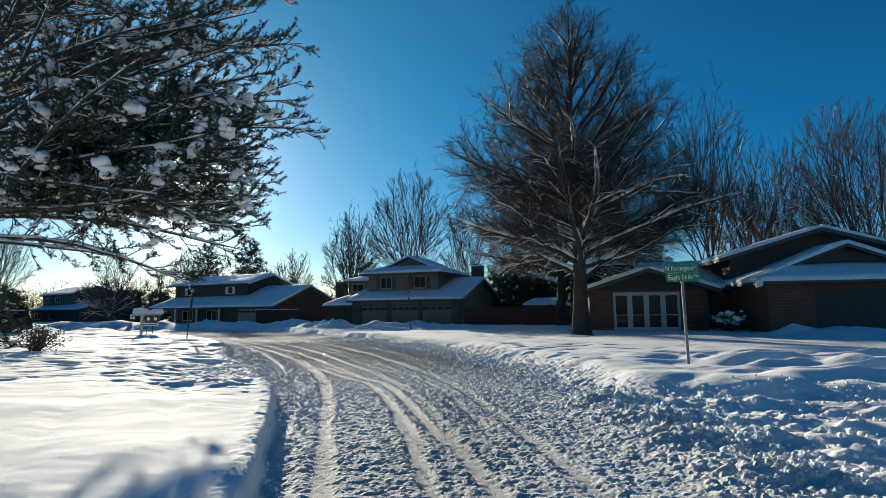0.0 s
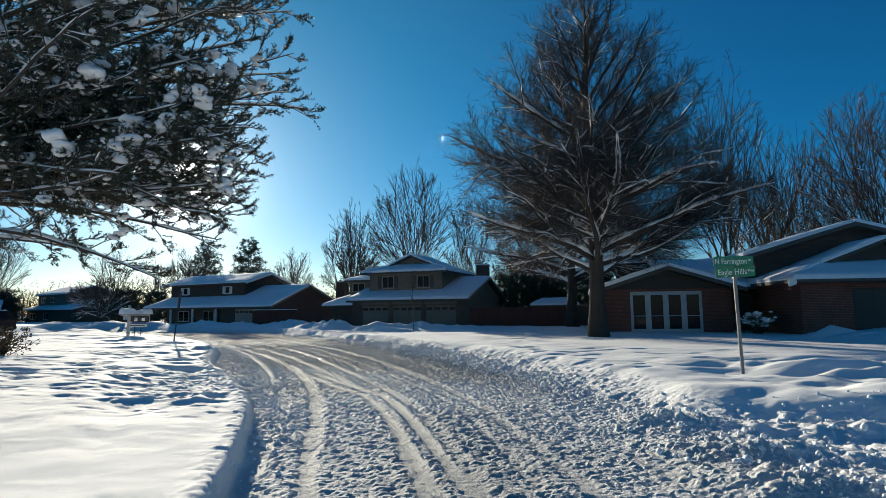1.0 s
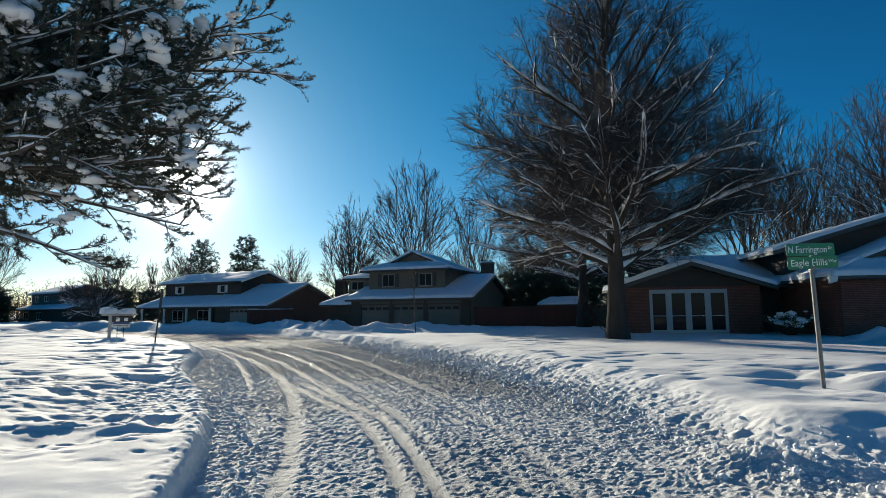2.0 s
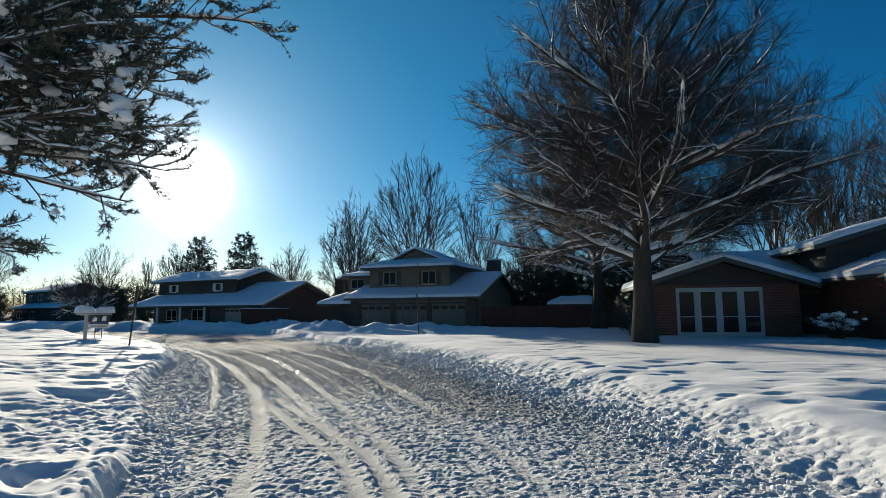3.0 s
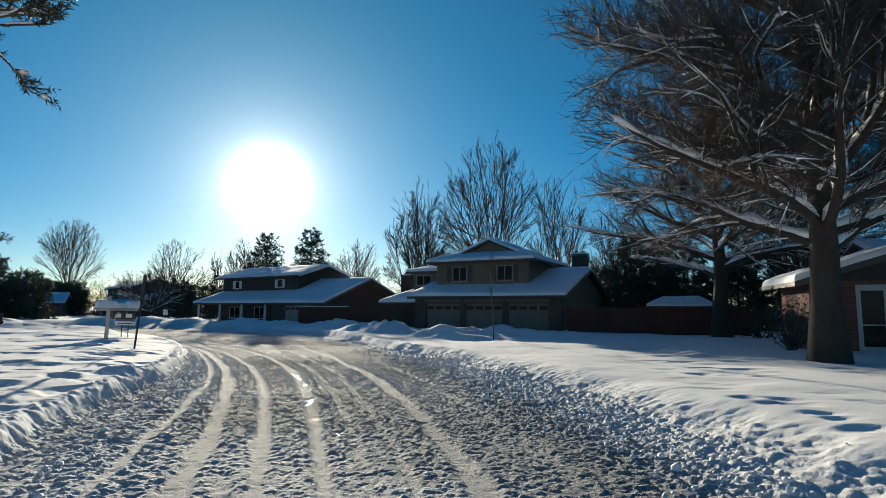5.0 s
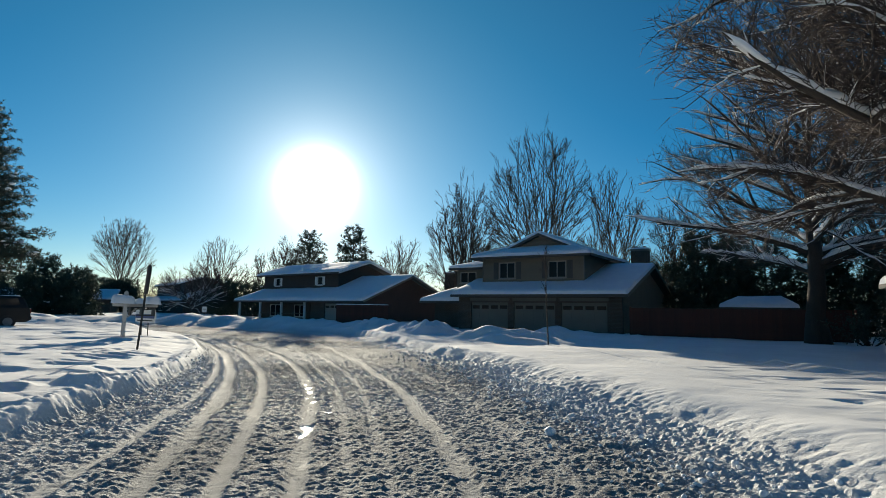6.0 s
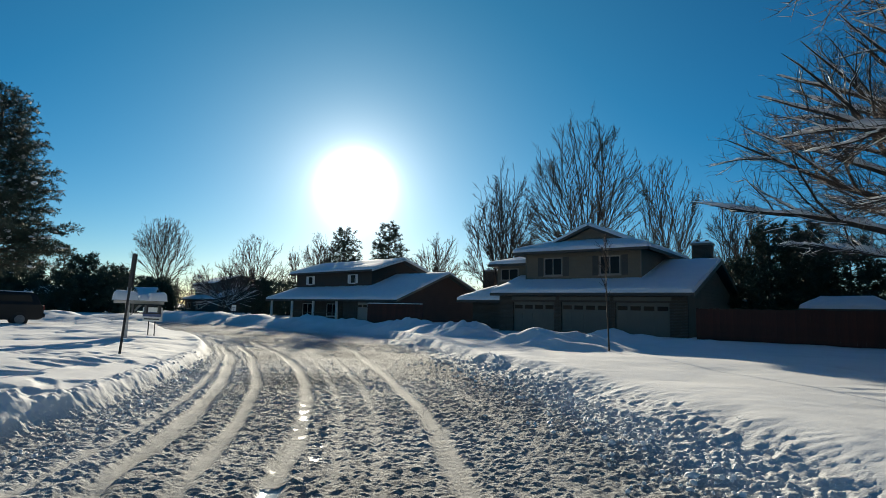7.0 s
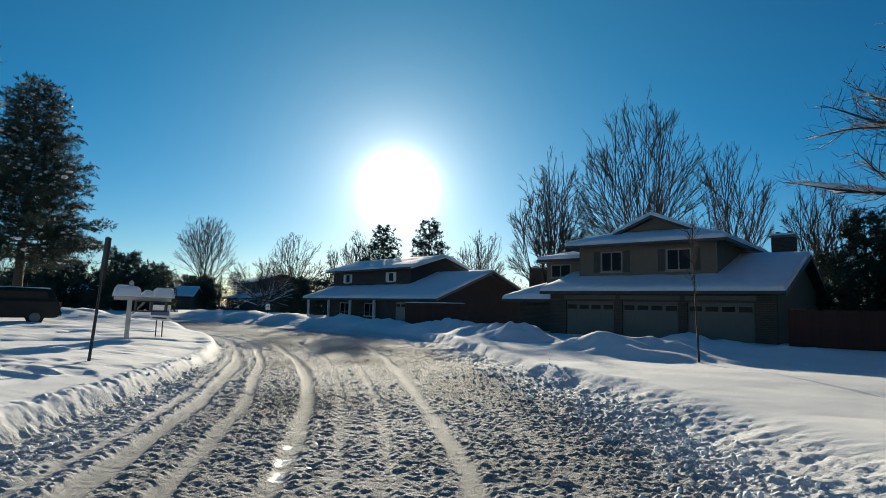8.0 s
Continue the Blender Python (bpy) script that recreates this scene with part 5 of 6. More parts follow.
def crown_radius(P, height, reach, skew):
    """How far the crown reaches from its axis at the height and bearing of each place."""
    z = P[..., 2] / height
    r = np.interp(z, [0.0, 0.17, 0.24, 0.34, 0.46, 0.58, 0.70, 0.82, 0.92, 1.0], [0.2, 0.3, 1.0, 1.04, 0.98, 0.84, 0.66, 0.48, 0.28, 0.04])
    a = np.arctan2(P[..., 1], P[..., 0])
    low = np.interp(z, [0.2, 0.34], [1.0, 0.0])
    return reach * r * (1 + 0.06 * np.sin(3 * a + skew) + 0.05 * np.sin(7 * a + 2 * skew + 9 * z) + 0.25 * low * np.exp(-(a / 0.3) ** 2))


def cut_to_crown(P, height, reach, skew, rng, k, spare=0.1):
    """Shortens the lines to where they leave the crown, and lays k even points on each."""
    out = np.hypot(P[..., 0], P[..., 1]) > crown_radius(P, height, reach, skew)
    m, q, _ = P.shape
    first = np.where(out.any(1), np.maximum(out.argmax(1), 1), q - 1)
    end = first / (q - 1) * rng.uniform(1 - spare, 1.03, m)
    x = np.clip(end, 0.04, 1)[:, None] * np.linspace(0, 1, k)[None, :] * (q - 1)
    i = np.minimum(x.astype(int), q - 2)
    rows = np.arange(m)[:, None]
    return P[rows, i] + (P[rows, i + 1] - P[rows, i]) * (x - i)[..., None]


def leader_tree(name, x, y, height, reach, label, seed, limbs_n=68, radius=0.4, low=0.17, sub_gap=0.25, twig_gap=0.22, twig_r=0.0125, deep=2):
    """A bare tree with one straight trunk to its top; long arching low limbs and steep ones above, all within an egg-shaped crown."""
    rng = np.random.default_rng(seed)
    z0 = ground_z(x, y) - 0.15
    t = thing(name, pose(x, y, z0), label, "tree")
    k = 12
    tr = np.stack([np.cumsum(rng.normal(size=k) * 0.06), np.cumsum(rng.normal(size=k) * 0.06), np.linspace(0, height * 0.985, k)], axis=1)
    tr[0, :2] = 0
    rad = radius * (1 - np.linspace(0, 1, k)) ** 1.1 + 0.012
    rad[0] *= 1.35
    i = np.arange(limbs_n)
    f = low + (0.93 - low) * (i / (limbs_n - 1)) ** 1.1 + rng.normal(size=limbs_n) * 0.006
    g = np.clip((f - low) / (1 - low), 0, 1)
    p0, _ = points_on(tr[None], np.zeros(limbs_n, int), f)
    az = i * 2.399963 + rng.normal(size=limbs_n) * 0.3
    el = np.radians(20 + 46 * g ** 0.95 + rng.normal(size=limbs_n) * 7)
    way = np.stack([np.cos(az) * np.cos(el), np.sin(az) * np.cos(el), np.sin(el)], axis=1)
    LP = bent_many(rng, p0, way, np.full(limbs_n, reach * 2.0), 30, np.interp(g, [0, 0.25, 0.6], [-0.35, 0.0, 0.45]), 0.068)
    LP = cut_to_crown(LP, height, reach, seed, rng, 11)
    ln = line_lengths(LP)
    LR = taper(np.minimum(0.022 + 0.0135 * ln, radius * 0.34), 11, 0.010, 0.8)
    # strong forks off the long limbs
    FP, fu = spray(rng, LP, np.maximum(1, (ln / 1.6).astype(int)), 0.2, (22, 42), 0.35, 0.10, lambda u, L: L * (1.0 - u) * rng.uniform(0.6, 1.1, len(u)), 16, 0.12, 0.12, 0.75)
    FP = cut_to_crown(FP, height, reach, seed + 1, rng, 8)
    FR = taper(0.010 + 0.0105 * line_lengths(FP), 8, 0.006)
    BP = np.concatenate([LP[:, [0, 1, 3, 4, 6, 7, 9, 10]], FP])
    full = np.interp(BP[:, 4, 2] / height, [0.3, 0.55, 0.85], [1.4, 1.0, 0.5])
    SP, su = spray(rng, BP, np.maximum(2, (line_lengths(BP) / sub_gap * full).astype(int)), 0.12, (26, 55), 0.3, 0.08, lambda u, L: (L * 0.22 * (1 - u) + 0.8) * rng.uniform(0.6, 1.3, len(u)), 5, 0.18, 0.12)
    SP = cut_to_crown(SP, height, reach * 1.02, seed + 2, rng, 5, 0.3)
    SP = SP[line_lengths(SP) > 0.25]
    SR = taper(0.004 + 0.005 * line_lengths(SP), 5, 0.003)
    TP, tu = spray(rng, SP, np.maximum(2, (line_lengths(SP) / twig_gap).astype(int)), 0.1, (24, 55), 0.2, 0.10, lambda u, L: rng.uniform(0.35, 0.95, len(u)), 3, 0.15, 0.1)
    TR = np.tile(np.array([[1, 0.8, 0.4]]) * twig_r, (len(TP), 1))
    UP, uu = spray(rng, TP, deep, 0.25, (28, 50), 0.2, 0.08, lambda u, L: L * rng.uniform(0.4, 0.7, len(u)), 2, 0.1, 0.12)
    UR = np.tile(np.array([[0.8, 0.4]]) * twig_r, (len(UP), 1))
    part("trunk", tubes(tr[None], rad[None], 14), M_BARK, t, smooth=True)
    stuff_part(part("branchwork", joined([tubes(LP, LR, 7), tubes(FP, FR, 5), tubes(SP, SR, 3)]), M_BARK, t, smooth=True))
    stuff_part(part("twig_crown", joined([spikes(TP, TR), spikes(UP, UR)]), M_TWIG, t))
    stuff_part(part("snow_layer", joined([snow_ridges(LP, LR, rng, 0.12), snow_ridges(FP, FR, rng, 0.07), snow_ridges(SP[:, ::2], SR[:, ::2], rng, 0.035, 0.6)]), M_SNOW, t, "snow lying along the branches", smooth=True))
    return t


def cut_to_dome(P, height, half, k):
    """Shortens rising lines to where they leave a rounded crown of the given half width."""
    z = np.maximum(P[..., 2] / height - 0.58, 0) / 0.42
    out = (P[..., 0] ** 2 + P[..., 1] ** 2) / half ** 2 + z ** 2 > 1
    m, q, _ = P.shape
    end = np.where(out.any(1), np.maximum(out.argmax(1), 1), q - 1) / (q - 1)
    x = np.clip(end, 0.04, 1)[:, None] * np.linspace(0, 1, k)[None, :] * (q - 1)
    i = np.minimum(x.astype(int), q - 2)
    rows = np.arange(m)[:, None]
    return P[rows, i] + (P[rows, i + 1] - P[rows, i]) * (x - i)[..., None]


def vase_tree(name, x, y, height, spread, label, seed, stems=9, fork=0.12, radius=0.3, bark=None, twig_mat=None, snow=False, lean=(10, 36), density=1.0, twig_r=0.011, lift=0.12, deep=2, dome=0.27):
    """A bare tree that forks low into rising stems, each with rising branches."""
    rng = np.random.default_rng(seed)
    z0 = ground_z(x, y) - 0.15
    t = thing(name, pose(x, y, z0), label, "tree")
    hf = height * fork
    tr = np.array([[0, 0, 0], [0.02, 0.01, hf * 0.5], [0.03, 0, hf], [0.05, 0.02, hf * 1.5]])
    i = np.arange(stems)
    az = 2 * math.pi * i / stems * 1.0 + rng.normal(size=stems) * 0.3
    inc = np.radians(lean[0] + (lean[1] - lean[0]) * ((i * 0.618) % 1.0) ** 0.6)
    inc[0] *= 0.3
    ln = (height - hf) * (1.06 - 0.22 * (inc / max(inc.max(), 1e-3)) ** 2) * rng.uniform(0.92, 1.02, stems)
    way = np.stack([np.cos(az) * np.sin(inc) * spread, np.sin(az) * np.sin(inc) * spread, np.cos(inc)], axis=1)
    p0, _ = points_on(tr[None], np.zeros(stems, int), rng.uniform(0.45, 0.95, stems))
    half = dome * height
    LP = cut_to_dome(bent_many(rng, p0, way, ln * 1.25, 26, lift, 0.012), height, half * rng.uniform(0.9, 1.05), 11)
    LR = taper(np.full(stems, radius * 0.19), 11, 0.012, 0.9)
    # each stem forks again and again into long rising branches
    FP, fu = spray(rng, LP, 6, 0.08, (14, 36), 0.0, 0.02, lambda u, L: L * (1.15 - u) * rng.uniform(0.75, 1.05, len(u)), 22, 0.06, 0.018, 0.7)
    FP = cut_to_dome(FP, height, half, 11)
    FR = taper(radius * 0.11 * (1 - fu) + 0.012, 11, twig_r * 0.9, 0.9)
    GP, gu = spray(rng, FP, 3, 0.12, (12, 30), 0.0, 0.02, lambda u, L: L * (1.2 - u) * rng.uniform(0.7, 1.05, len(u)), 16, 0.05, 0.02, 0.75)
    GP = cut_to_dome(GP, height, half, 11)
    GR = taper(radius * 0.05 * (1 - gu) + 0.008, 11, twig_r * 0.7, 0.9)
    LP, LR = np.concatenate([LP, FP, GP]), np.concatenate([LR, FR, GR])
    SP, su = spray(rng, LP, max(2, int(2.4 * density)), 0.2, (20, 44), 0.0, 0.04, lambda u, L: (L * 0.26 * (1 - u * 0.6) + 0.3) * rng.uniform(0.5, 1.1, len(u)), 5, 0.2, 0.022)
    SR = taper(radius * 0.05 * (1 - su) + 0.006, 5, twig_r * 0.7)
    TP, tu = spray(rng, SP, np.maximum(4, (line_lengths(SP) / 0.36 * density).astype(int)), 0.12, (18, 42), 0.0, 0.06, lambda u, L: (0.3 * L * (1 - u) + 0.45) * rng.uniform(0.6, 1.1, len(u)), 4, 0.2, 0.025)
    TR = np.tile(np.array([[1, 0.85, 0.7, 0.45]]) * twig_r * 0.75, (len(TP), 1))
    UP, uu = spray(rng, TP, deep, 0.2, (22, 45), 0.0, 0.05, lambda u, L: L * rng.uniform(0.3, 0.6, len(u)), 2, 0.2, 0.1)
    UR = np.tile(np.array([[0.85, 0.45]]) * twig_r, (len(UP), 1))
    part("trunk", tubes(tr[None], np.array([[radius * 1.25, radius, radius * 0.95, radius * 0.5]]), 12), bark or M_BARK, t, smooth=True)
    stuff_part(part("branchwork", joined([tubes(LP[:, ::2], LR[:, ::2], 4), tubes(SP[:, ::2], SR[:, ::2], 3)]), bark or M_BARK, t, smooth=True))
    stuff_part(part("twig_crown", joined([spikes(TP[:, [0, 1, 3]], TR[:, [0, 1, 3]]), spikes(UP, UR)]), twig_mat or M_TWIG_PALE, t))
    if snow:
        stuff_part(part("snow_layer", joined([snow_ridges(LP[:, ::2], LR[:, ::2], rng, 0.05, 0.6), snow_ridges(SP[:, ::2], SR[:, ::2], rng, 0.03, 0.3)]), M_SNOW, t, "snow lying along the branches", smooth=True))
    return t


def tufts(centres, ways, length, n, rng, width=0.006):
    """Bundles of needles: n thin blades round each way."""
    c, w = np.asarray(centres, float), np.asarray(ways, float)
    m = len(c)
    d = rng.normal(size=(m, n, 3))
    d = d / np.linalg.norm(d, axis=2, keepdims=True) + 0.75 * w[:, None, :]
    d /= np.linalg.norm(d, axis=2, keepdims=True)
    ln = length * rng.uniform(0.7, 1.15, (m, n, 1))
    s = np.cross(d, rng.normal(size=(m, n, 3)))
    s /= np.linalg.norm(s, axis=2, keepdims=True) + 1e-9
    start = c[:, None, :] + w[:, None, :] * rng.uniform(-0.5, 0.5, (m, n, 1)) * length
    a, b, e = start - s * width, start + s * width, start + d * ln
    V = np.stack([a, b, e], axis=2).reshape(-1, 3)
    return V, np.arange(len(V)).reshape(-1, 3)


def brushes(a, b, length, n, rng, width):
    """Shoots set with needles all round: n thin blades along each line from a to b."""
    m = len(a)
    t = b - a
    t = t / (np.linalg.norm(t, axis=1, keepdims=True) + 1e-9)
    u = rng.uniform(0.05, 1.0, (m, n, 1))
    start = a[:, None, :] * (1 - u) + b[:, None, :] * u
    r = rng.normal(size=(m, n, 3))
    r -= t[:, None, :] * (r * t[:, None, :]).sum(2, keepdims=True)
    r /= np.linalg.norm(r, axis=2, keepdims=True) + 1e-9
    d = t[:, None, :] * rng.uniform(0.45, 1.1, (m, n, 1)) + r
    d /= np.linalg.norm(d, axis=2, keepdims=True)
    s = np.cross(d, rng.normal(size=(m, n, 3)))
    s /= np.linalg.norm(s, axis=2, keepdims=True) + 1e-9
    tip = start + d * length * rng.uniform(0.7, 1.1, (m, n, 1))
    V = np.stack([start - s * width, start + s * width, tip], axis=2).reshape(-1, 3)
    return V, np.arange(len(V)).reshape(-1, 3)


def big_pine():
    """Old pine whose long snow-laden limbs hang over the lawn; its trunk stands back from the street."""
    rng = np.random.default_rng(77)
    x, y = -15.6, 17.4
    z0 = ground_z(x, y) - 0.2
    t = thing("pine_tree", pose(x, y, z0), "large old pine with snow on its long needled limbs", "tree")
    k = 10
    tr = np.stack([np.cumsum(rng.normal(size=k) * 0.08), np.cumsum(rng.normal(size=k) * 0.08), np.linspace(0, 17, k)], axis=1)
    tr[0, :2] = 0
    spec = []
    # limbs over the lawn: height on the trunk, bearing, length, rise
    for i in range(13):
        h = 3.9 + 0.6 * i
        ln = min(9.4 + 0.75 * i, 11.5) if h < 8 else 11.4 - 0.55 * (h - 8.0)
        spec.append((h, -3 + rng.normal() * 4, ln * rng.uniform(0.93, 1.0), 3 + 2.1 * i + rng.normal() * 3))
        if h > 4.6:
            for extra in (-11, -22, 14, -7, -36)[:5 if h < 8.0 else 3]:
                spec.append((h + rng.uniform(-0.3, 0.3), extra + rng.normal() * 4, ln * rng.uniform(0.84, 1.0) * (1 - abs(extra) / (240 if extra < 0 else 45)), 4 + 2.1 * i + rng.normal() * 5))
    for i in range(14):
        h = rng.uniform(4.4, 6.6)
        spec.append((h, rng.uniform(-30, -3), rng.uniform(8.8, 10.8), 6 + rng.normal() * 2))
    for i in range(10):
        spec.append((rng.uniform(5.4, 7.4), rng.uniform(-17, -4), rng.uniform(9.4, 10.8), 1 + rng.normal() * 3))
    for i in range(14):
        spec.append((rng.uniform(5.0, 6.3), rng.uniform(-4, 10), rng.uniform(7.6, 9.8), 2 + rng.normal() * 1.5))
    for i in range(14):
        h = rng.uniform(4.5, 15.5)
        spec.append((h, rng.uniform(80, 280), (17.5 - h) * 0.42 + 1.5, 10 + (h - 3) * 2.2))
    spec = np.array(spec)
    h, az, ln, el = spec[:, 0], np.radians(spec[:, 1]), spec[:, 2], np.radians(spec[:, 3])
    p0, _ = points_on(tr[None], np.zeros(len(h), int), h / 17)
    way = np.stack([np.cos(az) * np.cos(el), np.sin(az) * np.cos(el), np.sin(el)], axis=1)
    LP = bent_many(rng, p0, way, ln, 12, -0.10, 0.045)
    LR = taper(0.018 + 0.0046 * ln, 12, 0.010, 0.7)
    # one thin bare limb low down
    low = bent_many(rng, np.array([[0.2, -0.3, 3.9]]), np.array([[1.0, -0.10, -0.05]]), np.array([5.8]), 12, -0.05, 0.014)
    LP, LR = np.concatenate([LP, low]), np.concatenate([LR, taper(np.array([0.055]), 12, 0.01, 0.7)])
    ln = np.append(ln, 4.0)
    SP, su = spray(rng, LP, np.maximum(4, (ln * 3.2).astype(int)), 0.22, (24, 52), 0.3, 0.05, lambda u, L: (0.7 + 1.1 * (1 - u)) * rng.uniform(0.6, 1.2, len(u)) * np.clip(0.55 + L / 20, 0, 1.1), 6, 0.12, 0.09)
    SR = taper(0.012 * (1 - su) + 0.010, 6, 0.006)
    # shoots, each set with a brush of needles; few on the bare inner lengths
    outer = np.clip((SP[:, 3, 0] - 1.0) / 4.0, 0.1, 1.0)
    dens = np.maximum(1, (line_lengths(SP) / 0.085 * (0.4 + 0.6 * su) * outer).astype(int))
    NP, nu = spray(rng, SP, dens, 0.4, (8, 42), 0.25, 0.16, lambda u, L: rng.uniform(0.16, 0.36, len(u)), 3, 0.25, 0.08)
    NR = np.tile(np.array([[0.007, 0.006, 0.005]]), (len(NP), 1))
    part("trunk", tubes(tr[None], (0.42 * (1 - np.linspace(0, 1, k)) ** 0.7 + 0.03)[None], 14), M_PINE_BARK, t, smooth=True)
    stuff_part(part("branchwork", joined([tubes(LP, LR, 7), tubes(SP[:, [0, 2, 3, 5]], SR[:, [0, 2, 3, 5]], 3)]), M_PINE_BARK, t, smooth=True))
    stuff_part(part("shoot_layer", spikes(NP[:, ::2], NR[:, ::2]), M_PINE_BARK, t))
    stuff_part(part("needle_crown", brushes(NP[:, 0], NP[:, 2], 0.09, 28, rng, 0.0095), M_NEEDLE, t, "dull green needle tufts"))
    # pads of snow on the brushes, larger ones towards the tips, and ridges of it along the limbs
    pick = rng.uniform(0, 1, len(NP)) < 0.13
    q = NP[pick, 1]
    s = rng.uniform(0.035, 0.075, len(q))
    small = lumps(q + np.array([0, 0, 1]) * (s * 0.7)[:, None], s[:, None] * rng.uniform(0.8, 1.6, (len(q), 3)) * np.array([[1, 1, 0.55]]), rng, coarse=True)
    pick = rng.uniform(0, 1, len(SP)) < 0.02 + 0.11 * su
    q = SP[pick, 4]
    s = rng.uniform(0.08, 0.15, len(q)) * np.where(rng.uniform(0, 1, len(q)) < 0.15, 1.5, 1.0)
    along = SP[pick, 5] - SP[pick, 3]
    along /= np.linalg.norm(along, axis=1, keepdims=True)
    pads, sizes = [], []
    for b in (-1, 0, 1):
        pads.append(q + along * (s * b * 1.25)[:, None] + np.array([0, 0, 1]) * (s * 0.4)[:, None] + rng.normal(size=q.shape) * (s * 0.2)[:, None])
        sizes.append(s[:, None] * rng.uniform(0.8, 1.4, (len(q), 3)) * np.array([[1, 1, 0.6]]))
    stuff_part(part("snow_pad_layer", joined([small, lumps(np.concatenate(pads), np.concatenate(sizes), rng)]), M_SNOW, t, "pads of snow on the needled tips", smooth=True))
    stuff_part(part("snow_layer", joined([snow_ridges(LP, LR, rng, 0.045), snow_ridges(SP[:, ::2], SR[:, ::2], rng, 0.03, 0.5)]), M_SNOW, t, "snow along the limbs", smooth=True))
    return t


def spruce(name, x, y, height, width, label, seed, snow=0.5, density=1.0, mat=None, low=0.05, needle=0.22, category="tree", blades=16, power=0.8):
    """A conical evergreen of many drooping boughs with tufts of needles and snow on them."""
    rng = np.random.default_rng(seed)
    z0 = ground_z(x, y) - 0.15
    t = thing(name, pose(x, y, z0), label, category)
    tr = np.array([[0, 0, 0], [0.03, 0, height * 0.5], [0, 0.02, height]])
    n = int(height * 10 * density * (1.05 - low))
    i = np.arange(n)
    f = low + (0.985 - low) * (i / n) ** 0.9
    az = i * 2.399963 + rng.normal(size=n) * 0.3
    ln = (width / 2) * (1 - f) ** power * rng.uniform(0.7, 1.12, n) + 0.15
    el = np.radians(-6 + 38 * f)
    way = np.stack([np.cos(az) * np.cos(el), np.sin(az) * np.cos(el), np.sin(el)], axis=1)
    LP = bent_many(rng, np.stack([0 * f, 0 * f, height * f], axis=1), way, ln, 6, -0.10, 0.06)
    LR = taper(0.012 + 0.008 * ln, 6, 0.006)
    SP, su = spray(rng, LP, np.maximum(3, (ln / 0.26 * density).astype(int)), 0.15, (25, 60), 0.45, -0.03, lambda u, L: (0.36 * L * (1.05 - u) + 0.15) * rng.uniform(0.7, 1.2, len(u)), 3, -0.05, 0.08)
    SR = taper(np.full(len(SP), 0.008), 3, 0.004)
    per = np.maximum(2, (line_lengths(SP) / 0.16 * density).astype(int))
    NP, nu = spray(rng, SP, per, 0.05, (10, 60), 0.3, 0.0, lambda u, L: np.full(len(u), needle * 0.6), 2, 0.0, 0.1)
    tw = NP[:, 1] - NP[:, 0]
    tw /= np.linalg.norm(tw, axis=1, keepdims=True)
    part("trunk", tubes(tr[None], np.array([[height * 0.018 + 0.04, height * 0.011 + 0.02, 0.02]]), 8), M_PINE_BARK, t, smooth=True)
    stuff_part(part("branchwork", joined([tubes(LP, LR, 4), tubes(SP, SR, 3)]), M_PINE_BARK, t))
    stuff_part(part("crown", tufts(NP[:, 1], tw, needle, blades, rng, needle * 0.085), mat or M_SPRUCE, t, "dark green needled boughs"))
    pick = rng.uniform(0, 1, len(SP)) < snow * 0.45
    if pick.any():
        q = SP[pick, 1]
        s = rng.uniform(0.08, 0.19, len(q)) * min(0.5 + 0.5 * width / 8, 1.0)
        stuff_part(part("snow_pad_layer", lumps(q + np.array([0, 0, 1]) * (s * 0.5)[:, None], s[:, None] * rng.uniform(0.8, 1.4, (len(q), 3)) * np.array([[1, 1, 0.55]]), rng), M_SNOW, t, "pads of snow on the boughs", smooth=True))
    return t


big_pine()
leader_tree("linden_tree", 7.3, 30.3, 18.4, 7.7, "tall bare tree with snow along its spreading branches", 3, limbs_n=52, radius=0.42, sub_gap=0.32, twig_gap=0.10, twig_r=0.0105, deep=3)
leader_tree("bare_tree", 9.2, 44.5, 15.0, 8.0, "bare tree with low spreading limbs beside the board fence", 4, limbs_n=44, sub_gap=0.3, twig_gap=0.26, radius=0.42, low=0.22, twig_r=0.010, deep=1)
# trees behind the brick house
vase_tree("bare_tree", 22.4, 47.0, 20.0, 0.75, "tall slim bare tree with rising stems behind the brick house", 11, stems=9, radius=0.28, twig_mat=M_TWIG, snow=True, lean=(4, 28), twig_r=0.014, deep=1, density=1.5, dome=0.19)
vase_tree("bare_tree", 27.8, 50.0, 16.5, 0.9, "bare spreading tree behind the brick house", 12, radius=0.28, twig_mat=M_TWIG, snow=True, lean=(8, 40), twig_r=0.015, deep=1, density=1.4, dome=0.24)
vase_tree("bare_tree", 32.5, 53.0, 18.3, 0.9, "bare spreading tree behind the brick house", 15, radius=0.28, twig_mat=M_TWIG, snow=True, lean=(8, 40), twig_r=0.015, deep=1, density=1.4, dome=0.24)
vase_tree("bare_tree", 34.4, 46.5, 18.8, 1.0, "dense bare tree behind the brick house", 13, radius=0.28, twig_mat=M_TWIG_RED, snow=True, lean=(6, 42), twig_r=0.015, deep=1, density=1.7, stems=11, dome=0.30)
vase_tree("bare_tree", 40.0, 49.0, 19.2, 1.0, "dense bare tree behind the brick house", 14, stems=11, radius=0.28, twig_mat=M_TWIG_RED, snow=True, lean=(6, 42), twig_r=0.015, deep=1, density=1.7, dome=0.30)
vase_tree("bare_tree", 15.5, 49.5, 14.5, 0.9, "bare tree with rising stems behind the brick house", 16, radius=0.24, twig_mat=M_TWIG, snow=True, lean=(6, 36), twig_r=0.014, deep=1, density=1.4)
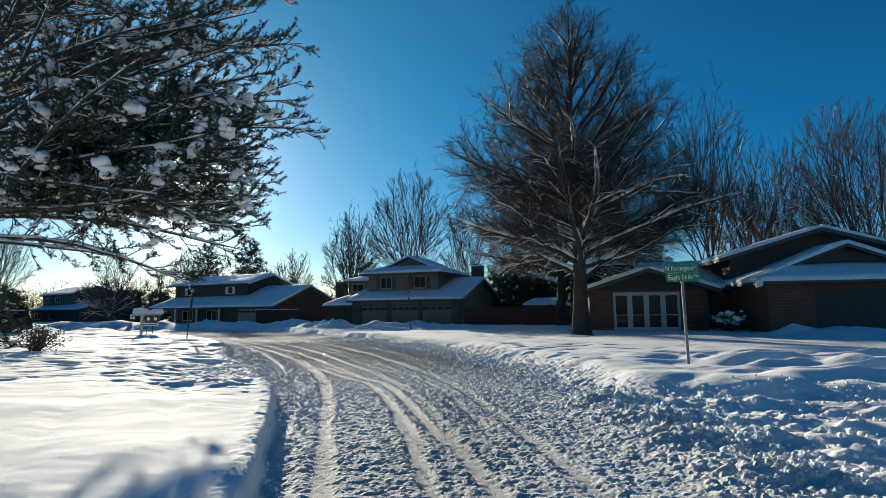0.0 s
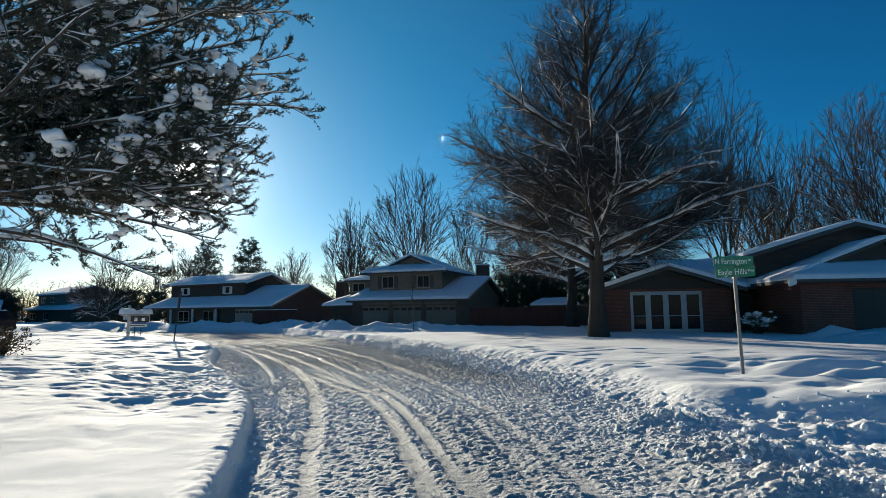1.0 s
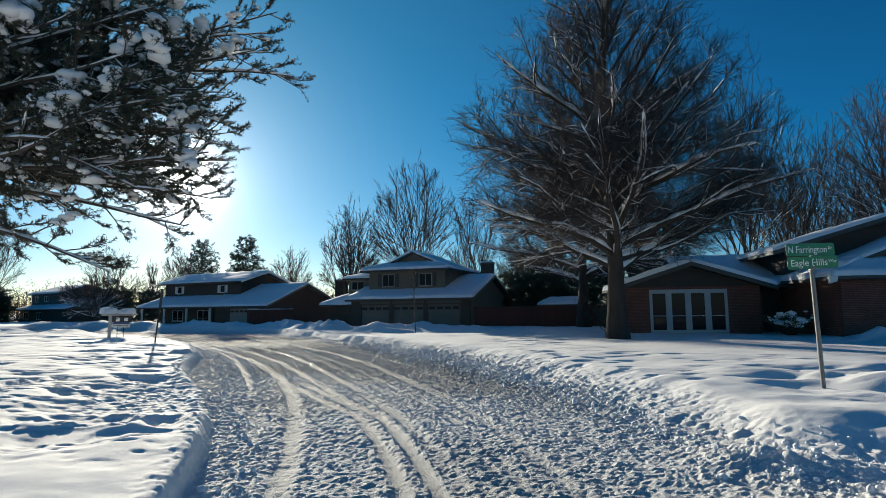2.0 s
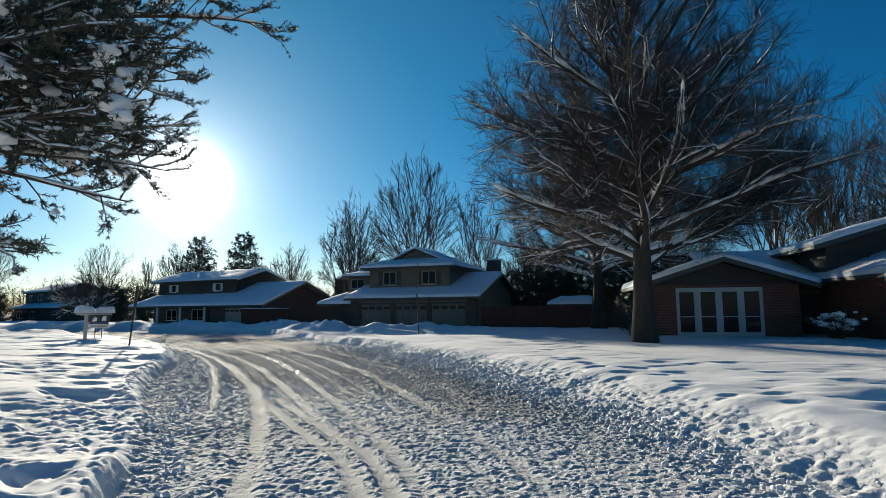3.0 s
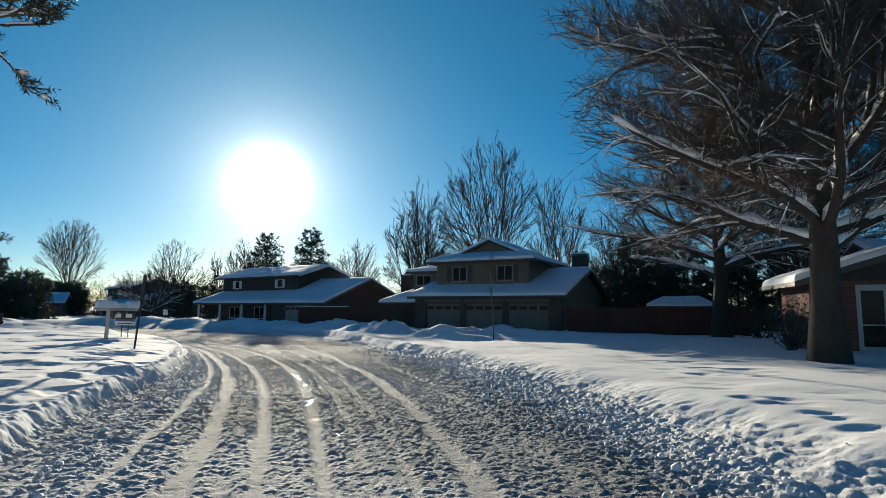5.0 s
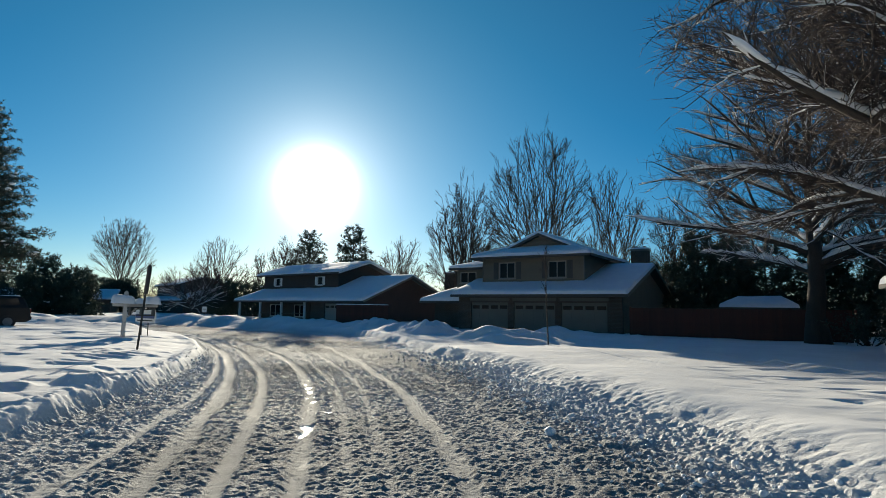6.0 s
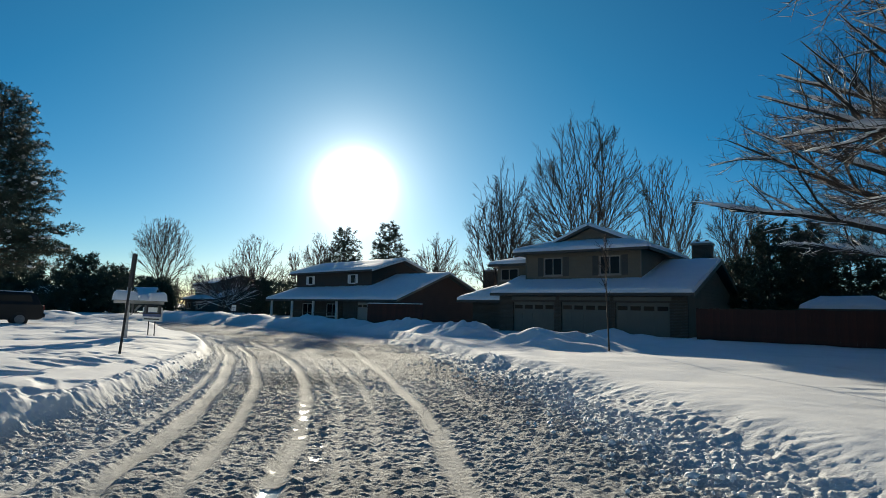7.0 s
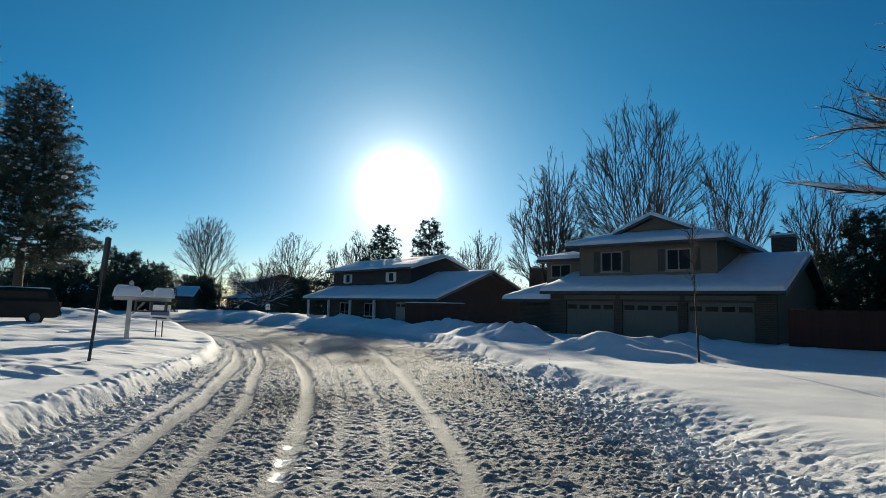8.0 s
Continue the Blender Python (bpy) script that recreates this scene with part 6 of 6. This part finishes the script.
# behind the triple-garage house
vase_tree("bare_tree", -4.5, 75.0, 20.0, 1.0, "tall bare tree with vase-shaped crown behind the tan house", 21, stems=11, radius=0.30, lean=(4, 42), fork=0.2, twig_r=0.015, deep=1, density=1.7, dome=0.28)
vase_tree("bare_tree", -11.7, 70.0, 14.4, 0.9, "bare tree with dense twiggy crown behind the tan house", 22, stems=9, radius=0.22, lean=(6, 38), twig_mat=M_TWIG, twig_r=0.016, deep=1, density=1.8, dome=0.23)
vase_tree("bare_tree", 2.9, 76.0, 16.0, 0.85, "slim bare tree behind the tan house", 23, stems=8, radius=0.22, lean=(5, 36), twig_r=0.015, deep=1, density=1.6, dome=0.2)
vase_tree("bare_tree", 8.3, 72.0, 11.7, 0.8, "bare tree behind the board fence", 24, stems=9, radius=0.22, lean=(8, 42), twig_mat=M_TWIG, twig_r=0.016, deep=1, density=1.6, dome=0.22)
# round the porch house
spruce("spruce_tree", -39.5, 94.0, 12.6, 9.5, "dark spruce dusted with snow behind the porch house", 31, 0.1, 0.75, needle=0.4, blades=12, power=0.5)
spruce("spruce_tree", -32.5, 94.0, 13.4, 9.5, "dark spruce dusted with snow behind the porch house", 32, 0.1, 0.75, needle=0.4, blades=12, power=0.5)
vase_tree("bare_tree", -25.5, 95.0, 12.0, 1.0, "bare tree behind the porch house", 33, stems=9, radius=0.2, lean=(8, 40), twig_r=0.022, deep=1)
# down the street
vase_tree("bare_tree", -88.6, 112.0, 19.0, 1.0, "bare tree with a wide vase-shaped crown", 41, stems=9, radius=0.34, lean=(3, 24), fork=0.12, twig_r=0.022, deep=1, density=1.3, dome=0.3)
vase_tree("bare_tree", -53.0, 92.0, 11.5, 1.1, "round-crowned bare tree beside the grey house", 42, radius=0.2, lean=(10, 58), twig_mat=M_TWIG, twig_r=0.022, deep=1, dome=0.42)
vase_tree("small_tree", -44.5, 74.5, 6.0, 1.5, "small red-twigged tree with snow on its branches", 43, radius=0.12, lean=(20, 66), twig_mat=M_TWIG_RED, snow=True, fork=0.18, twig_r=0.014, deep=1, dome=0.6)
vase_tree("bare_tree", -46.0, 92.0, 11.5, 0.8, "slim bare tree behind the houses", 44, stems=3, radius=0.14, lean=(4, 14), twig_r=0.02, deep=1, dome=0.1)
vase_tree("bare_tree", -40.5, 90.0, 11.5, 0.9, "bare tree behind the houses", 45, stems=8, radius=0.16, lean=(8, 36), twig_r=0.02, deep=1)
# near the parked car
spruce("spruce_tree", -47.5, 50.5, 18.0, 14.0, "large snow-laden spruce beside the parked car", 51, 0.35, 1.25, needle=0.22, power=0.6, blades=11, low=0.22)
spruce("spruce_tree", -95.0, 96.0, 11.0, 9.0, "dark spruce far down the street", 52, 0.1, 0.5, needle=0.45, blades=12)
for i, (hx, hy, hh, hw) in enumerate(((-72.0, 67.0, 4.8, 8.0), (-67.0, 68.0, 5.0, 8.0), (-62.5, 70.0, 4.4, 7.0), (-59.0, 72.5, 4.4, 6.5), (-63.0, 76.5, 5.4, 6.5), (-47.0, 85.0, 4.4, 6.0), (-42.0, 83.5, 4.0, 5.0), (-77.0, 99.0, 5.0, 9.0), (-84.0, 105.0, 5.4, 10.0), (-72.0, 80.0, 7.6, 6.5))):
    spruce("evergreen_shrub", hx, hy, hh, hw, "dark evergreen shrub across the street", 60 + i, 0.08, 0.85, category="shrub", needle=0.5, blades=14, power=0.35)
vase_tree("bare_tree", -33.0, 34.5, 17.0, 1.0, "bare tree beside the parked car", 55, stems=8, radius=0.22, lean=(8, 42), twig_mat=M_TWIG, twig_r=0.009, deep=1)
# evergreens behind the fence
for i, (hx, hy, hh, hw) in enumerate(((6.0, 61.5, 4.8, 3.6), (7.6, 60.0, 7.0, 3.4), (9.4, 59.5, 6.0, 3.6), (11.5, 58.5, 5.6, 4.8), (14.5, 57.0, 6.2, 5.2), (17.5, 55.0, 5.8, 5.6), (20.5, 54.0, 5.8, 5.6), (10.6, 63.0, 7.2, 4.8))):
    spruce("evergreen_tree", hx, hy, hh, hw, "dark narrow evergreen behind the board fence", 70 + i, 0.06, 1.0, needle=0.42, blades=15, power=0.4)


def far_woods():
    """The wooded skyline behind the last houses: trunks and twiggy crowns, beyond counting."""
    rng = np.random.default_rng(99)
    stems, tips, ways = [], [], []
    for i in range(260):
        a = radians(-75 + 150 * (i + rng.uniform()) / 260)
        r = rng.uniform(112, 165)
        bx, by = math.sin(a) * r - 10, math.cos(a) * r + 20
        h = rng.uniform(5.0, 9.5)
        stems.append((np.array([[bx, by, 0], [bx, by, h * 0.5], [bx, by, h * 0.9]]), np.array([0.22, 0.15, 0.05])))
        n = 44
        q = rng.normal(size=(n, 3)) * np.array([[h * 0.3, h * 0.3, h * 0.25]]) + np.array([[bx, by, h * 0.6]])
        q[:, 2] = np.clip(q[:, 2], 0.4, h)
        tips.append(q)
        ways.append(rng.normal(size=(n, 3)) * 0.35 + np.array([[0, 0, 0.9]]))
        tips.append(np.column_stack([bx + rng.normal(size=18) * 2.5, by + rng.normal(size=18) * 2.5, rng.uniform(0.3, 2.4, 18)]))
        ways.append(rng.normal(size=(18, 3)) * 0.5 + np.array([[0, 0, 0.6]]))
    tips, ways = np.concatenate(tips), np.concatenate(ways)
    ways /= np.linalg.norm(ways, axis=1, keepdims=True)
    v1, f1 = tubes_of(stems, 3)
    v2, f2 = tufts(tips, ways, 1.3, 7, rng, 0.05)
    f1 = np.concatenate([f1[:, [0, 1, 2]], f1[:, [0, 2, 3]]])
    o = part("far_woods", joined([(v1, f1), (v2, f2)]), M_TWIG)
    tagged(o, "bare brown trees along the distant skyline", "woods", kind="stuff")


far_woods()

# ---------------------------------------------------------------- street furniture and small things


def lettering(text, size, mat, parent, m, name="lettering"):
    cu = bpy.data.curves.new(name, "FONT")
    cu.body, cu.size, cu.extrude, cu.align_x, cu.align_y = text, size, 0.0015, "CENTER", "CENTER"
    tmp = new("tmp_text", cu)
    dg = bpy.context.evaluated_depsgraph_get()
    me = bpy.data.meshes.new_from_object(tmp.evaluated_get(dg))
    bpy.data.objects.remove(tmp)
    me.materials.clear()
    me.materials.append(mat)
    o = new(name, me)
    o.parent = parent
    o.matrix_basis = m
    return o


def street_sign():
    x, y = 6.32, 14.85
    z = ground_z(x, y) - 0.1
    s = thing("street_sign", pose(x, y, z, 0, -1.2, 0), "steel post with two green street-name signs", "sign")
    part("post", Solid().ring((0, 0), 0.038, 0.038, 0, 2.32, 14), M_STEEL, s, smooth=False)
    for zz, w, text, small, turn, dx in ((2.36, 0.82, "Eagle Hills", "Way", -14, 0.0), (2.60, 0.95, "N Farrington", "Dr", 6, -0.02)):
        e = new("name_sign")
        e.parent = s
        e.matrix_basis = pose(dx, -0.045, zz, 0, 0, turn)
        q = Solid().prism([(-w / 2 + 0.03, -0.115), (w / 2 - 0.03, -0.115), (w / 2, -0.085), (w / 2, 0.085), (w / 2 - 0.03, 0.115), (-w / 2 + 0.03, 0.115), (-w / 2, 0.085), (-w / 2, -0.085)], "y", -0.004, 0.004)
        part("sign_plate", q, M_SIGN_GREEN, e)
        lettering(text, 0.155, M_SIGN_WHITE, e, Matrix.Translation((-0.06, -0.007, -0.005)) @ pose(0, 0, 0, 90) @ Matrix.Diagonal((0.95, 1.15, 1, 1)))
        lettering(small, 0.07, M_SIGN_WHITE, e, Matrix.Translation((w / 2 - 0.09, -0.007, 0.02)) @ pose(0, 0, 0, 90))
    part("bracket", Solid().box(-0.05, 0.05, -0.06, 0.03, 2.22, 2.28).box(-0.012, 0.012, -0.05, 0.01, 2.47, 2.49), M_STEEL, s)
    for zz in (2.30, 2.42):
        part("bolt", Solid().ring((0, 0), 0.012, 0.012, 0, 0.012, 6), M_SIGN_WHITE, s).matrix_basis = pose(0, -0.065, zz, 90)


def marker_post():
    x, y = -14.0, 30.85
    z = ground_z(x, y) - 0.1
    m = thing("marker_post", pose(x, y, z, 0, 5.5, 0), "leaning dark metal post with a narrow sign edge-on", "post")
    part("post", Solid().prism([(-0.035, -0.02), (-0.01, -0.02), (-0.006, 0.008), (0.006, 0.008), (0.01, -0.02), (0.035, -0.02), (0.035, -0.012), (0.016, -0.012), (0.012, 0.016), (-0.012, 0.016), (-0.016, -0.012), (-0.035, -0.012)], "z", 0, 2.62), M_DARK_POST, m)
    part("sign_plate", Solid().box(-0.048, 0.048, -0.035, 0.035, 1.75, 2.6), M_DARK_POST, m, "narrow dark sign seen edge-on")


def mailbox():
    x, y = -19.35, 36.2
    z = ground_z(x, y) - 0.1
    m = thing("mailbox", pose(x, y, z, 0, 1.0, 55), "white wooden mailbox stand heaped with snow", "mailbox")
    part("post", Solid().box(-0.065, 0.065, -0.065, 0.065, 0, 1.9).prism([(-0.065, 1.9), (0.065, 1.9), (0, 1.97)], "y", -0.065, 0.065), M_TRIM_SHADED, m)
    part("crossbeam", Solid().box(-0.46, -0.067, -0.05, 0.05, 1.32, 1.43), M_TRIM_SHADED, m)
    part("crossbeam", Solid().box(0.067, 1.22, -0.05, 0.05, 1.32, 1.43), M_TRIM_SHADED, m)
    part("brace", Solid().prism([(0.067, 0.88), (0.13, 0.88), (0.5, 1.315), (0.41, 1.315)], "y", -0.035, 0.035), M_TRIM_SHADED, m)
    for xx in (-0.27, 0.45, 0.92):
        b = new("letterbox")
        b.parent = m
        a = np.linspace(0, math.pi, 9)
        outline = [(0.1, 0)] + [(0.1 * math.cos(t), 0.1 + 0.1 * math.sin(t)) for t in a] + [(-0.1, 0)]
        part("box", Solid().prism([(xx + u, 1.434 + w) for u, w in outline], "y", -0.26, 0.24), M_STEEL, b, "grey metal letterbox")
        part("flap", Solid().prism([(xx + u * 0.92, 1.444 + w * 0.92) for u, w in outline], "y", -0.275, -0.262), M_STEEL, b)
    part("paper_box", wall_run(Solid(), 0.16, 1.1, -0.2, 0.2, 0.96, 1.315, [(0.2, 0.6, 1.0, 1.27), (0.66, 1.06, 1.0, 1.27)]), M_DARK_POST, m, "dark open newspaper boxes")
    for a, b, zz, h in ((-0.5, 0.3, 1.44, 0.36), (0.3, 0.66, 1.44, 0.26), (0.62, 1.28, 1.44, 0.38)):
        part("snow_cap", snow_sheet([(a, -0.33, zz), (b, -0.33, zz), (b, 0.3, zz), (a, 0.3, zz)], h, 3, 0.12), M_SNOW, m, "rounded snow on top of the boxes", smooth=True)
    # notice board on two thin legs beside it
    n = thing("yard_sign", pose(-19.6, 37.7, ground_z(-19.6, 37.7) - 0.1, 0, 0, -20), "small white and blue yard sign on thin metal legs", "sign")
    for xx in (-0.25, 0.25):
        part("leg", Solid().box(xx - 0.015, xx + 0.015, -0.015, 0.015, 0, 0.75), M_DARK_POST, n)
    part("board", Solid().box(-0.75, 0.75, -0.018, 0.018, 0.68, 1.22), M_WHITE, n)
    part("stripe", Solid().box(-0.73, 0.73, -0.024, -0.019, 0.86, 1.04), M_BLUE, n, "dark blue stripe")
    part("text_bar", Solid().box(-0.6, 0.6, -0.023, -0.019, 0.74, 0.79), M_DARK_POST, n)


def yard_marker():
    n = thing("yard_sign", pose(-34.7, 63.0, ground_z(-34.7, 63.0), 0, 0, -25), "small pale yard sign in the snow bank", "sign")
    part("leg", Solid().box(-0.02, 0.02, -0.02, 0.02, -0.2, 0.6), M_DARK_POST, n)
    part("board", Solid().box(-0.38, 0.38, -0.015, 0.015, 0.42, 0.95), M_WHITE, n)
    part("text_bar", Solid().box(-0.25, 0.25, -0.02, -0.016, 0.68, 0.74), M_STEEL, n)


def sapling():
    x, y = -2.32, 38.6
    rng = np.random.default_rng(15)
    s = thing("sapling", pose(x, y, ground_z(x, y) - 0.1), "thin young bare tree standing in the lawn snow", "tree")
    line = bent(rng, (0, 0, 0), (-0.02, 0, 1), 3.9, 10, 0.0, 0.008)
    part("trunk", tubes_of([(line, 0.022 * (1 - np.linspace(0, 1, 10)) + 0.007)], 8), M_BARK, s, smooth=True)
    tw = []
    for j in range(34):
        u = rng.uniform(0.42, 0.97)
        q, tg = at_line(line, u)
        w = bent(rng, q, side_way(rng, tg, radians(rng.uniform(20, 40))), rng.uniform(0.3, 0.7) * (1.15 - u * 0.6), 5, 0.35, 0.06)
        tw.append((w, np.array([0.006, 0.0055, 0.005, 0.004, 0.003])))
        for h in range(2):
            q2, t2 = at_line(w, rng.uniform(0.3, 0.8))
            tw.append((bent(rng, q2, side_way(rng, t2, 0.5), 0.25, 5, 0.2, 0.08), np.array([0.006, 0.005, 0.005, 0.004, 0.003])))
    part("twigs", tubes_of(tw, 4), M_TWIG, s)


def leafy_bush(x, y, height, width, label, seed, snowy=False, mat=None):
    """A small shrub: stems from one base, dry leaves that still hang on them, snow caught on top."""
    rng = np.random.default_rng(seed)
    b = thing("shrub", pose(x, y, ground_z(x, y) - 0.1), label, "shrub")
    stems, c, w = [], [], []
    for i in range(26):
        az, inc = rng.uniform(0, 6.28), radians(rng.uniform(5, 58))
        way = (math.cos(az) * math.sin(inc), math.sin(az) * math.sin(inc), math.cos(inc))
        ln = height * rng.uniform(0.75, 1.1) / max(math.cos(inc), 0.62)
        line = bent(rng, (rng.normal() * 0.05, rng.normal() * 0.05, 0), (way[0] * width / height, way[1] * width / height, way[2]), ln, 6, 0.2, 0.07)
        stems.append((line, 0.013 * (1 - np.linspace(0, 1, 6)) + 0.004))
        for j in range(46):
            q, tg = at_line(line, rng.uniform(0.22, 1.0))
            c.append(q + rng.normal(size=3) * 0.07)
            w.append(side_way(rng, tg, radians(50), 0, -0.2))
    stuff_part(part("stem_cluster", tubes_of(stems, 5), M_BARK, b, smooth=True))
    c, w = np.array(c), np.array(w)
    m = len(c)
    s = np.cross(w, rng.normal(size=(m, 3)))
    s /= np.linalg.norm(s, axis=1, keepdims=True)
    ln = rng.uniform(0.07, 0.13, (m, 1))
    V = np.stack([c, c + w * ln * 0.5 + s * ln * 0.26, c + w * ln, c + w * ln * 0.5 - s * ln * 0.26], axis=1).reshape(-1, 3)
    part("leaf_crown", (V, np.arange(4 * m).reshape(-1, 4)), mat or M_DRYLEAF, b, "dull olive-brown leaves")
    if snowy:
        k = rng.choice(m, 70)
        top = c[k][c[k][:, 2] > height * 0.4]
        stuff_part(part("snow_pad_layer", lumps(top + np.array([0, 0, 0.06]), rng.uniform(0.06, 0.13, (len(top), 1)) * np.array([[1.3, 1.3, 0.7]]), rng), M_SNOW, b, "snow caught on the twigs", smooth=True))


def parked_car():
    """Dark sport-utility car seen from behind and beside."""
    c = thing("car", pose(-32.4, 40.2, ground_z(-32.4, 40.2) - 0.1, 0, 0, 238), "black sport-utility car parked in a snowy drive", "car")
    # outline along the length, front at +x
    prof = [(-2.35, 0.42), (-2.4, 0.75), (-2.36, 1.02), (-2.28, 1.12), (-2.08, 1.62), (-1.85, 1.72), (-0.3, 1.77), (0.35, 1.7), (1.05, 1.12), (2.1, 1.0), (2.38, 0.82), (2.42, 0.45), (2.2, 0.34), (-2.2, 0.34)]
    n = len(prof)
    V, F = [], []
    ys = ((-0.93, 0.9), (-0.95, 0.97), (-0.80, 1.0), (0.80, 1.0), (0.95, 0.97), (0.93, 0.9))
    for i, (yy, k) in enumerate(ys):
        for u, w in prof:
            narrow = 1.0 if w < 1.13 else 1 - 0.2 * (w - 1.12) / 0.65
            V.append((u * (0.985 if i in (0, 5) else 1), yy * narrow, 0.34 + (w - 0.34) * (0.985 if i in (0, 5) else 1)))
    for i in range(len(ys) - 1):
        for j in range(n):
            F.append((i * n + j, i * n + (j + 1) % n, (i + 1) * n + (j + 1) % n, (i + 1) * n + j))
    F += [tuple(range(n)), tuple(range(6 * n - 1, 5 * n - 1, -1))]
    part("body", Solid().add(V, F), M_CAR, c)
    part("rear_window", Solid().add([(-2.27, -0.66, 1.2), (-2.27, 0.66, 1.2), (-2.125, 0.6, 1.56), (-2.125, -0.6, 1.56), (-2.2, -0.66, 1.2), (-2.2, 0.66, 1.2), (-2.06, 0.6, 1.56), (-2.06, -0.6, 1.56)],
                                       [(0, 1, 2, 3), (4, 5, 6, 7), (0, 1, 5, 4), (2, 3, 7, 6)]), M_GLASS, c)
    for sgn in (-1, 1):
        part("side_window", Solid().prism([(-1.95, 1.2), (0.7, 1.2), (0.3, 1.58), (-1.8, 1.6)], "y", sgn * 0.86, sgn * 0.885), M_GLASS, c)
        part("tail_lamp", Solid().box(-2.43, -2.36, sgn * 0.8 - 0.09, sgn * 0.8 + 0.09, 0.82, 1.08), M_TAIL, c)
        part("headlight", Solid().box(2.3, 2.43, sgn * 0.68 - 0.18, sgn * 0.68 + 0.18, 0.68, 0.84), M_GLASS, c)
        part("mirror", Solid().box(0.62, 0.78, sgn * 1.0 - 0.1, sgn * 1.0 + 0.1, 1.1, 1.24), M_CAR, c)
        for xx in (-1.42, 1.45):
            wheel = new("wheel")
            wheel.parent = c
            wheel.matrix_basis = pose(xx, sgn * 0.84, 0.36, 90)
            part("tyre", Solid().ring((0, 0), 0.36, 0.36, -0.11, 0.11, 22), M_RUBBER, wheel)
            part("rim", Solid().ring((0, 0), 0.22, 0.22, -0.118, 0.118, 16), M_STEEL, wheel)
    part("bumper", Solid().prism([(-2.46, 0.45), (-2.48, 0.62), (-2.41, 0.68), (-2.38, 0.45)], "y", -0.85, 0.85), M_RUBBER, c)
    part("snow_cover", snow_sheet([(-1.95, -0.72, 1.73), (0.2, -0.72, 1.73), (0.2, 0.72, 1.73), (-1.95, 0.72, 1.73)], 0.05, 7, 0.15), M_SNOW, c, "thin snow on the roof", smooth=True)
    return c


street_sign()
marker_post()
mailbox()
yard_marker()
sapling()
leafy_bush(-15.2, 21.2, 0.95, 1.1, "small olive-brown leafy shrub standing in the snow", 5)
leafy_bush(15.6, 31.0, 1.1, 1.2, "shrub bent under snow beside the house entry", 6, snowy=True)
leafy_bush(10.5, 43.0, 1.6, 2.6, "low dark shrub beside the fence", 9, mat=M_SPRUCE)
leafy_bush(8.2, 34.6, 2.0, 2.4, "low dark shrub at the corner of the brick house", 10, mat=M_SPRUCE)
spruce("evergreen_shrub", -18.3, 23.0, 2.7, 2.4, "snow-smothered evergreen shrub on the lawn", 90, 1.0, 1.2, category="shrub")
parked_car()


def clods_of_snow():
    """Loose lumps thrown up along the street's edges."""
    rng = np.random.default_rng(12)
    n = 3000
    u = rng.uniform(0, 1, n)
    s_pick = 42 + 36 * u ** 1.0
    i = np.clip(np.searchsorted(LINE_S, s_pick) - 1, 0, len(LINE) - 2)
    f = (s_pick - LINE_S[i]) / (LINE_S[i + 1] - LINE_S[i])
    p = LINE[i] * (1 - f)[:, None] + LINE[i + 1] * f[:, None]
    tg = LINE[i + 1] - LINE[i]
    tg /= np.linalg.norm(tg, axis=1, keepdims=True)
    left = np.stack([-tg[:, 1], tg[:, 0]], axis=1)
    half = LINE_HALF[i]
    kind = rng.uniform(0, 1, n)
    off = np.where(kind < 0.8, -2.9 + rng.normal(size=n) * 0.45, half - 0.4 + rng.normal(size=n) * 0.15)
    q = p + left * off[:, None]
    m = int(n * 0.28)
    q[:m, 0] = rng.uniform(3.2, 8.5, m)
    q[:m, 1] = rng.uniform(4.5, 12.0, m) - 0.42 * (q[:m, 0] - 3.0) * 0.5
    z, _, track, _ = ground_fields(q[:, 0], q[:, 1])
    keep = track < 0.3
    q, z = q[keep], z[keep]
    r = 0.012 + 0.03 * rng.uniform(0, 1, len(q)) ** 2.5
    r *= np.where(rng.uniform(0, 1, len(q)) < 0.025, 1.9, 1)
    me = lumps(np.column_stack([q, z + r * 0.3]), r[:, None] * rng.uniform(0.7, 1.3, (len(q), 3)), rng, 0.22, coarse=True)
    o = part("snow_clods", me, M_SNOW, smooth=False)
    tagged(o, "loose lumps of ploughed snow along the street", "snow", kind="stuff")


clods_of_snow()
